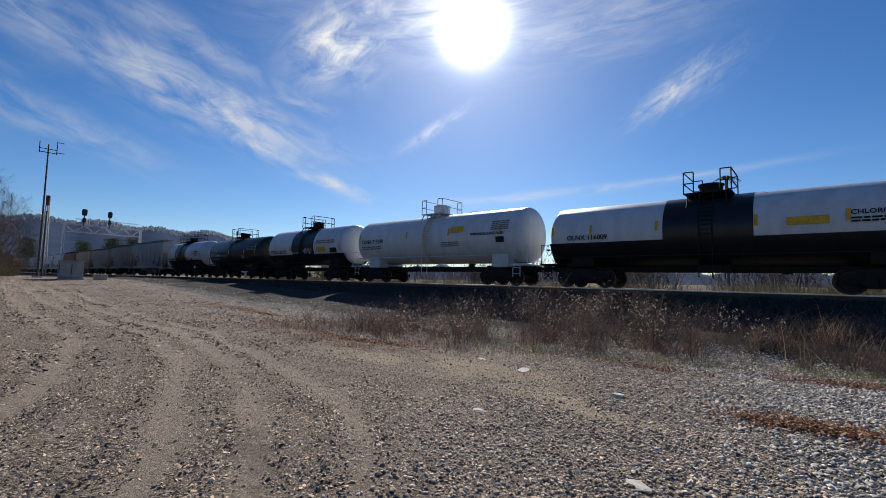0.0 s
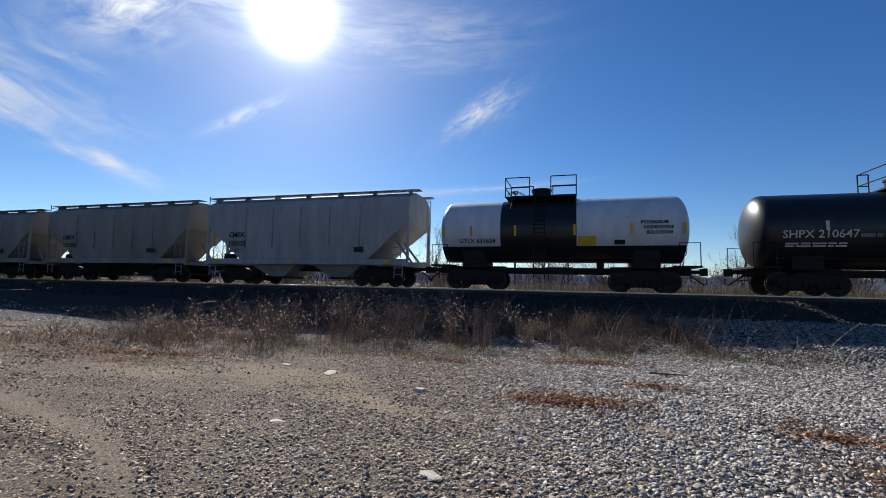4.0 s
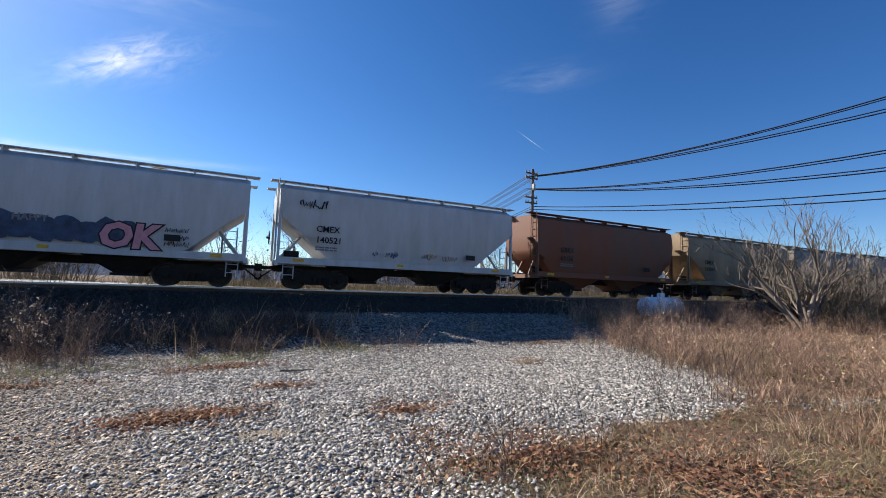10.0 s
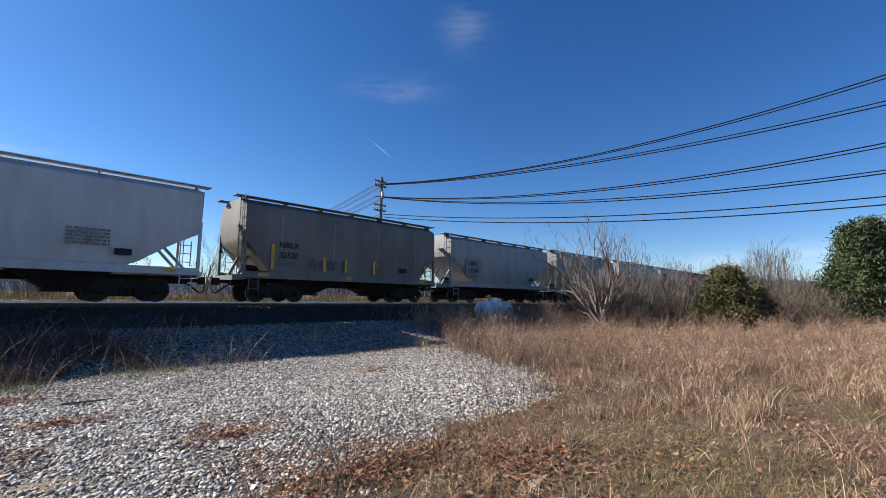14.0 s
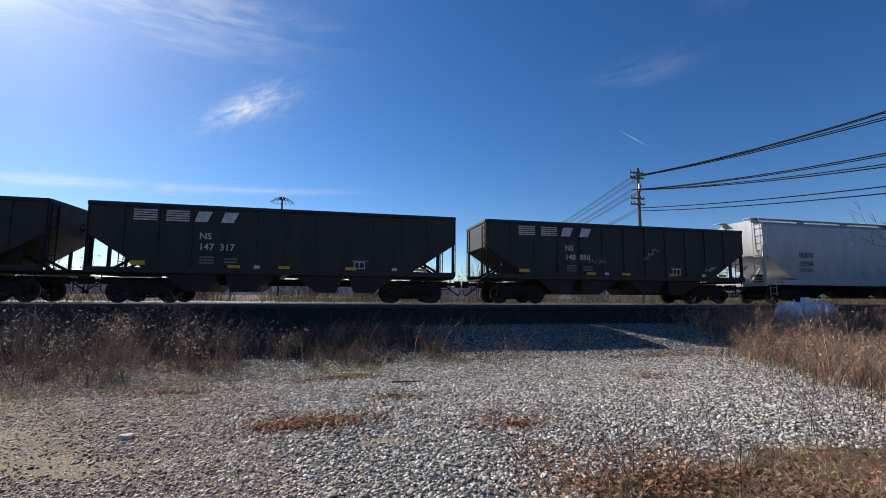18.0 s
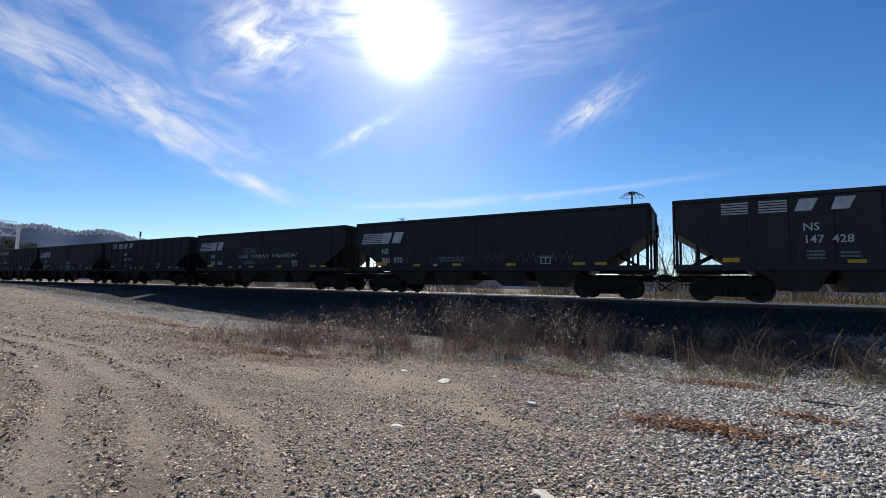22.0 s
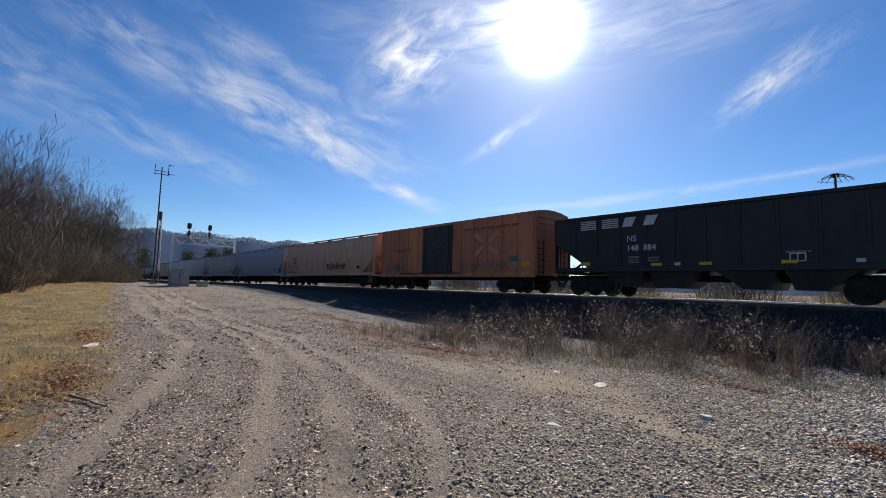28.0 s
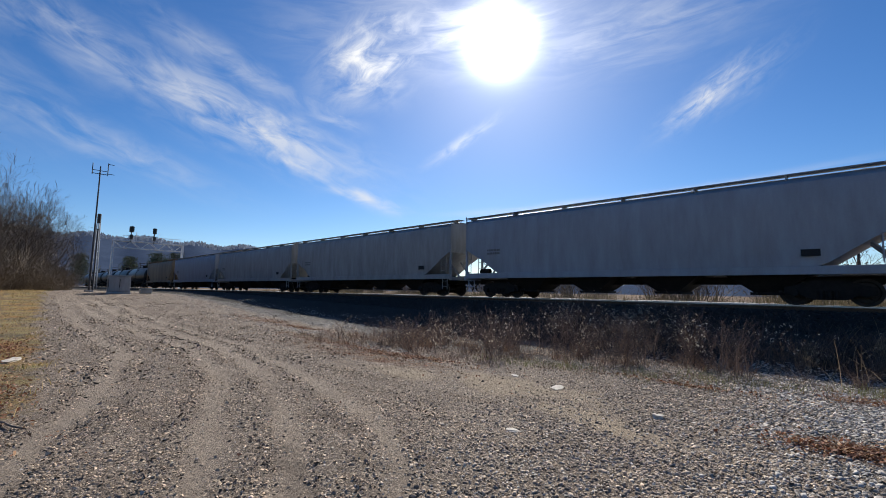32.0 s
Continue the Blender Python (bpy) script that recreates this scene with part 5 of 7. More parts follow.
# ---- track ----
def rail(y):
    prof = [(-0.07, 0), (0.07, 0), (0.07, 0.02), (0.012, 0.04), (0.012, 0.12), (0.036, 0.135), (0.036, 0.17), (-0.036, 0.17), (-0.036, 0.135), (-0.012, 0.12), (-0.012, 0.04), (-0.07, 0.02)]
    bm = prism(bmesh.new(), [(y + a, RAIL_TOP - 0.172 + b) for a, b in prof], -700, 500, "x")
    for f in bm.faces:
        if f.calc_center_median().z > RAIL_TOP - 0.045:
            f.material_index = 1
    ob = part("rail", bm, [rusty_steel, bright_steel])
    tagged(ob, "rusty steel rail with a polished head", "rail", "rails of the track", "structure")


rail(TRACK_Y - 0.7525)
rail(TRACK_Y + 0.7525)


def ties():
    """Weathered wooden crossties: the stretch before the yard piece by piece, the rest as one."""
    wood = material("weathered creosoted timber", (0.10, 0.08, 0.065), (0.055, 0.045, 0.04), rough=0.9, scale=4, fine=50, stretch=(6, 0.6, 1), bump=0.3)
    track = tagged(new("track_bed"), "wooden crossties and iron plates of the railway track", "track", kind="structure")
    tie = bevbox(-0.115, 0.115, -1.3, 1.3, -0.17, 0, 0.012)
    first = part("tie", tie, wood, track)
    pb = bmesh.new()
    for s in (-0.7525, 0.7525):
        box(pb, -0.09, 0.09, s - 0.17, s + 0.17, 0, 0.012)
    plates = part("tie_plate", pb, rusty_steel, track)
    rnd = random.Random(21)
    for i in range(220):
        x, z = -66 + 0.52 * i, RAIL_TOP - 0.184
        for src in (first, plates):
            ob = src if i == 0 else new(src.name.split(".")[0], src.data)
            ob.parent = track
            ob.matrix_basis = pose(x, TRACK_Y + (rnd.uniform(-0.05, 0.05) if src is first else 0), z, 0, 0, rnd.uniform(-1, 1) if src is first else 0)
    bm = bmesh.new()
    for a, b in ((-500, -66.4), (48.4, 300)):
        for k in range(int((b - a) / 0.52)):
            x = a + 0.52 * k
            box(bm, x - 0.115, x + 0.115, TRACK_Y - 1.3, TRACK_Y + 1.3, RAIL_TOP - 0.35, RAIL_TOP - 0.184)
    tagged(part("far_ties", bm, wood, track), kind="stuff")


ties()


# ---- stones, weeds and leaves ----
rng = np.random.default_rng(7)


def unit(v):
    return v / np.maximum(np.linalg.norm(v, axis=-1, keepdims=True), 1e-9)


def stones(name, xs, ys, size, mats, label, sink=0.3, flat=0.5, tilt=0.35, small=False):
    """Many broken stones as one mesh: flat knocked-about chips, each lying its own way."""
    n = len(xs)
    if small:
        corner = np.array([(-1, -1, -0.6), (1, -1, -0.6), (1, 1, -0.6), (-1, 1, -0.6), (0, 0, 1)], dtype=float) * 0.5
        faces = np.array([(0, 1, 4), (1, 2, 4), (2, 3, 4), (3, 0, 4)])
        v = corner[None] * (1 + rng.uniform(-0.5, 0.3, (n, 5, 3)))
        v[:, 4, :2] += rng.uniform(-0.4, 0.4, (n, 2))
    else:
        corner = np.array([(-1, -1, -1), (1, -1, -1), (1, 1, -1), (-1, 1, -1), (-0.75, -0.75, 1), (0.75, -0.75, 1), (0.75, 0.75, 1), (-0.75, 0.75, 1)], dtype=float) * 0.5
        faces = np.array([(4, 5, 6, 7), (0, 1, 5, 4), (1, 2, 6, 5), (2, 3, 7, 6), (3, 0, 4, 7)])
        v = corner[None] * (1 + rng.uniform(-0.55, 0.3, (n, 8, 3)))
    v *= (size[:, None] * rng.uniform(0.6, 1.35, (n, 3)) * np.array([1, 1, flat]))[:, None, :]
    q = unit(np.stack([np.ones(n), rng.normal(0, tilt * 0.5, n), rng.normal(0, tilt * 0.5, n), np.zeros(n)], -1))
    w, x, y, z = q.T
    rot = np.stack([np.stack([1 - 2 * (y * y + z * z), 2 * (x * y - z * w), 2 * (x * z + y * w)], -1), np.stack([2 * (x * y + z * w), 1 - 2 * (x * x + z * z), 2 * (y * z - x * w)], -1), np.stack([2 * (x * z - y * w), 2 * (y * z + x * w), 1 - 2 * (x * x + y * y)], -1)], -2)
    a = rng.uniform(0, 2 * np.pi, n)
    c, d = np.cos(a)[:, None], np.sin(a)[:, None]
    v = np.stack([v[:, :, 0] * c - v[:, :, 1] * d, v[:, :, 0] * d + v[:, :, 1] * c, v[:, :, 2]], -1)
    v = np.einsum("nij,nkj->nki", rot, v)
    v += np.stack([xs, ys, ground_z(xs, ys) + size * flat * sink], -1)[:, None, :]
    k = v.shape[1]
    f = faces[None] + (np.arange(n) * k)[:, None, None]
    ob = new(name, mesh_from(name, v.reshape(-1, 3), f.reshape(-1, faces.shape[1]), mats))
    tagged(ob, label, "gravel", kind="stuff")


def ribbons(points, width, side=None):
    """Flat strips along rows of points (n x k x 3); width n x k. Returns verts and quads."""
    n, k = points.shape[:2]
    if side is None:
        a = rng.uniform(0, 2 * np.pi, n)
        side = np.stack([np.cos(a), np.sin(a), np.zeros(n)], -1)
    off = side[:, None, :] * width[:, :, None] * 0.5
    v = np.stack([points - off, points + off], 2).reshape(-1, 3)
    base = (np.arange(n) * k * 2)[:, None] + (np.arange(k - 1) * 2)[None]
    f = np.stack([base, base + 1, base + 3, base + 2], -1).reshape(-1, 4)
    return v, f


def blades(xs, ys, height, width, lean=0.35, segs=3, z=None):
    """Bent blades of grass that stand on the ground."""
    n = len(xs)
    a = rng.uniform(0, 2 * np.pi, n)
    d = np.stack([np.cos(a), np.sin(a)], -1) * (rng.uniform(0.2, 1.0, n) * lean)[:, None]
    t = np.linspace(0, 1, segs + 1)
    z0 = ground_z(xs, ys) - 0.02 if z is None else z
    p = np.zeros((n, segs + 1, 3))
    p[:, :, 0] = xs[:, None] + d[:, :1] * (t ** 1.8)[None] * height[:, None]
    p[:, :, 1] = ys[:, None] + d[:, 1:] * (t ** 1.8)[None] * height[:, None]
    p[:, :, 2] = z0[:, None] + (t * (1 - 0.18 * t * np.linalg.norm(d, axis=1)[:, None])) * height[:, None]
    return ribbons(p, width[:, None] * (1 - 0.85 * t)[None])


def join(parts):
    vs, fs, k = [], [], 0
    for v, f in parts:
        vs.append(v), fs.append(f + k)
        k += len(v)
    return np.concatenate(vs), np.concatenate(fs)


def weeds(xs, ys, height, twigs=7, seed_heads=True, lean=0.3):
    """Tall dry weeds: a thin stem, side twigs that rise from it, and tufted heads. Returns stems and heads."""
    n = len(xs)
    a = rng.uniform(0, 2 * np.pi, n)
    d = np.stack([np.cos(a), np.sin(a)], -1) * rng.uniform(0.03, 1.0, n)[:, None] * lean
    t = np.linspace(0, 1, 5)
    z0 = ground_z(xs, ys) - 0.03
    stem = np.zeros((n, 5, 3))
    stem[:, :, 0] = xs[:, None] + d[:, :1] * (t ** 1.6) * height[:, None]
    stem[:, :, 1] = ys[:, None] + d[:, 1:] * (t ** 1.6) * height[:, None]
    stem[:, :, 2] = z0[:, None] + t * height[:, None]
    out = [ribbons(stem, (0.006 + 0.004 * height)[:, None] * (1 - 0.6 * t)[None])]
    heads = []
    for i in range(twigs):
        f = rng.uniform(0.25, 0.97, n)
        at = stem[np.arange(n), np.minimum((f * 4).astype(int), 3)] * (1 - (f * 4 % 1))[:, None] + stem[np.arange(n), np.minimum((f * 4).astype(int) + 1, 4)] * (f * 4 % 1)[:, None]
        b = rng.uniform(0, 2 * np.pi, n)
        ln = height * rng.uniform(0.1, 0.32, n) * (1.15 - 0.6 * f)
        tip = at + np.stack([np.cos(b) * ln * 0.75, np.sin(b) * ln * 0.75, ln * rng.uniform(0.3, 1.1, n)], -1)
        mid = (at + tip) / 2 + np.stack([np.zeros(n), np.zeros(n), -0.12 * ln], -1)
        out.append(ribbons(np.stack([at, mid, tip], 1), np.stack([np.full(n, 0.006), np.full(n, 0.005), np.full(n, 0.003)], 1)))
        if seed_heads and i < 4:
            for _ in range(2):
                s = rng.uniform(0.012, 0.035, n)
                o = tip + rng.normal(size=(n, 3)) * 0.02
                u = unit(rng.normal(size=(n, 3)))
                heads.append(ribbons(np.stack([o - u * s[:, None], o, o + u * s[:, None]], 1), np.stack([s * 0.3, s * 1.2, s * 0.2], 1), unit(rng.normal(size=(n, 3)))))
    return join(out), join(heads) if heads else None


def stuff(name, vf, mat, label, category):
    ob = new(name, mesh_from(name, vf[0], vf[1], mat))
    return tagged(ob, label, category, kind="stuff")


grey_stone = material("crushed grey stone", (0.53, 0.48, 0.42), (0.27, 0.24, 0.205), rough=0.85, scale=6, fine=90, island=0.62, spread=0.2)
road_stone = material("dusty road stone", (0.56, 0.425, 0.30), (0.20, 0.148, 0.105), rough=0.88, scale=5, fine=80, island=0.8, spread=0.2)
yard_stone = material("dusty grey-brown crushed stone", (0.52, 0.41, 0.305), (0.25, 0.195, 0.145), rough=0.87, scale=6, fine=90, island=0.65, spread=0.2)
clod = material("dark clods of earth", (0.12, 0.096, 0.078), (0.22, 0.175, 0.14), rough=0.95, scale=6, fine=60, island=0.5)
# bank stone is darkened in its colour to deepen the train's shade
bank_stone = material("bank stone toned down for shade", (0.27, 0.25, 0.225), (0.13, 0.12, 0.106), rough=0.9, scale=6, fine=90, island=0.7, spread=0.2)
far_grass = material("dull olive dry grass", (0.16, 0.125, 0.07), (0.085, 0.075, 0.04), rough=0.85, scale=0.8, island=0.5, thin=0.2)
# ballast is near black in colour to deepen the shade under the train
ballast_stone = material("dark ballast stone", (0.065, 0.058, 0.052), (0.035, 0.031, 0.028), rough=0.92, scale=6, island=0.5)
grey_straw = material("weathered grey straw", (0.54, 0.39, 0.26), (0.26, 0.165, 0.11), rough=0.85, scale=0.8, island=0.65, thin=0.1)
verge_straw = material("yellow dry grass", (0.60, 0.44, 0.19), (0.40, 0.27, 0.10), rough=0.85, scale=0.8, island=0.5, thin=0.25)
leaf_tan = material("fallen tan leaves", (0.42, 0.25, 0.13), (0.26, 0.14, 0.07), rough=0.75, scale=8, island=0.5, thin=0.2)
straw = material("dry straw-coloured grass", (0.54, 0.40, 0.25), (0.26, 0.17, 0.105), rough=0.85, scale=0.8, island=0.6, thin=0.12)
red_straw = material("reddish dry grass", (0.29, 0.175, 0.115), (0.12, 0.08, 0.06), rough=0.85, scale=0.8, island=0.6, thin=0.28)
field_red = material("reddish field weeds", (0.40, 0.25, 0.175), (0.19, 0.12, 0.09), rough=0.85, scale=0.8, island=0.65, thin=0.12)
stem_brown = material("brown weed stems", (0.165, 0.118, 0.098), (0.085, 0.06, 0.052), rough=0.85, scale=0.9, island=0.6, thin=0.25)
fluff = material("pale seed heads", (0.62, 0.54, 0.43), (0.40, 0.31, 0.22), rough=0.9, scale=2, island=0.4, thin=0.25)
green_blade = material("faded green grass", (0.16, 0.18, 0.06), (0.25, 0.22, 0.085), rough=0.8, scale=1.0, island=0.4, thin=0.25)
leaf_red = material("fallen red-brown leaves", (0.30, 0.12, 0.06), (0.16, 0.075, 0.045), rough=0.75, scale=8, island=0.55, thin=0.25)


def scatter(n, x0, x1, y0, y1):
    return rng.uniform(x0, x1, n), rng.uniform(y0, y1, n)


def keep(xs, ys, p):
    k = rng.uniform(0, 1, len(xs)) < p
    return xs[k], ys[k]


def near(xs, ys, r=8.0):
    """Fewer pieces farther from the middle of the yard."""
    return np.clip((r / np.maximum(np.hypot(xs, ys), 1)) ** 1.3, 0, 1)


def build_stones():
    # clean crushed stone, dense near by
    x, y = scatter(430000, -7, 16, -4, 16.2)
    clean = (1 - 0.995 * road_mask(x, y)) * (1 - np.clip(field_mask(x, y), 0, 1) ** 2.2) * (1 - 0.7 * leaf_mask(x, y)) * (1 - 0.9 * bare_mask(x, y)) * smooth01(12.6, 11.2, y)
    x, y = keep(x, y, clean * near(x, y, 8.0))
    dusty = smooth01(1.4, -2.2, x + 0.25 * (y - 5) + 0.6 * wave(x, y, 0.9, 26)) > rng.uniform(0, 1, len(x))
    stones("dusty_stone", x[dusty], y[dusty], 0.013 + 0.03 * rng.uniform(0, 1, dusty.sum()) ** 1.7, yard_stone, "dusty flat crushed stones at the edge of the road", 0.32, 0.42, 0.45)
    x, y = x[~dusty], y[~dusty]
    stones("crushed_stone", x, y, 0.019 + 0.033 * rng.uniform(0, 1, len(x)) ** 1.6, grey_stone, "loose crushed grey stones of the yard", 0.35, 0.36, 0.42)
    x, y = scatter(80000, -6, 10, -3, 10)
    clean = (1 - 0.9 * road_mask(x, y)) * (1 - np.clip(field_mask(x, y) * 1.05, 0, 1)) * (1 - 0.5 * leaf_mask(x, y)) * (1 - 0.7 * bare_mask(x, y))
    x, y = keep(x, y, clean * near(x, y, 5.0))
    stones("stone_chips", x, y, rng.uniform(0.01, 0.026, len(x)), grey_stone, "small chips between the crushed stones", 0.3, 0.7, 0.5, True)
    # fine gravel of the road, in bands beside the wheel ruts
    x, y = scatter(620000, -22, 3, -2.5, 9.5)
    band = np.clip(0.42 + 0.5 * wave(x * 0.35, y, 0.33, 21) + 0.5 * wave(x, y, 0.9, 22), 0.1, 1)
    p = (0.25 + 0.75 * road_mask(x, y)) * (1 - 0.9 * field_mask(x, y)) * (1 - 0.8 * np.clip(ruts(x, y), 0, 1)) * near(x, y, 5.8) * (1 - 0.8 * bare_mask(x, y)) * band
    x, y = keep(x, y, p)
    stones("road_gravel", x, y, 0.010 + 0.022 * rng.uniform(0, 1, len(x)) ** 2, road_stone, "small dusty stones on the dirt road", 0.3, 0.42, 0.45, True)
    # coarser stones on the road and the slope farther off
    x, y = scatter(90000, -48, -9, 0.5, 13.5)
    band = np.clip(0.45 + 0.9 * wave(x * 0.25, y, 0.5, 27) + 0.4 * wave(x, y, 1.2, 28), 0.06, 1)
    x, y = keep(x, y, (1 - field_mask(x, y)) * (1 - 0.6 * np.clip(ruts(x, y), 0, 1)) * band * np.clip((16 / np.hypot(x, y)) ** 1.2, 0, 1) * smooth01(13.4, 11.5, y))
    grey = smooth01(5.5, 7.5, y - 0.06 * np.clip(-x, 0, 60)) > rng.uniform(0, 1, len(x))
    dark = rng.uniform(0, 1, len(x)) < 0.4
    for k, mat, lab in ((grey, grey_stone, "loose grey stones on the slope beyond the road"), (~grey & ~dark, road_stone, "scattered stones along the far stretch of road"), (~grey & dark, clod, "scattered dark clods along the far stretch of road")):
        stones("far_gravel", x[k], y[k], 0.02 + 0.045 * rng.uniform(0, 1, k.sum()) ** 2, mat, lab, 0.3, 0.5, 0.5, True)
    x, y = scatter(150000, -24, 1, -2.5, 9)
    band = np.clip(-0.1 + 1.2 * wave(x * 0.3, y, 0.45, 24) + 0.4 * wave(x, y, 0.7, 25), 0, 1)
    x, y = keep(x, y, road_mask(x, y) * (0.12 + 0.2 * np.clip(ruts(x, y + 0.28), 0, 1) + 0.4 * band + 1.2 * damp(x, y)) * (1 - 0.6 * np.clip(ruts(x, y), 0, 1)) * near(x, y, 7.0) * (1 - field_mask(x, y)))
    stones("clods", x, y, 0.010 + 0.032 * rng.uniform(0, 1, len(x)) ** 4, clod, "dark clods of earth beside the wheel ruts", 0.25, 0.5, 0.6, True)
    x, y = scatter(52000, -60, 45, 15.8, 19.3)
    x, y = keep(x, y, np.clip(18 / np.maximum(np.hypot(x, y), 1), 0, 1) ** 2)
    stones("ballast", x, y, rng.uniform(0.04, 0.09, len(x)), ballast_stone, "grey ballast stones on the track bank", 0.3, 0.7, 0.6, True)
    # darker stone where the train's shade falls, in place of the yard's grey
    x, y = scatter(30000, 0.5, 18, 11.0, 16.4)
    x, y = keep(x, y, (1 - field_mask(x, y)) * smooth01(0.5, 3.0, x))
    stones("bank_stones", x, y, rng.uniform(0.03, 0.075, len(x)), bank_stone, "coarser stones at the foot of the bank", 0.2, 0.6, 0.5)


def field_gravel():
    """A thin line of pale gravel that shows through the field."""
    a = rng.uniform(0, 1, 420)
    x, y = 6.6 + 3.6 * a + rng.normal(0, 0.15, 420), 4.75 - 1.5 * a + rng.normal(0, 0.18, 420) + 0.2 * np.sin(a * 9)
    stones("field_gravel", x, y, rng.uniform(0.018, 0.05, 420), bank_stone, "thin line of pale gravel in the dry field", 0.3, 0.5, 0.5)


def clumps(n, x0, x1, y0, y1, chance, count, spread):
    """Points gathered in clumps: n tries at centres, kept by chance(x, y); returns x, y, distance from the centre, clump number."""
    cx, cy = scatter(n, x0, x1, y0, y1)
    cx, cy = keep(cx, cy, chance(cx, cy))
    num = rng.integers(count[0], count[1], len(cx))
    i = np.repeat(np.arange(len(cx)), num)
    r = rng.uniform(spread[0], spread[1], len(cx))[i]
    q = np.abs(rng.normal(0, 0.55, len(i)))
    a = rng.uniform(0, 2 * np.pi, len(i))
    return cx[i] + np.cos(a) * q * r, cy[i] + np.sin(a) * q * r * 0.8, q, i, np.stack([np.cos(a), np.sin(a)], -1)


def strip_front(x):
    return 7.1 + 0.30 * np.clip(x + 9, -6, 12) * 0.95


def strip_chance(x, y):
    p = smooth01(-0.1, 0.9, y - strip_front(x) - 0.5 * wave(x, y, 1.4, 2)) * smooth01(-15.5, -9, x) * smooth01(6.5, 3.0, x + 0.35 * (y - 11))
    return p * np.clip(0.45 + 0.75 * wave(x, y, 1.9, 5), 0.08, 1) * smooth01(15.6, 13.6, y) * (1 - 0.72 * smooth01(-2.2, 0.2, x) * smooth01(12.6, 11.4, y))


def build_weeds():
    # the strip of tall weeds before the bank: bushy clumps of uneven height
    x, y, q, i, out = clumps(2000, -16, 6.5, 6.0, 15.5, strip_chance, (5, 20), (0.22, 0.65))
    top = rng.uniform(0.35, 1.25, i.max() + 1)[i] * (0.6 + 0.55 * smooth01(-12, -7, x)) * (1 - 0.55 * smooth01(-3.2, -0.6, x))
    h = np.clip(top * (1.05 - 0.45 * q) * rng.uniform(0.7, 1.1, len(x)), 0.15, 1.6)
    st, hd = weeds(x, y, h, 8, True, 1.15)
    stuff("weeds", st, stem_brown, "tall dry brown weeds along the foot of the bank", "weeds")
    fluffy = rng.uniform(0, 1, i.max() + 1) < 0.24
    fluffy &= np.array([x[i == k].mean() < -0.5 and h[i == k].mean() > 0.5 for k in range(i.max() + 1)])
    # heads come twig by twig, two for each weed
    own = np.tile(np.repeat(np.arange(len(x)), 2), 8)
    pick = (fluffy[i][own] & (rng.uniform(0, 1, len(own)) < 0.8)) | (rng.uniform(0, 1, len(own)) < 0.008)
    stuff("seed_heads", (hd[0], hd[1][pick]), fluff, "pale fluffy seed heads on the dry weeds", "weeds")
    x, y, q, i, out = clumps(3400, -18, 7, 6.0, 15.5, strip_chance, (14, 50), (0.15, 0.6))
    hh = rng.uniform(0.08, 0.45, i.max() + 1)[i] * rng.uniform(0.5, 1.1, len(x)) * (1 - 0.45 * smooth01(-3.2, -0.6, x))
    # no pale tufts past x = -2.5, where darker straw stands in for shade
    tone = (rng.uniform(0, 1, i.max() + 1) < 0.22)[i] & (x < -2.5)
    for name, k, mat, label in (("weed_undergrowth", ~tone, red_straw, "matted reddish dry grass under the tall weeds"), ("pale_undergrowth", tone, straw, "pale dry grass among the tall weeds")):
        stuff(name, blades(x[k], y[k], hh[k], rng.uniform(0.005, 0.011, k.sum()), 1.35), mat, label, "grass")
    # low dark grass in the shade of the bank
    def shade_chance(x, y):
        return smooth01(-1.5, -0.3, x) * smooth01(3.6, 2.6, x + 0.25 * (y - 11)) * smooth01(10.6, 11.4, y + 0.3 * wave(x, y, 0.9, 61)) * np.clip(0.6 + 0.6 * wave(x, y, 1.1, 62), 0.1, 1)
    x, y, q, i, out = clumps(520, -1.5, 4, 10.4, 15.2, shade_chance, (20, 60), (0.15, 0.5))
    hh = rng.uniform(0.12, 0.55, i.max() + 1)[i] * rng.uniform(0.5, 1.1, len(x))
    stuff("shade_grass", blades(x, y, hh, rng.uniform(0.006, 0.012, len(x)), 1.3), stem_brown, "low dark dead grass at the foot of the bank", "grass")
    # arching dry stalks in the shade
    x, y = scatter(230, -1.5, 5.0, 9.5, 15.0)
    x, y = keep(x, y, 1 - field_mask(x, y))
    stuff("dry_stalks", blades(x, y, rng.uniform(0.4, 1.2, len(x)), rng.uniform(0.006, 0.012, len(x)), 1.1, 5), straw, "arching dry stalks at the foot of the bank", "grass")
    x, y = scatter(60000, -13, 3.5, 5.5, 12.5)
    d = y - strip_front(x) - 0.4 * wave(x, y, 1.0, 31)
    x, y = keep(x, y, np.exp(-((d - 0.3) / 0.55) ** 2) * smooth01(-8, -4, x) * np.clip(0.45 + 0.9 * wave(x, y, 0.8, 32), 0, 1))
    stuff("green_fringe", blades(x, y, rng.uniform(0.06, 0.24, len(x)), rng.uniform(0.004, 0.009, len(x)), 0.9), green_blade, "faded green grass at the edge of the weeds", "grass")
    x, y = scatter(60000, -17, 1, 5.0, 11)
    d = y - strip_front(x) - 0.5 * wave(x, y, 1.2, 33)
    x, y = keep(x, y, np.exp(-((d + 0.1) / 0.45) ** 2) * smooth01(-17, -9, x) * np.clip(0.35 + 0.9 * wave(x, y, 0.7, 34), 0, 1))
    stuff("rusty_fringe", blades(x, y, rng.uniform(0.04, 0.18, len(x)), rng.uniform(0.004, 0.009, len(x)), 1.1), field_red, "short rust-coloured weeds where the gravel ends", "grass")
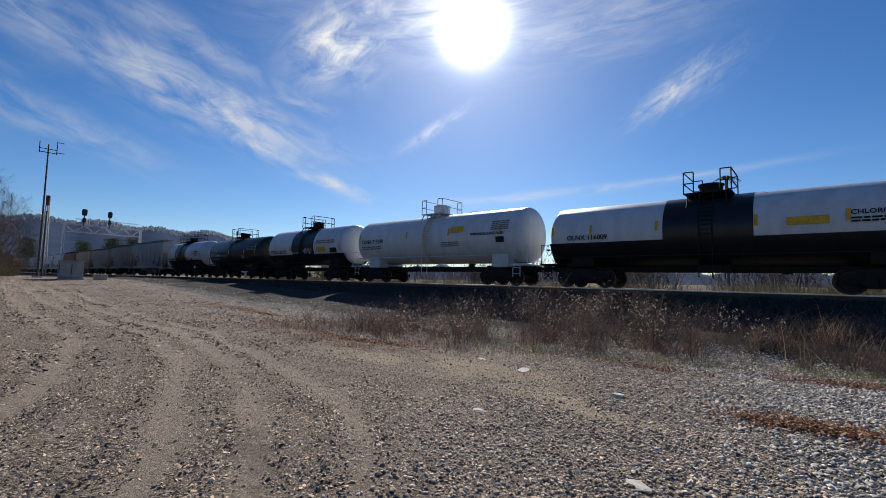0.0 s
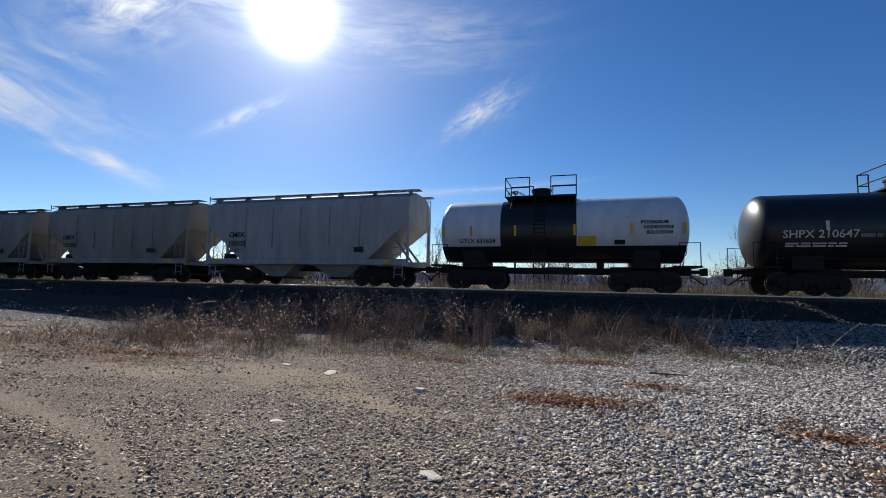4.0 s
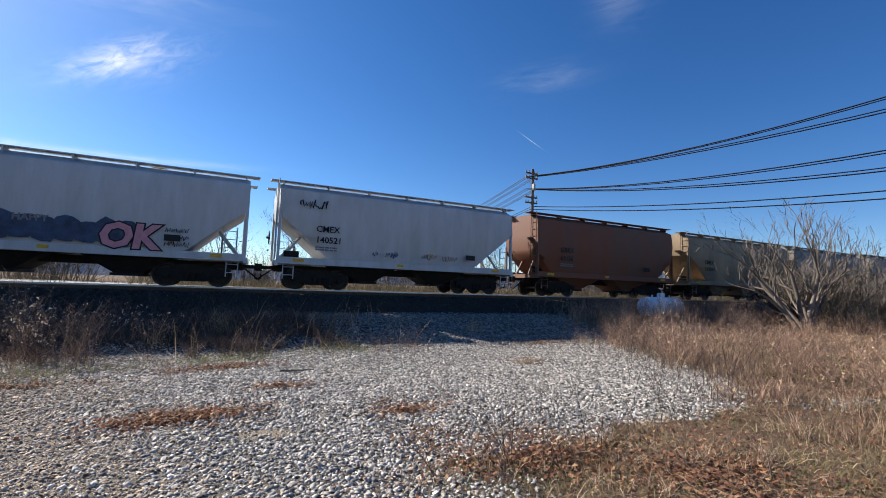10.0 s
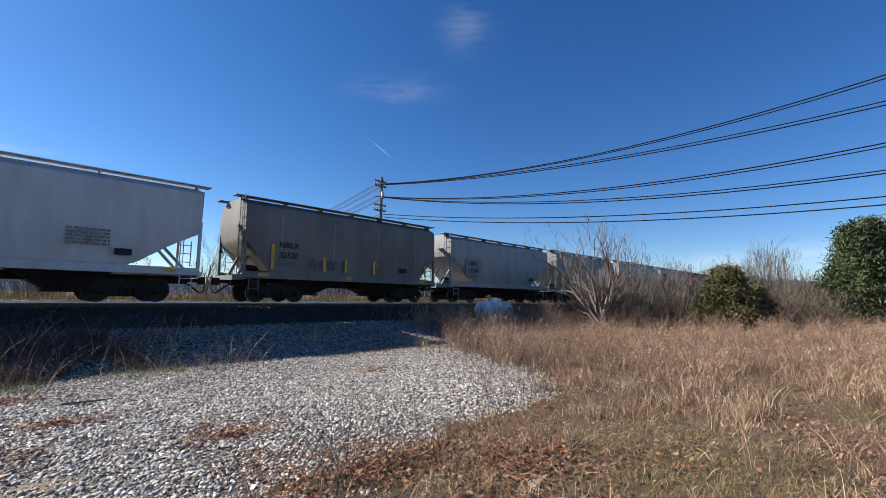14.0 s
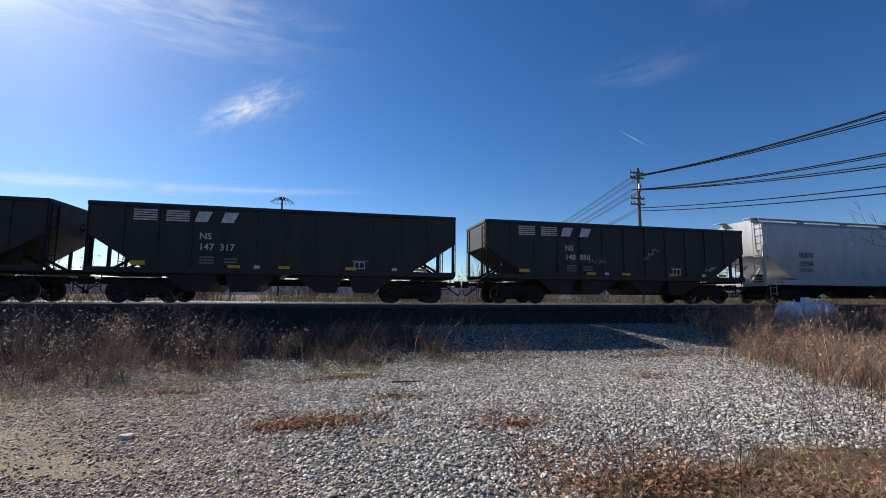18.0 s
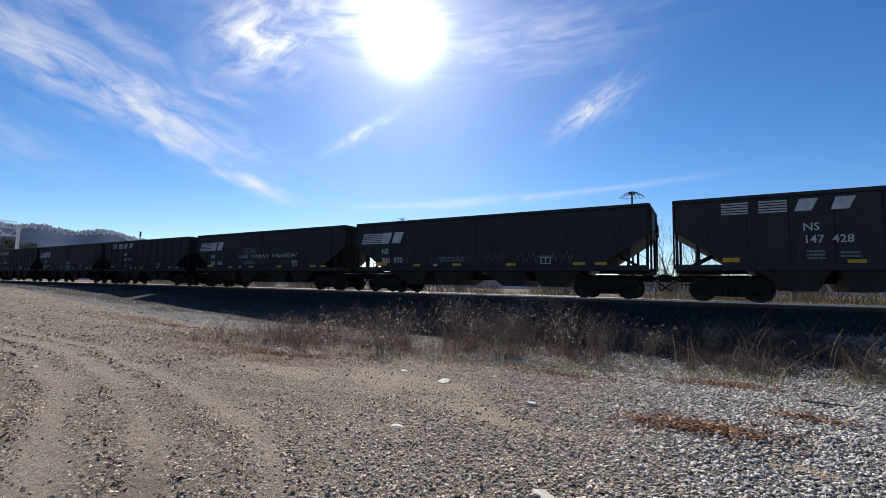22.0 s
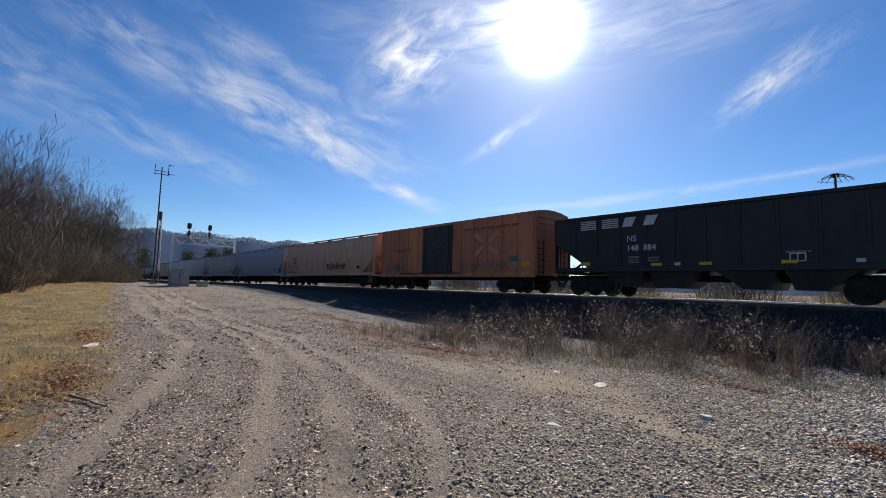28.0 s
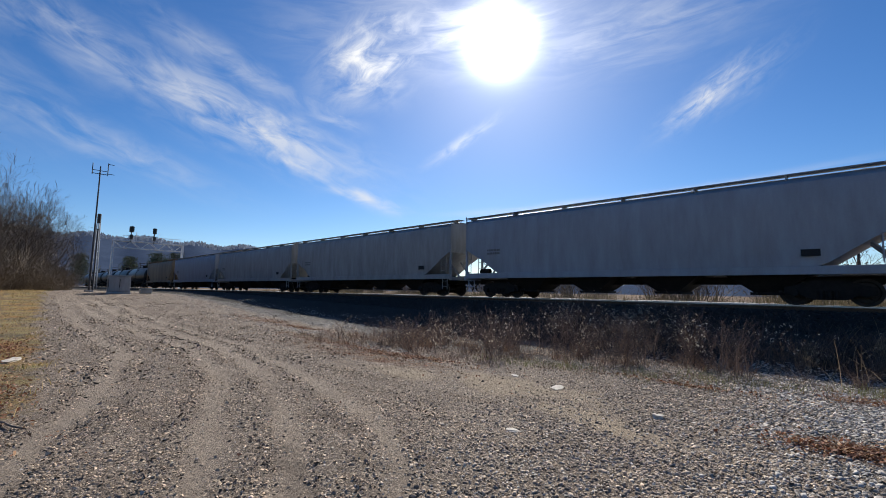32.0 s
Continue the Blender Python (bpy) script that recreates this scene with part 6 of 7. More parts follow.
    # the dry field: clumps of several kinds over thin grass
    def field_chance(x, y):
        return field_mask(x, y) * np.clip((10 / np.hypot(x, y)) ** 1.3, 0.05, 1) * np.clip(0.38 + 0.9 * wave(x, y, 1.3, 15) + 0.4 * wave(x, y, 0.5, 16), 0.04, 1)
    x, y, q, i, out = clumps(13000, 1.5, 40, -8, 16, field_chance, (12, 44), (0.12, 0.45))
    r = np.hypot(x, y)
    hh = rng.uniform(0.06, 0.42, i.max() + 1)[i] * rng.uniform(0.5, 1.1, len(x)) * (0.6 + 0.6 * smooth01(4, 10, r))
    kind = rng.choice(3, i.max() + 1, p=(0.4, 0.33, 0.27))[i]
    for k, (name, mat, label) in enumerate((("field_grass", straw, "dry straw-coloured grass clumps of the field"), ("rusty_grass", field_red, "rust-coloured dry grass clumps of the field"), ("grey_grass", grey_straw, "weathered grey dry grass of the field"))):
        j = kind == k
        stuff(name, blades(x[j], y[j], hh[j], rng.uniform(0.004, 0.009, j.sum()) * (1 + r[j] * 0.05), 1.1), mat, label, "grass")
    x, y = scatter(230000, 1.5, 30, -6, 15)
    x, y = keep(x, y, field_mask(x, y) * np.clip((5.5 / np.hypot(x, y)) ** 1.8, 0.02, 1))
    stuff("field_stubble", blades(x, y, rng.uniform(0.03, 0.13, len(x)), rng.uniform(0.003, 0.007, len(x)), 1.3, 2), grey_straw, "short broken dry stalks on the field", "grass")
    def tall_chance(x, y):
        return field_mask(x, y) * np.clip(0.3 + 0.95 * wave(x, y, 2.3, 11), 0.04, 1) * (0.16 + 0.84 * smooth01(5.0, 9.5, np.hypot(x, y - 1))) * np.clip((12 / np.hypot(x, y)) ** 1.4, 0.03, 1)
    x, y, q, i, out = clumps(4200, 2.0, 60, -8, 16.5, tall_chance, (6, 26), (0.15, 0.6))
    h = rng.uniform(0.3, 0.95, i.max() + 1)[i] * rng.uniform(0.6, 1.1, len(x))
    st, hd = weeds(x, y, h, 9, True, 1.3)
    stuff("field_weeds", st, field_red, "thin reddish-brown weeds standing in the field", "weeds")
    stuff("field_seed_heads", (hd[0], hd[1][rng.uniform(0, 1, len(hd[1])) < 0.3]), straw, "small dry seed heads of the field weeds", "weeds")
    # taller weeds farther out, up to the foot of the bank
    def far_chance(x, y):
        return field_mask(x, y) * smooth01(9.5, 13.5, np.hypot(x, y - 2)) * np.clip(0.35 + 0.95 * wave(x, y, 1.9, 17), 0.05, 1) * np.clip((17 / np.hypot(x, y)) ** 1.5, 0.06, 1)
    x, y, q, i, out = clumps(2400, 8, 62, -10, 16.4, far_chance, (8, 26), (0.2, 0.8))
    h = rng.uniform(0.5, 1.25, i.max() + 1)[i] * rng.uniform(0.65, 1.1, len(x))
    st, hd = weeds(x, y, h, 9, True, 1.2)
    stuff("tall_field_weeds", st, field_red, "tall reddish-brown weeds massed before the bank", "weeds")
    stuff("tall_seed_heads", (hd[0], hd[1][rng.uniform(0, 1, len(hd[1])) < 0.35]), straw, "dry tufted heads of the tall field weeds", "weeds")
    stuff("tall_weed_grass", blades(x + rng.normal(0, 0.15, len(x)), y + rng.normal(0, 0.15, len(x)), h * 0.55, rng.uniform(0.008, 0.016, len(x)), 1.2), straw, "dry grass between the tall weeds", "grass")
    # thin dark stalks along the edge of the gravel
    yy = rng.uniform(3.2, 11, 520)
    xx = np.interp(yy, (3.8, 4.1, 4.5, 5.4, 6.9, 10.2), (2.4, 5.0, 7.2, 8.5, 9.3, 10.9)) + rng.normal(0.2, 0.95, 520)
    st, hd = weeds(xx, yy, rng.uniform(0.2, 0.85, 520), 7, True, 1.0)
    stuff("edge_stalks", st, stem_brown, "thin dark stalks along the edge of the gravel", "weeds")
    # weeds that half hide the white tank
    x, y = scatter(900, 14, 27, 12.6, 15.2)
    st, hd = weeds(x, y, rng.uniform(0.6, 1.25, len(x)), 8, True, 0.5)
    stuff("bank_weeds", st, field_red, "tall reddish weeds before the white tank", "weeds")
    x, y = scatter(200000, 1.6, 16, -4, 10)
    x, y = keep(x, y, field_mask(x, y) * np.clip(0.4 + 1.2 * wave(x, y, 1.1, 13) + 0.9 * np.exp(-((x - 4.0) / 1.6) ** 2 - ((y - 3.6) / 0.9) ** 2), 0, 1) * np.clip((5.5 / np.hypot(x, y)) ** 1.5, 0, 1))
    stuff("field_green", blades(x, y, rng.uniform(0.04, 0.12, len(x)), rng.uniform(0.004, 0.009, len(x)), 1.1, 2), green_blade, "sparse faded green grass in the field", "grass")
    # the verge on the far side of the road
    x, y = scatter(150000, -60, -4.5, -9, 4.5)
    x, y = keep(x, y, field_mask(x, y) * np.clip((11 / np.hypot(x, y)) ** 1.3, 0.04, 1) * np.clip(0.35 + 0.9 * wave(x, y, 0.8, 41), 0.04, 1))
    r = np.hypot(x, y)
    g = wave(x, y, 1.6, 42) + rng.normal(0, 0.3, len(x)) > -0.45
    for name, k, mat, label in (("verge_grass", g, verge_straw, "short dry yellow grass of the road verge"), ("verge_green", ~g, green_blade, "faded green grass of the road verge")):
        stuff(name, blades(x[k], y[k], rng.uniform(0.03, 0.17, k.sum()), rng.uniform(0.005, 0.012, k.sum()) * (1 + r[k] * 0.07), 1.3), mat, label, "grass")
    # dry grass behind the track
    x, y = scatter(90000, -70, 70, 23.4, 37)
    x, y = keep(x, y, np.clip(0.15 + 0.5 * smooth01(-8, 4, x) + 0.6 * wave(x, y, 3.5, 71), 0.03, 1) * (0.35 + 0.65 * smooth01(27, 33, y)))
    stuff("far_bank_grass", blades(x, y, rng.uniform(0.15, 0.8, len(x)), rng.uniform(0.015, 0.03, len(x)), 0.7, 2), far_grass, "tall dry grass beyond the track", "grass")
    # lone tufts
    for tx, ty, n, hgt in ((0.1, 13.0, 160, 0.75), (6.4, 8.4, 130, 0.22), (7.9, 1.6, 420, 0.26), (7.4, 12.6, 60, 0.6), (-1.2, 12.2, 110, 0.7), (2.0, 14.2, 90, 0.5), (10.4, 10.9, 80, 0.5)):
        a, q = rng.uniform(0, 6.28, n), np.abs(rng.normal(0, 0.16, n))
        x, y = tx + np.cos(a) * q * 1.6, ty + np.sin(a) * q
        stuff("grass_tuft", blades(x, y, rng.uniform(0.5, 1.0, n) * hgt, rng.uniform(0.005, 0.011, n), 0.75), straw, "lone tuft of pale dry grass", "grass")


def build_litter():
    """Broken straw that lies flat between the weeds of the field."""
    x, y = scatter(150000, 1.5, 22, -5, 14)
    x, y = keep(x, y, field_mask(x, y) * np.clip((6.0 / np.hypot(x, y)) ** 1.5, 0.02, 1) * np.clip(0.5 + 0.8 * wave(x, y, 0.7, 53), 0.1, 1))
    n = len(x)
    a, ln = rng.uniform(0, 6.283, n), rng.uniform(0.04, 0.2, n)
    u = np.stack([np.cos(a), np.sin(a), rng.uniform(-0.15, 0.45, n)], -1) * ln[:, None] * 0.5
    o = np.stack([x, y, ground_z(x, y) + 0.012 + rng.uniform(0, 0.05, n)], -1)
    bow = np.stack([np.zeros(n), np.zeros(n), 0.12 * ln], -1)
    v, f = ribbons(np.stack([o - u, o + bow, o + u], 1), np.repeat(rng.uniform(0.003, 0.008, n)[:, None], 3, 1))
    tone = np.repeat(rng.integers(0, 3, n), 2)
    for k, (mat, lab) in enumerate(((straw, "pale broken straw lying on the field"), (grey_straw, "weathered straw lying on the field"), (stem_brown, "dark broken stalks lying on the field"))):
        stuff("straw_litter", (v, f[tone == k]), mat, lab, "straw")


def build_leaves():
    x, y = scatter(170000, -26, 16, -6, 14)
    drift = np.clip(-0.15 + 1.3 * wave(x, y, 0.8, 51), 0, 1) * field_mask(x, y) * (x > 0) * smooth01(9, 4, np.hypot(x - 3, y - 2))
    p = np.clip(leaf_mask(x, y) * 0.9 + 0.5 * field_mask(x, y) * (x > 0) * smooth01(15, 6, np.hypot(x, y)) * np.clip(0.55 + 0.9 * wave(x, y, 0.6, 52), 0.05, 1) + 0.9 * drift + 0.002, 0, 1) * np.clip((9 / np.hypot(x, y)) ** 1.2, 0.05, 1)
    x, y = keep(x, y, p * 0.95)
    for cx, cy, rx, ry, m in ((-0.25, 6.2, 1.0, 0.32, 1900), (3.0, 3.7, 1.4, 0.5, 1500), (0.2, 9.3, 1.3, 0.4, 500), (-8.6, 6.95, 3.0, 0.4, 2200), (2.4, 5.6, 0.7, 0.3, 400), (4.2, 2.8, 1.3, 0.8, 1900), (1.0, 7.4, 0.9, 0.3, 300), (9.0, 11.2, 1.4, 0.5, 400), (-2.6, 8.5, 2.4, 0.3, 500), (-9.0, -0.1, 2.6, 0.6, 1500), (-7.4, -0.9, 1.6, 0.5, 900), (-15, 0.3, 3.0, 0.6, 900), (-16, 8.4, 3.0, 0.4, 700)):
        a, q = rng.uniform(0, 6.283, m), np.abs(rng.normal(0, 0.5, m))
        x, y = np.append(x, cx + rx * q * np.cos(a)), np.append(y, cy + ry * q * np.sin(a))
    n = len(x)
    s = rng.uniform(0.011, 0.030, n) * (1 + 0.15 * field_mask(x, y))
    u = unit(rng.normal(size=(n, 3)) * np.array([1, 1, 0.35]))
    o = np.stack([x, y, ground_z(x, y) + 0.022 + rng.uniform(0, 0.025, n)], -1)
    bend = np.stack([np.zeros(n), np.zeros(n), rng.uniform(-0.6, 0.6, n) * s], -1)
    v, f = ribbons(np.stack([o - u * s[:, None], o + bend, o + u * s[:, None]], 1), np.stack([s * 0.3, s * 1.3, s * 0.25], 1), unit(np.cross(u, rng.normal(size=(n, 3)) * 0.4 + np.array([0, 0, 1]))))
    red = np.repeat(rng.uniform(0, 1, n) < 0.6, 2)
    stuff("fallen_leaves", (v, f[red]), leaf_red, "fallen red-brown leaves lying in drifts", "leaves")
    stuff("tan_leaves", (v, f[~red]), leaf_tan, "fallen tan leaves lying in drifts", "leaves")


build_stones()
field_gravel()
build_weeds()
build_litter()
build_leaves()


# ---- trees and brush ----
bark_grey = material("grey-brown bark", (0.19, 0.158, 0.135), (0.10, 0.082, 0.07), rough=0.9, scale=5, fine=40, bump=0.3, island=0.3)
bark_pale = material("pale dry bark", (0.20, 0.16, 0.13), (0.11, 0.088, 0.07), rough=0.9, scale=5, fine=40, island=0.3)
brush_brown = material("brown winter brush", (0.20, 0.158, 0.115), (0.12, 0.095, 0.07), rough=0.9, scale=2, island=0.45)
needle = material("dark green needles", (0.045, 0.075, 0.03), (0.085, 0.09, 0.035), rough=0.8, scale=2, island=0.5)
needle_yellow = material("yellow-green cedar needles", (0.115, 0.102, 0.036), (0.065, 0.06, 0.024), rough=0.8, scale=2, island=0.45)


def segs_mesh(segs):
    """Tapered tubes for a list of (p0, p1, r0, r1): six sides for limbs, three for branches, blades for the finest twigs."""
    parts = []
    for k, lo, hi in ((6, 0.03, 9), (3, 0.016, 0.03), (2, 0.0, 0.016)):
        s = [q for q in segs if lo <= q[2] < hi]
        if not s:
            continue
        p0, p1 = np.array([q[0] for q in s]), np.array([q[1] for q in s])
        r0, r1 = np.array([q[2] for q in s]), np.array([q[3] for q in s])
        if k == 2:
            r0, r1 = r0 * 1.3, r1 * 1.3
        d = unit(p1 - p0)
        u = unit(np.cross(d, np.where(np.abs(d[:, 2:]) < 0.9, np.array([[0, 0, 1.0]]), np.array([[1.0, 0, 0]]))))
        w = np.cross(d, u)
        a = np.arange(k) * 2 * np.pi / k
        ring = u[:, None] * np.cos(a)[None, :, None] + w[:, None] * np.sin(a)[None, :, None]
        v = np.concatenate([p0[:, None] + ring * r0[:, None, None], p1[:, None] + ring * r1[:, None, None]], 1).reshape(-1, 3)
        j = np.arange(k)
        f = np.stack([j, (j + 1) % k, (j + 1) % k + k, j + k], -1)
        f = f[:1] if k == 2 else f
        f = (f[None] + (np.arange(len(s)) * 2 * k)[:, None, None]).reshape(-1, 4)
        parts.append((v, f))
    return join(parts)


def grow(rnd, p, d, length, r, depth, segs, twist=0.35, up=0.12, kids=3, spread=0.75, shrink=0.68):
    """A limb that wanders, thins and forks."""
    n = 3
    for i in range(n):
        d = (d + Vector((rnd.gauss(0, twist), rnd.gauss(0, twist), rnd.gauss(0, twist) + up)) * 0.45).normalized()
        q = p + d * (length / n)
        r2 = max(r * (1 - 0.16), 0.0065)
        segs.append((tuple(p), tuple(q), r, r2))
        p, r = q, r2
        if depth > 0 and i >= 1 or (depth > 1):
            for _ in range(1 if i < n - 1 else kids - 1):
                a = rnd.uniform(0, 6.283)
                side = d.orthogonal().normalized()
                side.rotate(Matrix.Rotation(a, 3, d))
                nd2 = (d + side * rnd.uniform(0.5, 1.1) * spread).normalized()
                grow(rnd, p.copy(), nd2, length * shrink * rnd.uniform(0.75, 1.1), r * rnd.uniform(0.5, 0.7), depth - 1, segs, twist, up, kids, spread, shrink)
    return segs


def bare_tree(seed, height, label, bark, stems=1, depth=4, spread=0.75, r=None, lean=0.15, kids=3, twist=0.35, up=0.12, shrink=0.68):
    rnd = random.Random(seed)
    tree = new("tree")
    tagged(tree, label, "tree")
    segs = []
    for k in range(stems):
        d = Vector((rnd.gauss(0, lean) , rnd.gauss(0, lean), 1)).normalized()
        base = Vector((rnd.gauss(0, 0.12) * (stems > 1), rnd.gauss(0, 0.12) * (stems > 1), -0.1))
        grow(rnd, base, d, height * 0.42, (r or height * 0.016) / (1 if stems == 1 else 1.5), depth, segs, twist, up, kids, spread, shrink)
    k = height / max(s[1][2] for s in segs)
    segs = [(tuple(c * k for c in a), tuple(c * k for c in b), r0, r1) for a, b, r0, r1 in segs]
    big = [s for s in segs if s[2] >= height * 0.005]
    small = [s for s in segs if s[2] < height * 0.005]
    part("trunk", mesh_from("trunk", *segs_mesh(big), bark), None, tree)
    part("crown", mesh_from("crown", *segs_mesh(small), bark), None, tree, "leafless crown of fine twigs")
    return tree


def brush(seed, height, width, label, mat, stems=70, leaves=0, leaf_mat=None, name="bush", leaf=1.0):
    rnd = random.Random(seed)
    bush = new(name)
    tagged(bush, label, "bush")
    segs = []
    for k in range(stems):
        a, q = rnd.uniform(0, 6.283), width * 0.5 * math.sqrt(rnd.random())
        p = Vector((math.cos(a) * q, math.sin(a) * q, -0.05))
        d = Vector((math.cos(a) * q / width * 0.9 + rnd.gauss(0, 0.25), math.sin(a) * q / width * 0.9 + rnd.gauss(0, 0.25), 1)).normalized()
        grow(rnd, p, d, height * rnd.uniform(0.35, 0.75), height * 0.006, 2 if k % 3 == 0 else 1, segs, twist=0.45, up=0.1, kids=4, spread=0.8)
    k = height / max(s[1][2] for s in segs)
    segs = [(tuple(c * k for c in a), tuple(c * k for c in b), r0, r1) for a, b, r0, r1 in segs]
    part("branch_mass", mesh_from("branch_mass", *segs_mesh(segs), mat), None, bush)
    if leaves:
        ends = np.array([s[1] for s in segs])
        o = ends[rng.integers(0, len(ends), leaves)] + rng.normal(size=(leaves, 3)) * 0.07 * height
        o[:, 2] = np.maximum(o[:, 2], 0.02)
        u = unit(rng.normal(size=(leaves, 3)))
        s = rng.uniform(0.012, 0.03, leaves) * height * leaf
        v, f = ribbons(np.stack([o - u * s[:, None], o, o + u * s[:, None]], 1), np.stack([s * 0.2, s * 1.0, s * 0.2], 1), unit(rng.normal(size=(leaves, 3))))
        part("foliage", mesh_from("foliage", v, f, leaf_mat or mat), None, bush)
    return bush


def evergreen(seed, height, width, label, mat, clumps=240, per=26, cone=0.8):
    """A conifer: a trunk, short limbs and many clumps of needles with gaps between them."""
    rnd = random.Random(seed)
    g = np.random.default_rng(seed)
    tree = new("evergreen_tree")
    tagged(tree, label, "tree")
    segs = [((0, 0, -0.1), (0, 0, height * 0.9), height * 0.018, height * 0.004)]
    c = []
    for k in range(clumps):
        f = rnd.random() ** 0.8
        rad = width * 0.5 * (1 - f * cone) * rnd.uniform(0.35, 1.1)
        a = rnd.uniform(0, 6.283)
        tip = (math.cos(a) * rad, math.sin(a) * rad, height * (0.06 + 0.92 * f))
        segs.append(((0, 0, max(0.05, tip[2] - rad * 0.4)), tip, height * 0.004, height * 0.0015))
        c.append(tip)
    part("trunk", mesh_from("trunk", *segs_mesh(segs), bark_grey), None, tree)
    o = np.repeat(np.array(c), per, 0) + g.normal(size=(clumps * per, 3)) * np.array([1, 1, 0.7]) * width * 0.055
    u = unit(g.normal(size=(len(o), 3)) + np.array([0, 0, 0.3]))
    s = g.uniform(0.5, 1.0, len(o)) * width * 0.035
    v, f = ribbons(np.stack([o - u * s[:, None], o, o + u * s[:, None]], 1), np.stack([s * 0.15, s * 0.55, s * 0.1], 1), unit(g.normal(size=(len(o), 3))))
    part("crown", mesh_from("crown", v, f, mat), None, tree)
    return tree


def put(ob, x, y, rz=0.0, sink=0.0):
    ob.matrix_basis = pose(x, y, float(ground_z(np.array([x]), np.array([y]))[0]) - sink, 0, 0, rz)
    return ob


def again(ob, x, y, rz, k=1.0, sink=0.0):
    c = copy_thing(ob, pose(0, 0, 0))
    c.matrix_basis = pose(x, y, float(ground_z(np.array([x]), np.array([y]))[0]) - sink, 0, 0, rz) @ Matrix.Scale(k, 4)
    return c


def build_trees():
    rnd = random.Random(21)
    # the thicket beside the road
    kinds = [bare_tree(s, 11.8, "tall bare deciduous tree in a roadside thicket", bark_grey, stems=2 + s % 2, depth=5, spread=0.72, lean=0.2, r=0.26, twist=0.24, up=0.05, shrink=0.68) for s in (1, 2, 3)]
    for k in kinds:
        tagged(k, group="trees of the thicket")
    under = brush(4, 4.0, 4.4, "dense brown brush under bare trees", brush_brown, 150, 6000, brush_brown, leaf=0.4)
    tagged(under, group="brush of the thicket")
    spots = []
    for i in range(48):
        x = -38 - 55 * (i + rnd.random()) / 48
        edge = -2.6 + 0.19 * (-x - 40)
        spots.append((x, edge - 0.6 - abs(rnd.gauss(0, 3.2)) - (1.5 if i % 2 else 0), rnd.uniform(0.72, 1.08)))
    for i, (x, y, k) in enumerate(spots):
        src = kinds[i % 3]
        if i < 3:
            put(src, x, y, rnd.uniform(0, 360))
        else:
            again(src, x, y, rnd.uniform(0, 360), k)
    for i in range(56):
        x = -32 - 62 * (i + rnd.random()) / 56
        edge = -2.3 + 0.19 * (-x - 40)
        y = edge - rnd.uniform(0, 2.6) - (2.5 if i % 3 == 0 else 0)
        if i == 0:
            put(under, x, y, 30)
        else:
            again(under, x, y, rnd.uniform(0, 360), rnd.uniform(0.7, 1.2))
    cedar = evergreen(6, 2.3, 2.2, "small dark evergreen at the end of the thicket", needle, 130, 22, 0.6)
    put(cedar, -72, 4.2)
    # the lone bare tree in the field, the row behind it, and evergreens
    lone = bare_tree(15, 6.7, "spreading bare tree with pale branches in the dry field", bark_pale, stems=7, depth=4, spread=0.8, lean=0.6, r=0.2, kids=3, twist=0.24, up=0.03, shrink=0.67)
    put(lone, 24.4, 11.2)
    row = bare_tree(18, 4.9, "bare scrubby tree in a row beside the track", bark_grey, stems=8, depth=4, spread=0.8, lean=0.42, r=0.12, twist=0.24, up=0.06, shrink=0.68)
    tagged(row, group="scrub trees beside the track")
    put(row, 30.0, 10.6)
    for i, (x, y, k) in enumerate(((33, 9.6, 0.9), (36, 10.6, 1.05), (39, 8.6, 0.95), (43, 9.8, 1.1), (47, 7.6, 1.0), (53, 8.2, 1.15), (60, 7.0, 1.2), (68, 7.5, 1.3), (30, 12.6, 0.8), (27.5, 13.2, 0.6), (78, 6, 1.3), (90, 6, 1.4))):
        again(row, x, y, 67 * i, k)
    scrub = brush(25, 3.0, 3.8, "tangled brown scrub in the field", brush_brown, 120, 1800, brush_brown, leaf=0.5)
    tagged(scrub, group="scrub of the field")
    put(scrub, 27.0, 12.4)
    for i, (x, y, k) in enumerate(((30.5, 9.4, 0.8), (34, 8.3, 0.9), (38, 7.4, 1.0), (43, 6.2, 1.0), (48, 5.0, 1.1), (54, 3.5, 1.2), (60, 1.5, 1.3), (66, -1, 1.3), (50, 1.2, 0.9), (72, 4, 1.5), (80, 0, 1.6), (26, 10.2, 0.6), (29, 13.4, 1.0), (33, 13.6, 1.1), (38, 13.2, 1.2), (44, 12.4, 1.3), (92, -4, 1.8), (95, 8, 1.8), (35.5, 4.9, 0.7), (38, 3.9, 0.85), (41, 4.8, 0.9), (44, 3.4, 0.95), (47, 3.6, 1.0), (36, 2.6, 0.7), (51, 4.6, 1.2))):
        again(scrub, x, y, 51 * i, k)
    ce = evergreen(31, 3.3, 4.4, "broad yellow-green cedar in the dry field", needle_yellow, 260, 46, 0.8)
    put(ce, 29.6, 6.1)
    again(ce, 32.4, 5.3, 80, 0.72)
    pine = evergreen(41, 7.4, 6.0, "dark green pine beyond the field", needle, 560, 34, 0.85)
    tagged(pine, group="pines beyond the field")
    put(pine, 46.3, 1.0)
    again(pine, 49, 0.2, 130, 1.1)
    again(pine, 40.5, -3.2, 60, 0.72)
    far_bare = bare_tree(44, 6.6, "small bare tree on the far side of the field", bark_pale, stems=3, depth=4, spread=0.7, lean=0.3, kids=4, twist=0.2, up=0.06, shrink=0.72)
    put(far_bare, 44.6, 5.7)
    over = bare_tree(47, 9.0, "bare tree whose twigs hang into view", bark_grey, stems=1, depth=4, spread=0.9)
    put(over, 30.5, -4.2)
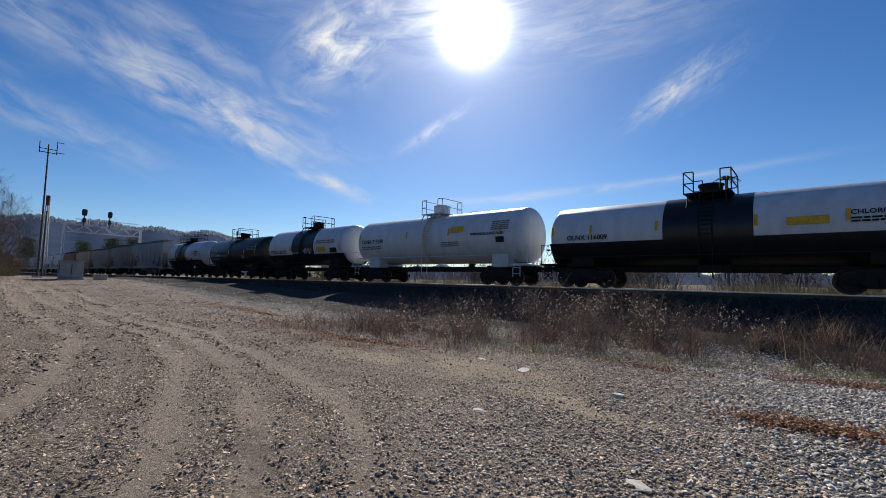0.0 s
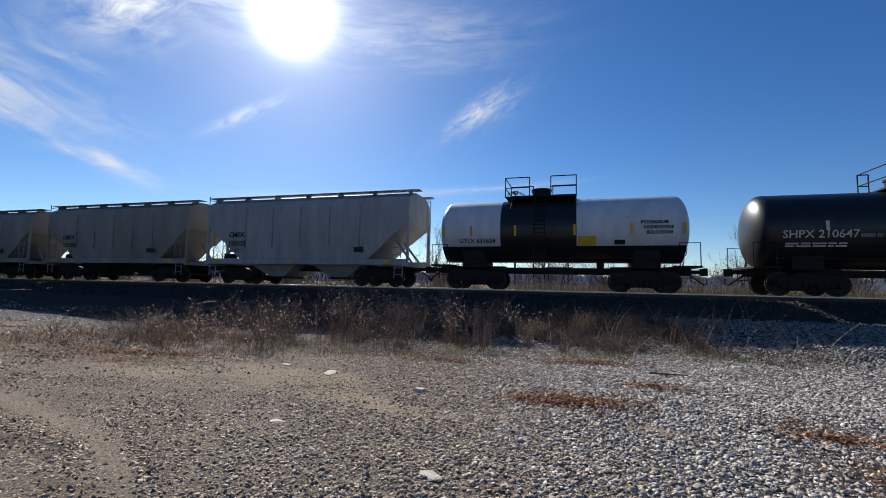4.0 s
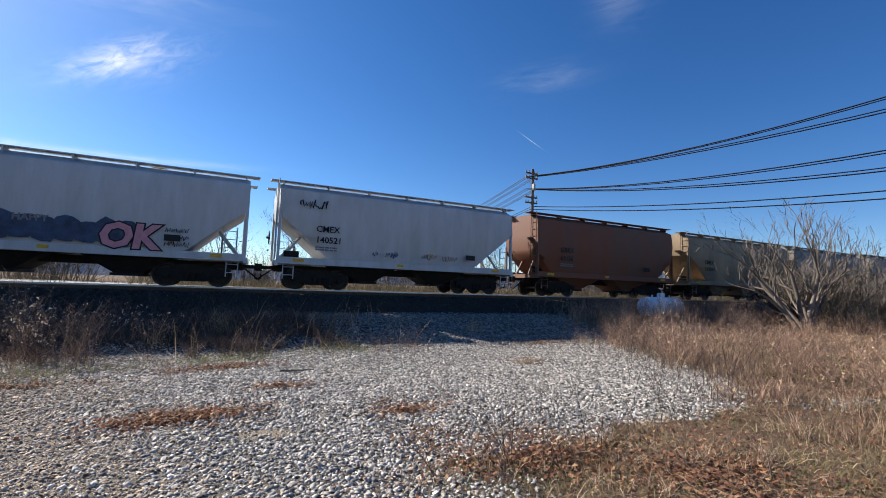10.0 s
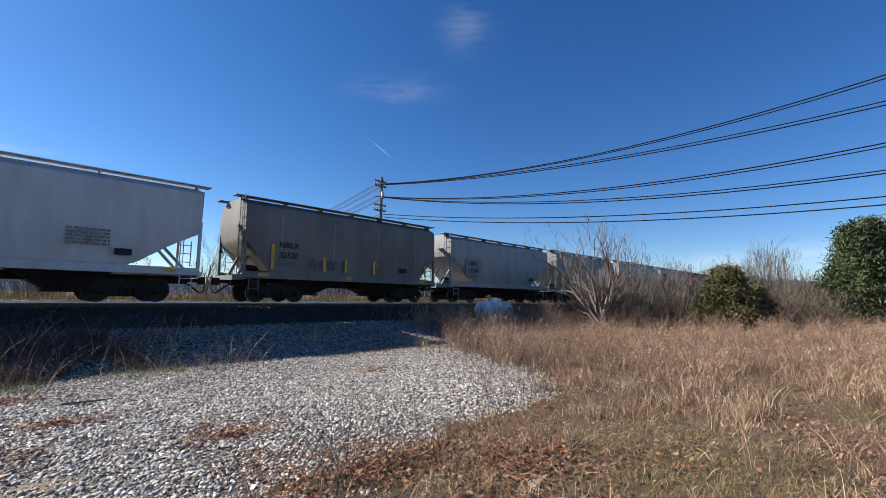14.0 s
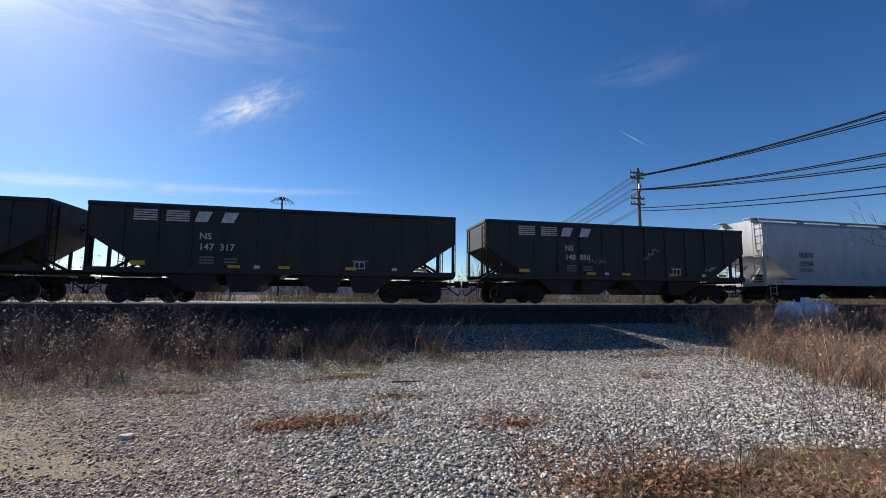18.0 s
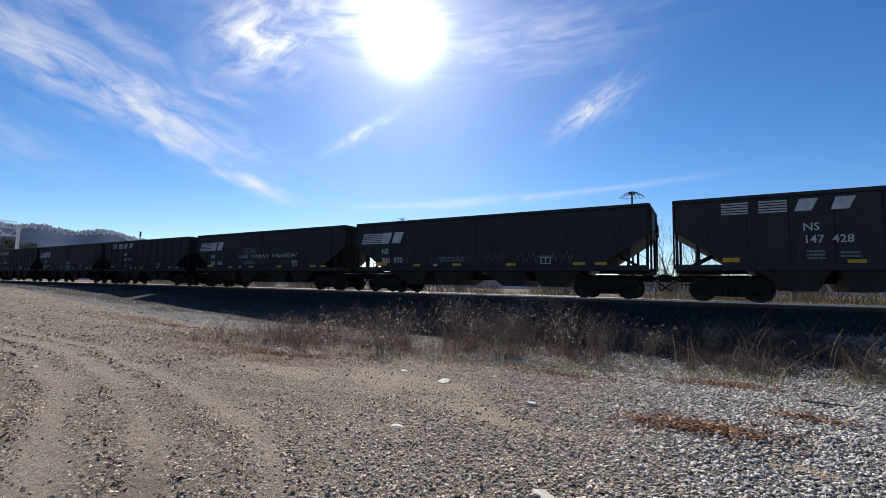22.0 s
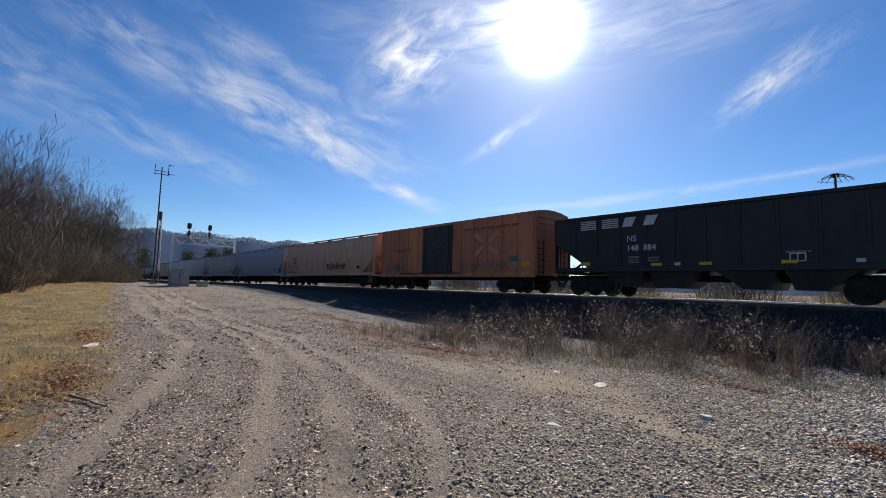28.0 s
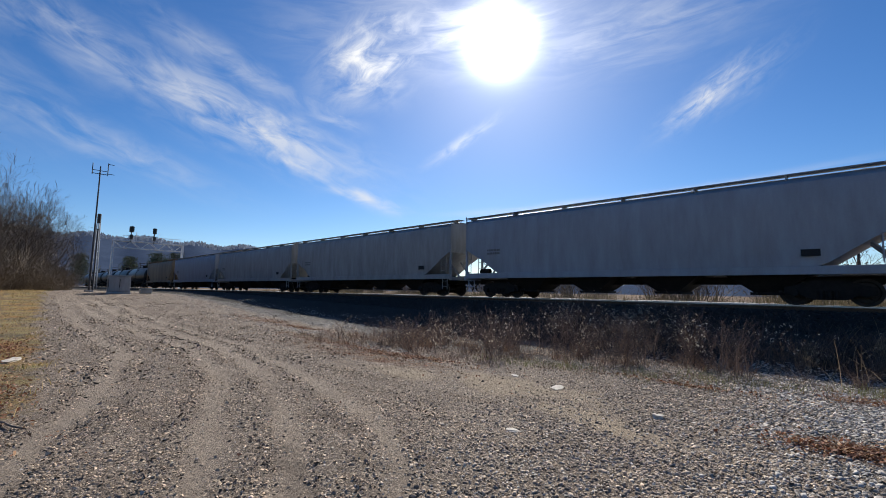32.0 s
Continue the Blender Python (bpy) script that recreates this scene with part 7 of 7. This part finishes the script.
    # brush and small trees behind the track
    back = brush(52, 4.4, 5.0, "bare grey-brown brush beyond the track", brush_brown, 70, 200, brush_brown)
    tagged(back, group="brush beyond the track")
    put(back, 2.0, 40)
    for i in range(62):
        x = -95 + 175 * (i + rnd.random()) / 62
        again(back, x, 38 + rnd.uniform(0, 9) + 0.03 * abs(x), rnd.uniform(0, 360), rnd.uniform(0.55, 1.05))
    bt = bare_tree(58, 8.0, "bare tree beyond the track", bark_grey, stems=2, depth=4, spread=0.65)
    tagged(bt, group="trees beyond the track")
    put(bt, -44.5, 40)
    for i, (x, y, k) in enumerate(((-48, 41, 0.95), (-40, 41, 0.75), (-2.5, 38, 0.85), (5.6, 40, 0.95), (-1, 42, 0.8), (13, 42, 0.85), (-14, 43, 0.9), (-25, 46, 0.8), (26, 40, 0.75), (40, 48, 1.0), (-60, 60, 0.9), (-75, 64, 0.9), (60, 52, 0.9))):
        again(bt, x, y, 77 * i, k)
    wood = evergreen(71, 12.0, 8.5, "dark evergreen tree far beyond the track", needle, 260, 26, 0.55)
    tagged(wood, group="evergreens far beyond the track")
    put(wood, -176, 39)
    for i, (x, y, k) in enumerate(((-168, 41, 0.8), (-181, 46, 1.05), (-197, 35, 0.95), (-259, 27, 1.25), (-190, 52, 0.9), (-215, 60, 1.1), (-160, 47, 0.75))):
        again(wood, x, y, 50 * i, k)
    bp = evergreen(63, 9.6, 2.6, "thin dark pine beyond the track", needle, 90, 24, 0.7)
    put(bp, -34, 46)
    for i, (x, y, k) in enumerate(((-150, 40, 0.9), (-142, 46, 0.8), (-120, 40, 0.85), (-112, 44, 0.75), (-165, 22, 0.7), (-175, 30, 1.0))):
        again(bp, x, y, 40 * i, k)


build_trees()


def hills():
    """Wooded ridges far off, with a fringe of tree tops along the crest."""
    # distance haze is painted into both base colours, bluish and pale
    hill = material("far woods tinted for haze", (0.070, 0.095, 0.145), (0.050, 0.070, 0.112), rough=1.0, scale=0.012, detail=10, fine=0.25, spread=0.35, spec=0.0)
    crest = material("bare tree tops tinted for haze", (0.17, 0.20, 0.25), (0.12, 0.145, 0.19), rough=1.0, scale=0.02, island=0.4, spec=0.0, thin=0.5)
    for name, az0, az1, dist, prof, lab in (
            ("far_hill", 55, 125, 1500, lambda a: 5.3 * smooth01(54, 68, a) * (1 - 0.25 * smooth01(95, 122, a)) + 0.18 * np.sin(a * 1.3) - 0.35 * smooth01(80, 72, a), "long wooded hill painted haze blue on the skyline"),
            ("far_ridge", -130, -45, 700, lambda a: 2.5 + 0.35 * np.sin(a * 0.31) + 0.15 * np.sin(a * 1.7), "low wooded ridge behind the field"),
            ("far_treeline", -45, 56, 420, lambda a: 1.7 + 0.3 * np.sin(a * 0.5) + 0.2 * np.sin(a * 1.9), "distant line of trees beyond the track")):
        az = np.linspace(az0, az1, 260)
        rows = []
        for f, h in ((1.25, 0.0), (1.0, 1.0), (0.9, 0.82), (0.78, 0.5), (0.62, 0.2), (0.5, 0.0)):
            a = np.radians(az)
            r = dist * f
            z = np.tan(np.radians(prof(az))) * dist * h + (1.0 if h else -3)
            rows.append(np.stack([-np.sin(a) * r, np.cos(a) * r, z], -1))
        v = np.concatenate(rows)
        i = np.arange(len(v)).reshape(len(rows), -1)
        f = np.stack([i[:-1, :-1], i[:-1, 1:], i[1:, 1:], i[1:, :-1]], -1).reshape(-1, 4)
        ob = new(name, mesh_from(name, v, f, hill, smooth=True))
        tagged(ob, lab, "hill", kind="structure")
        # tree tops along the crest
        n = 3200
        a = rng.uniform(az0, az1, n)
        r = dist * rng.uniform(0.9, 1.02, n)
        z0 = np.tan(np.radians(prof(a))) * dist * np.clip((r / dist - 0.9) * 1.8 + 0.82, 0, 1)
        s = dist * rng.uniform(0.0015, 0.0042, n)
        ar = np.radians(a)
        p = np.stack([-np.sin(ar) * r, np.cos(ar) * r, z0], -1)
        side = np.stack([np.cos(ar), np.sin(ar), np.zeros(n)], -1)
        up = np.array([0, 0, 1.0])
        pts = np.stack([p - up * s[:, None] * 0.5, p + up * s[:, None] * 0.6, p + up * s[:, None] * 1.3], 1)
        v2, f2 = ribbons(pts, np.stack([s * 0.3, s * 0.7, s * 0.2], 1), side)
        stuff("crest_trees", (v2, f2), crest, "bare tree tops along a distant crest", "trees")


hills()


# ---- fixtures beside the track ----
galv = material("weathered galvanised steel", (0.42, 0.43, 0.44), (0.28, 0.28, 0.28), rough=0.5, metal=0.7, scale=3)
mast_steel = material("dull weathered steel", (0.11, 0.11, 0.115), (0.065, 0.065, 0.065), rough=0.7, metal=0.2, scale=3)
bridge_steel = material("pale weathered galvanised steel", (0.66, 0.68, 0.70), (0.50, 0.51, 0.52), rough=0.6, metal=0.05, scale=2)
dark_iron = material("dark painted iron", (0.03, 0.03, 0.033), (0.05, 0.045, 0.04), rough=0.6)
pole_wood = material("grey weathered pole wood", (0.20, 0.165, 0.13), (0.11, 0.09, 0.07), rough=0.9, scale=3, stretch=(1, 1, 0.1), bump=0.3)
cab_paint = material("pale grey cabinet paint", (0.40, 0.40, 0.38), (0.30, 0.29, 0.27), rough=0.6, scale=2, stretch=(1, 1, 0.3))
tank_paint = material("white propane tank paint", (0.78, 0.80, 0.84), (0.66, 0.68, 0.72), rough=0.4, scale=2)
wire_mat = material("black cable", (0.02, 0.02, 0.022), rough=0.5)
insul = material("grey porcelain insulator", (0.3, 0.3, 0.32), rough=0.25)
pale_rock = material("pale limestone", (0.62, 0.56, 0.47), (0.42, 0.37, 0.31), rough=0.85, scale=9, fine=70, bump=0.3)
concrete = material("pale concrete", (0.5, 0.48, 0.44), (0.38, 0.36, 0.33), rough=0.9, scale=4, bump=0.2)
lens_dark = material("dark signal lens", (0.02, 0.02, 0.02), rough=0.15)


def gz(x, y):
    return float(ground_z(np.array([x]), np.array([y]))[0])


def antenna_mast():
    m = new("antenna_mast")
    tagged(m, "tall thin steel radio mast with a forked antenna", "mast")
    x, y = -49.6, 5.9
    m.matrix_basis = pose(x, y, gz(x, y))
    part("pole", tube(bmesh.new(), [(0, 0, 0), (0, 0, 6.0), (0, 0, 11.3)], 0.085, 8, 0.05), mast_steel, m)
    part("base_plate", bevbox(-0.3, 0.3, -0.3, 0.3, 0, 0.12, 0.02), concrete, m)
    part("crossarm", tube(bmesh.new(), [(0, -0.56, 10.6), (0, 0.56, 10.6)], 0.035, 6), dark_iron, m)
    part("crossarm", tube(bmesh.new(), [(0, -0.56, 10.9), (0, 0.56, 10.9)], 0.03, 6), dark_iron, m)
    for k, h in ((-0.56, 0.9), (0.56, 1.1)):
        part("antenna_rod", tube(bmesh.new(), [(0, k, 10.5), (0, k, 10.6 + h)], 0.035, 6), dark_iron, m)
    part("antenna_rod", tube(bmesh.new(), [(0, 0.56, 11.6), (0, 1.0, 11.6)], 0.03, 6), dark_iron, m)
    part("antenna_rod", tube(bmesh.new(), [(0, 0.5, 10.7), (0, 1.05, 10.7)], 0.03, 6), dark_iron, m)
    p = new("steel_post")
    tagged(p, "plain dark steel post beside the radio mast", "post")
    p.matrix_basis = pose(-49.5, 6.12, gz(-49.5, 6.12))
    part("shaft", tube(bmesh.new(), [(0, 0, 0), (0, 0, 5.5)], 0.05, 8), dark_iron, p)
    part("cap", tube(bmesh.new(), [(0, 0, 5.5), (0, 0, 5.6)], 0.07, 8), dark_iron, p)


def relay_cabinet():
    c = new("relay_cabinet")
    tagged(c, "pale grey steel trackside equipment cabinet on legs", "cabinet")
    x, y = -44.6, 7.2
    c.matrix_basis = pose(x, y, gz(x, y), 0, 0, -8)
    part("plinth", bevbox(-1.0, 1.0, -0.8, 0.8, -0.1, 0.14, 0.02), concrete, c)
    part("housing", bevbox(-0.95, 0.95, -0.75, 0.75, 0.14, 1.42, 0.03), cab_paint, c)
    part("roof", bevbox(-1.02, 1.02, -0.82, 0.82, 1.42, 1.5, 0.02), cab_paint, c)
    for k in (-0.47, 0.47):
        d = part("door", bevbox(k - 0.44, k + 0.44, -0.785, -0.75, 0.22, 1.36, 0.01), cab_paint, c)
        part("handle", tube(bmesh.new(), [(k + 0.3, -0.83, 0.95), (k + 0.3, -0.83, 1.15)], 0.02, 6), dark_iron, d)
        d = part("door", bevbox(0.95, 0.985, k * 0.78 - 0.33, k * 0.78 + 0.33, 0.22, 1.36, 0.01), cab_paint, c)
        part("hinge", tube(bmesh.new(), [(0.99, k * 0.78 - 0.33, 0.5), (0.99, k * 0.78 - 0.33, 1.2)], 0.02, 6), dark_iron, d)
    b = new("battery_box")
    tagged(b, "low pale equipment box beside the cabinet", "cabinet")
    b.matrix_basis = pose(-45.6, 9.3, gz(-45.6, 9.3))
    part("body", bevbox(-0.3, 0.3, -0.45, 0.45, 0, 0.38, 0.06), cab_paint, b)
    part("lid", bevbox(-0.33, 0.33, -0.48, 0.48, 0.38, 0.43, 0.02), cab_paint, b)


def signal_bridge():
    b = new("signal_bridge")
    tagged(b, "pale galvanised steel signal bridge over the track with two signals", "signal")
    x, ya, yb = -105.0, 15.6, 27.6
    z0, h = 0.9, 9.6
    b.matrix_basis = pose(x, 0, z0)
    for y in (ya, yb):
        for k in (-0.5, 0.5):
            part("post", bevbox(k - 0.11, k + 0.11, y - 0.11, y + 0.11, 0, h + 0.2, 0.02), bridge_steel, b)
        for i in range(5):
            z = 0.8 + i * 1.8
            part("post_lattice", tube(bmesh.new(), [(-0.5, y, z), (0.5, y, z + 1.6)], 0.03, 5), bridge_steel, b)
        part("footing", bevbox(-0.8, 0.8, y - 0.4, y + 0.4, -0.6, 0.15, 0.04), concrete, b)
    for k in (-0.5, 0.5):
        for z in (h - 1.35, h):
            part("chord", bevbox(k - 0.09, k + 0.09, ya, yb, z - 0.09, z + 0.09, 0.015), bridge_steel, b)
        n = 8
        for i in range(n):
            y0, y1 = ya + (yb - ya) * i / n, ya + (yb - ya) * (i + 1) / n
            a, c = ((h - 1.35, h) if i % 2 else (h, h - 1.35))
            part("diagonal", tube(bmesh.new(), [(k, y0, a), (k, y1, c)], 0.05, 5), bridge_steel, b)
    part("walkway", box(bmesh.new(), -0.5, 0.5, ya, yb, h + 0.09, h + 0.14), bridge_steel, b)
    for k in (-0.55, 0.55):
        bm = bmesh.new()
        tube(bm, [(k, ya + 1.6, h + 1.1), (k, yb - 0.5, h + 1.1)], 0.03, 5)
        for i in range(7):
            y = ya + 1.6 + (yb - ya - 2.1) * i / 6
            tube(bm, [(k, y, h + 0.1), (k, y, h + 1.1)], 0.025, 5)
        part("guard_rail", bm, bridge_steel, b)
    for y, r in ((18.3, 0.4), (22.2, 0.34)):
        part("signal_mast", tube(bmesh.new(), [(0.7, y, h - 0.2), (0.7, y, h + 2.6)], 0.09, 8), dark_iron, b)
        hd = part("signal_head", bevbox(0.72, 0.95, y - r, y + r, h + 1.75, h + 2.95, 0.2, 3), dark_iron, b, "dark signal head with hooded lenses")
        for k in range(3):
            part("lens", tube(bmesh.new(), [(0.95, y, h + 2.0 + 0.4 * k), (1.15, y, h + 2.0 + 0.4 * k)], 0.13, 10), lens_dark, hd)
        part("lower_signal_head", bevbox(0.72, 0.92, y - r * 0.7, y + r * 0.7, h + 0.4, h + 1.3, 0.15, 2), dark_iron, b)
        part("signal_cage", tube(bmesh.new(), [(0.3, y + 0.9, h), (0.3, y + 0.9, h + 1.9), (1.1, y + 0.9, h + 1.9)], 0.04, 5), bridge_steel, b)


def lattice_tower(x, y, h):
    t = new("lattice_tower")
    tagged(t, "thin far radio tower on the skyline", "tower")
    t.matrix_basis = pose(x, y, 1.0)
    for k in range(3):
        a = 2.094 * k
        part("leg", tube(bmesh.new(), [(0.7 * math.cos(a), 0.7 * math.sin(a), 0), (0.3 * math.cos(a), 0.3 * math.sin(a), h)], 0.12, 5), galv, t)
    for i in range(int(h / 3)):
        part("brace", tube(bmesh.new(), [(0.6, 0, 3 * i), (-0.3, 0.5, 3 * i + 1.5), (-0.3, -0.5, 3 * i + 3)], 0.05, 4), galv, t)
    part("antenna_head", tube(bmesh.new(), [(0, 0, h), (0, 0, h + 2.0)], 0.35, 6), dark_iron, t)


def umbrella_mast(x, y, h, label):
    m = new("spray_mast")
    tagged(m, label, "mast", "umbrella-topped masts")
    m.matrix_basis = pose(x, y, gz(x, y))
    part("pole", tube(bmesh.new(), [(0, 0, 0), (0, 0, h)], 0.14, 8, 0.09), dark_iron, m)
    part("hub", tube(bmesh.new(), [(0, 0, h - 0.15), (0, 0, h + 0.12)], 0.3, 10), dark_iron, m)
    for k in range(14):
        a = 2 * math.pi * k / 14
        pts = [(math.cos(a) * r, math.sin(a) * r, h + 0.1 - 0.38 * r ** 2) for r in (0.15, 0.45, 0.75, 1.05, 1.3)]
        part("rib", tube(bmesh.new(), pts, 0.022, 5), dark_iron, m)
    for r in (0.7, 1.15):
        pts = [(math.cos(a) * r, math.sin(a) * r, h + 0.1 - 0.38 * r ** 2) for a in [2 * math.pi * k / 28 for k in range(29)]]
        part("hoop", tube(bmesh.new(), pts, 0.014, 4), dark_iron, m)


def utility_pole(x, y, h, label):
    p = new("utility_pole")
    tagged(p, label, "pole", "utility poles of the power line")
    z0 = gz(x, y)
    p.matrix_basis = pose(x, y, z0, 0, 0, 0)
    part("shaft", tube(bmesh.new(), [(0, 0, -0.2), (0, 0, h)], 0.17, 10, 0.12), pole_wood, p)
    for z in (h - 0.35, h - 0.8, h - 2.6, h - 3.1):
        part("crossarm", bevbox(-0.68, 0.68, 0.12, 0.24, z - 0.06, z + 0.06, 0.01), pole_wood, p)
        for k in (-0.6, -0.3, 0.3, 0.6):
            part("insulator", tube(bmesh.new(), [(k, 0.18, z + 0.06), (k, 0.18, z + 0.24)], 0.05, 8), insul, p)
    for k in (-0.4, 0.4):
        part("crossarm_brace", tube(bmesh.new(), [(k * 1.6, 0.12, h - 0.8), (0, 0.12, h - 1.5)], 0.02, 5), galv, p)
    part("transformer_bracket", bevbox(-0.12, 0.12, -0.3, -0.12, h - 2.0, h - 1.4, 0.02), galv, p)
    return z0


def wire(a, b, sag, r=0.018, spacers=True):
    """One cable between two points, hanging a little."""
    a, b = Vector(a), Vector(b)
    pts = []
    for k in range(25):
        f = k / 24
        p = a.lerp(b, f)
        p.z -= sag * 4 * f * (1 - f)
        pts.append(p)
    ob = part("power_cable", tube(bmesh.new(), pts, r, 5), wire_mat)
    tagged(ob, "thin black overhead power cable", "cable", "cables of the power line")
    return pts


def build_line():
    p1, p2, p3 = (24.6, 32.2), (38.5, -24.0), (37.0, 92.0)
    h = 11.45
    z1 = utility_pole(*p1, h, "grey wooden utility pole with crossarms and many cables")
    z2 = utility_pole(*p2, 20.7 - gz(*p2), "grey wooden utility pole with crossarms beyond the field")
    z3 = utility_pole(*p3, h, "distant grey wooden utility pole")
    for za, zb, sag, side, r in ((11.97, 20.61, 3.59, -0.85, 0.03), (11.99, 20.27, 3.46, -0.45, 0.026), (12.11, 16.87, 2.41, 0.45, 0.026), (12.13, 16.64, 2.39, 0.85, 0.03), (10.82, 14.9, 3.35, -0.85, 0.03), (10.82, 14.68, 3.33, -0.45, 0.026), (10.89, 12.2, 2.96, 0.45, 0.026), (10.89, 12.22, 3.08, 0.85, 0.03), (9.26, 9.39, 2.09, 0.1, 0.028), (8.99, 8.97, 2.2, -0.1, 0.028)):
        wire((p1[0] + side * 0.7, p1[1] + 0.18, za), (p2[0] + side, p2[1] + 0.18, zb), sag, r * 1.3)
        wire((p1[0] + side * 0.7, p1[1] + 0.18, za), (p3[0] + side, p3[1] + 0.18, z3 + za - 1.0), 0.9, r)


def propane_tank():
    t = new("propane_tank")
    tagged(t, "white horizontal propane tank half hidden in dry grass", "tank")
    x, y = 20.2, 15.6
    t.matrix_basis = pose(x, y, gz(x, y) - 0.3, 0, 0, 6)
    rings = []
    for k in range(0, 9):
        a = math.pi / 2 * (k / 8)
        rings.append((-1.2 - 0.35 * math.cos(a), 0.5 * math.sin(a)))
    prof = rings + [(-p[0], p[1]) for p in rings[::-1]]
    bm = bmesh.new()
    loft(bm, [[(px, max(pr, 0.01) * math.cos(a), 0.72 + max(pr, 0.01) * math.sin(a)) for a in [2 * math.pi * j / 24 for j in range(24)]] for px, pr in prof])
    part("shell", bm, tank_paint, t, smooth=True)
    part("valve_hood", tube(bmesh.new(), [(0, 0, 1.2), (0, 0, 1.36), (0, 0, 1.42)], 0.2, 14, 0.17), tank_paint, t)
    for k in (-0.75, 0.75):
        part("foot", bevbox(k - 0.08, k + 0.08, -0.4, 0.4, 0, 0.32, 0.02), concrete, t)
        part("lifting_lug", bevbox(k - 0.05, k + 0.05, -0.02, 0.02, 1.18, 1.32, 0.01), tank_paint, t)


def small_rocks():
    rnd = random.Random(77)
    for x, y, sx, sy, sz, lab in ((-3.23, 4.22, 0.1, 0.07, 0.022, "flat pale stone lying on the dusty yard"), (-1.24, 3.45, 0.12, 0.065, 0.02, "flat pale broken stone slab on the ground"), (-2.28, 6.14, 0.09, 0.08, 0.06, "pale rounded rock on the gravel"), (-5.1, 6.93, 0.13, 0.07, 0.02, "flat pale stone at the edge of the weeds"), (-4.07, 6.68, 0.2, 0.1, 0.015, "flat pale stone at the edge of the weeds"), (3.8, 2.4, 0.08, 0.06, 0.035, "pale stone among fallen leaves"), (-12.8, 0.3, 0.5, 0.12, 0.05, "pale weathered board lying in dry grass")):
        bm = bmesh.new()
        bmesh.ops.create_icosphere(bm, subdivisions=2, radius=1.0)
        for v in bm.verts:
            k = 1 + rnd.uniform(-0.38, 0.15)
            v.co = Vector((v.co.x * sx * k, v.co.y * sy * k, max(-0.4, min(0.55, v.co.z)) * sz * (0.9 + 0.2 * rnd.random())))
        ob = part("rock", bm, pale_rock)
        ob.matrix_basis = pose(x, y, gz(x, y) + sz * 0.3, 0, 0, rnd.uniform(0, 180))
        tagged(ob, lab, "rock" if "board" not in lab else "board")
    sticks = ((-7.2, 0.1, 0.9, 20), (-10.6, -1.0, 0.8, -10), (1.4, 8.5, 0.6, 5), (8.6, 13.9, 1.4, -20), (1.0, 14.6, 1.3, 12))
    for x, y, ln, rz in sticks:
        pts = [(ln * (k / 4 - 0.5), 0.04 * rnd.gauss(0, 1), 0.02 + 0.01 * rnd.random()) for k in range(5)]
        ob = part("stick", tube(bmesh.new(), pts, 0.018, 5, 0.008), bark_grey)
        ob.matrix_basis = pose(x, y, gz(x, y) + 0.01, 0, 0, rz)
        tagged(ob, "dry dead stick lying on the ground", "stick")


antenna_mast()
relay_cabinet()
signal_bridge()
lattice_tower(-118, 14.8, 14.0)
lattice_tower(-200, 90, 19.0)
lattice_tower(-215, 118, 17.0)
umbrella_mast(-6.85, 52.0, 11.15, "dark steel mast topped by an umbrella of drooping ribs")
umbrella_mast(-0.93, 62.0, 9.6, "dark steel mast topped by an umbrella of drooping ribs")
build_line()
propane_tank()
small_rocks()


# ---- what moves ----
def travelled(t):
    """How far the train has gone after t seconds; it slows a little towards the end."""
    k = t / 16 - 1
    return 13.744 * t - 3.284 * (k * k - 1) - 3.349 * (k ** 3 + 1)


def motions():
    for car, off in CARS:
        walk(car, [(t, pose(off + travelled(t), TRACK_Y, RAIL_TOP)) for t in range(0, 33, 2)])
    for side, wheels in WHEELS.items():
        first = wheels[0]
        walk(first, [(k / FPS, pose(side * 0.89, 0, 0.45, 0, math.degrees(travelled(k / FPS) / 0.45), 0)) for k in range(0, 32 * FPS + 1)])
        for w in wheels[1:]:
            w.rotation_mode = "QUATERNION"
            keys = w.animation_data_create()
            keys.action = first.animation_data.action
            keys.action_slot = first.animation_data.action_slot


motions()
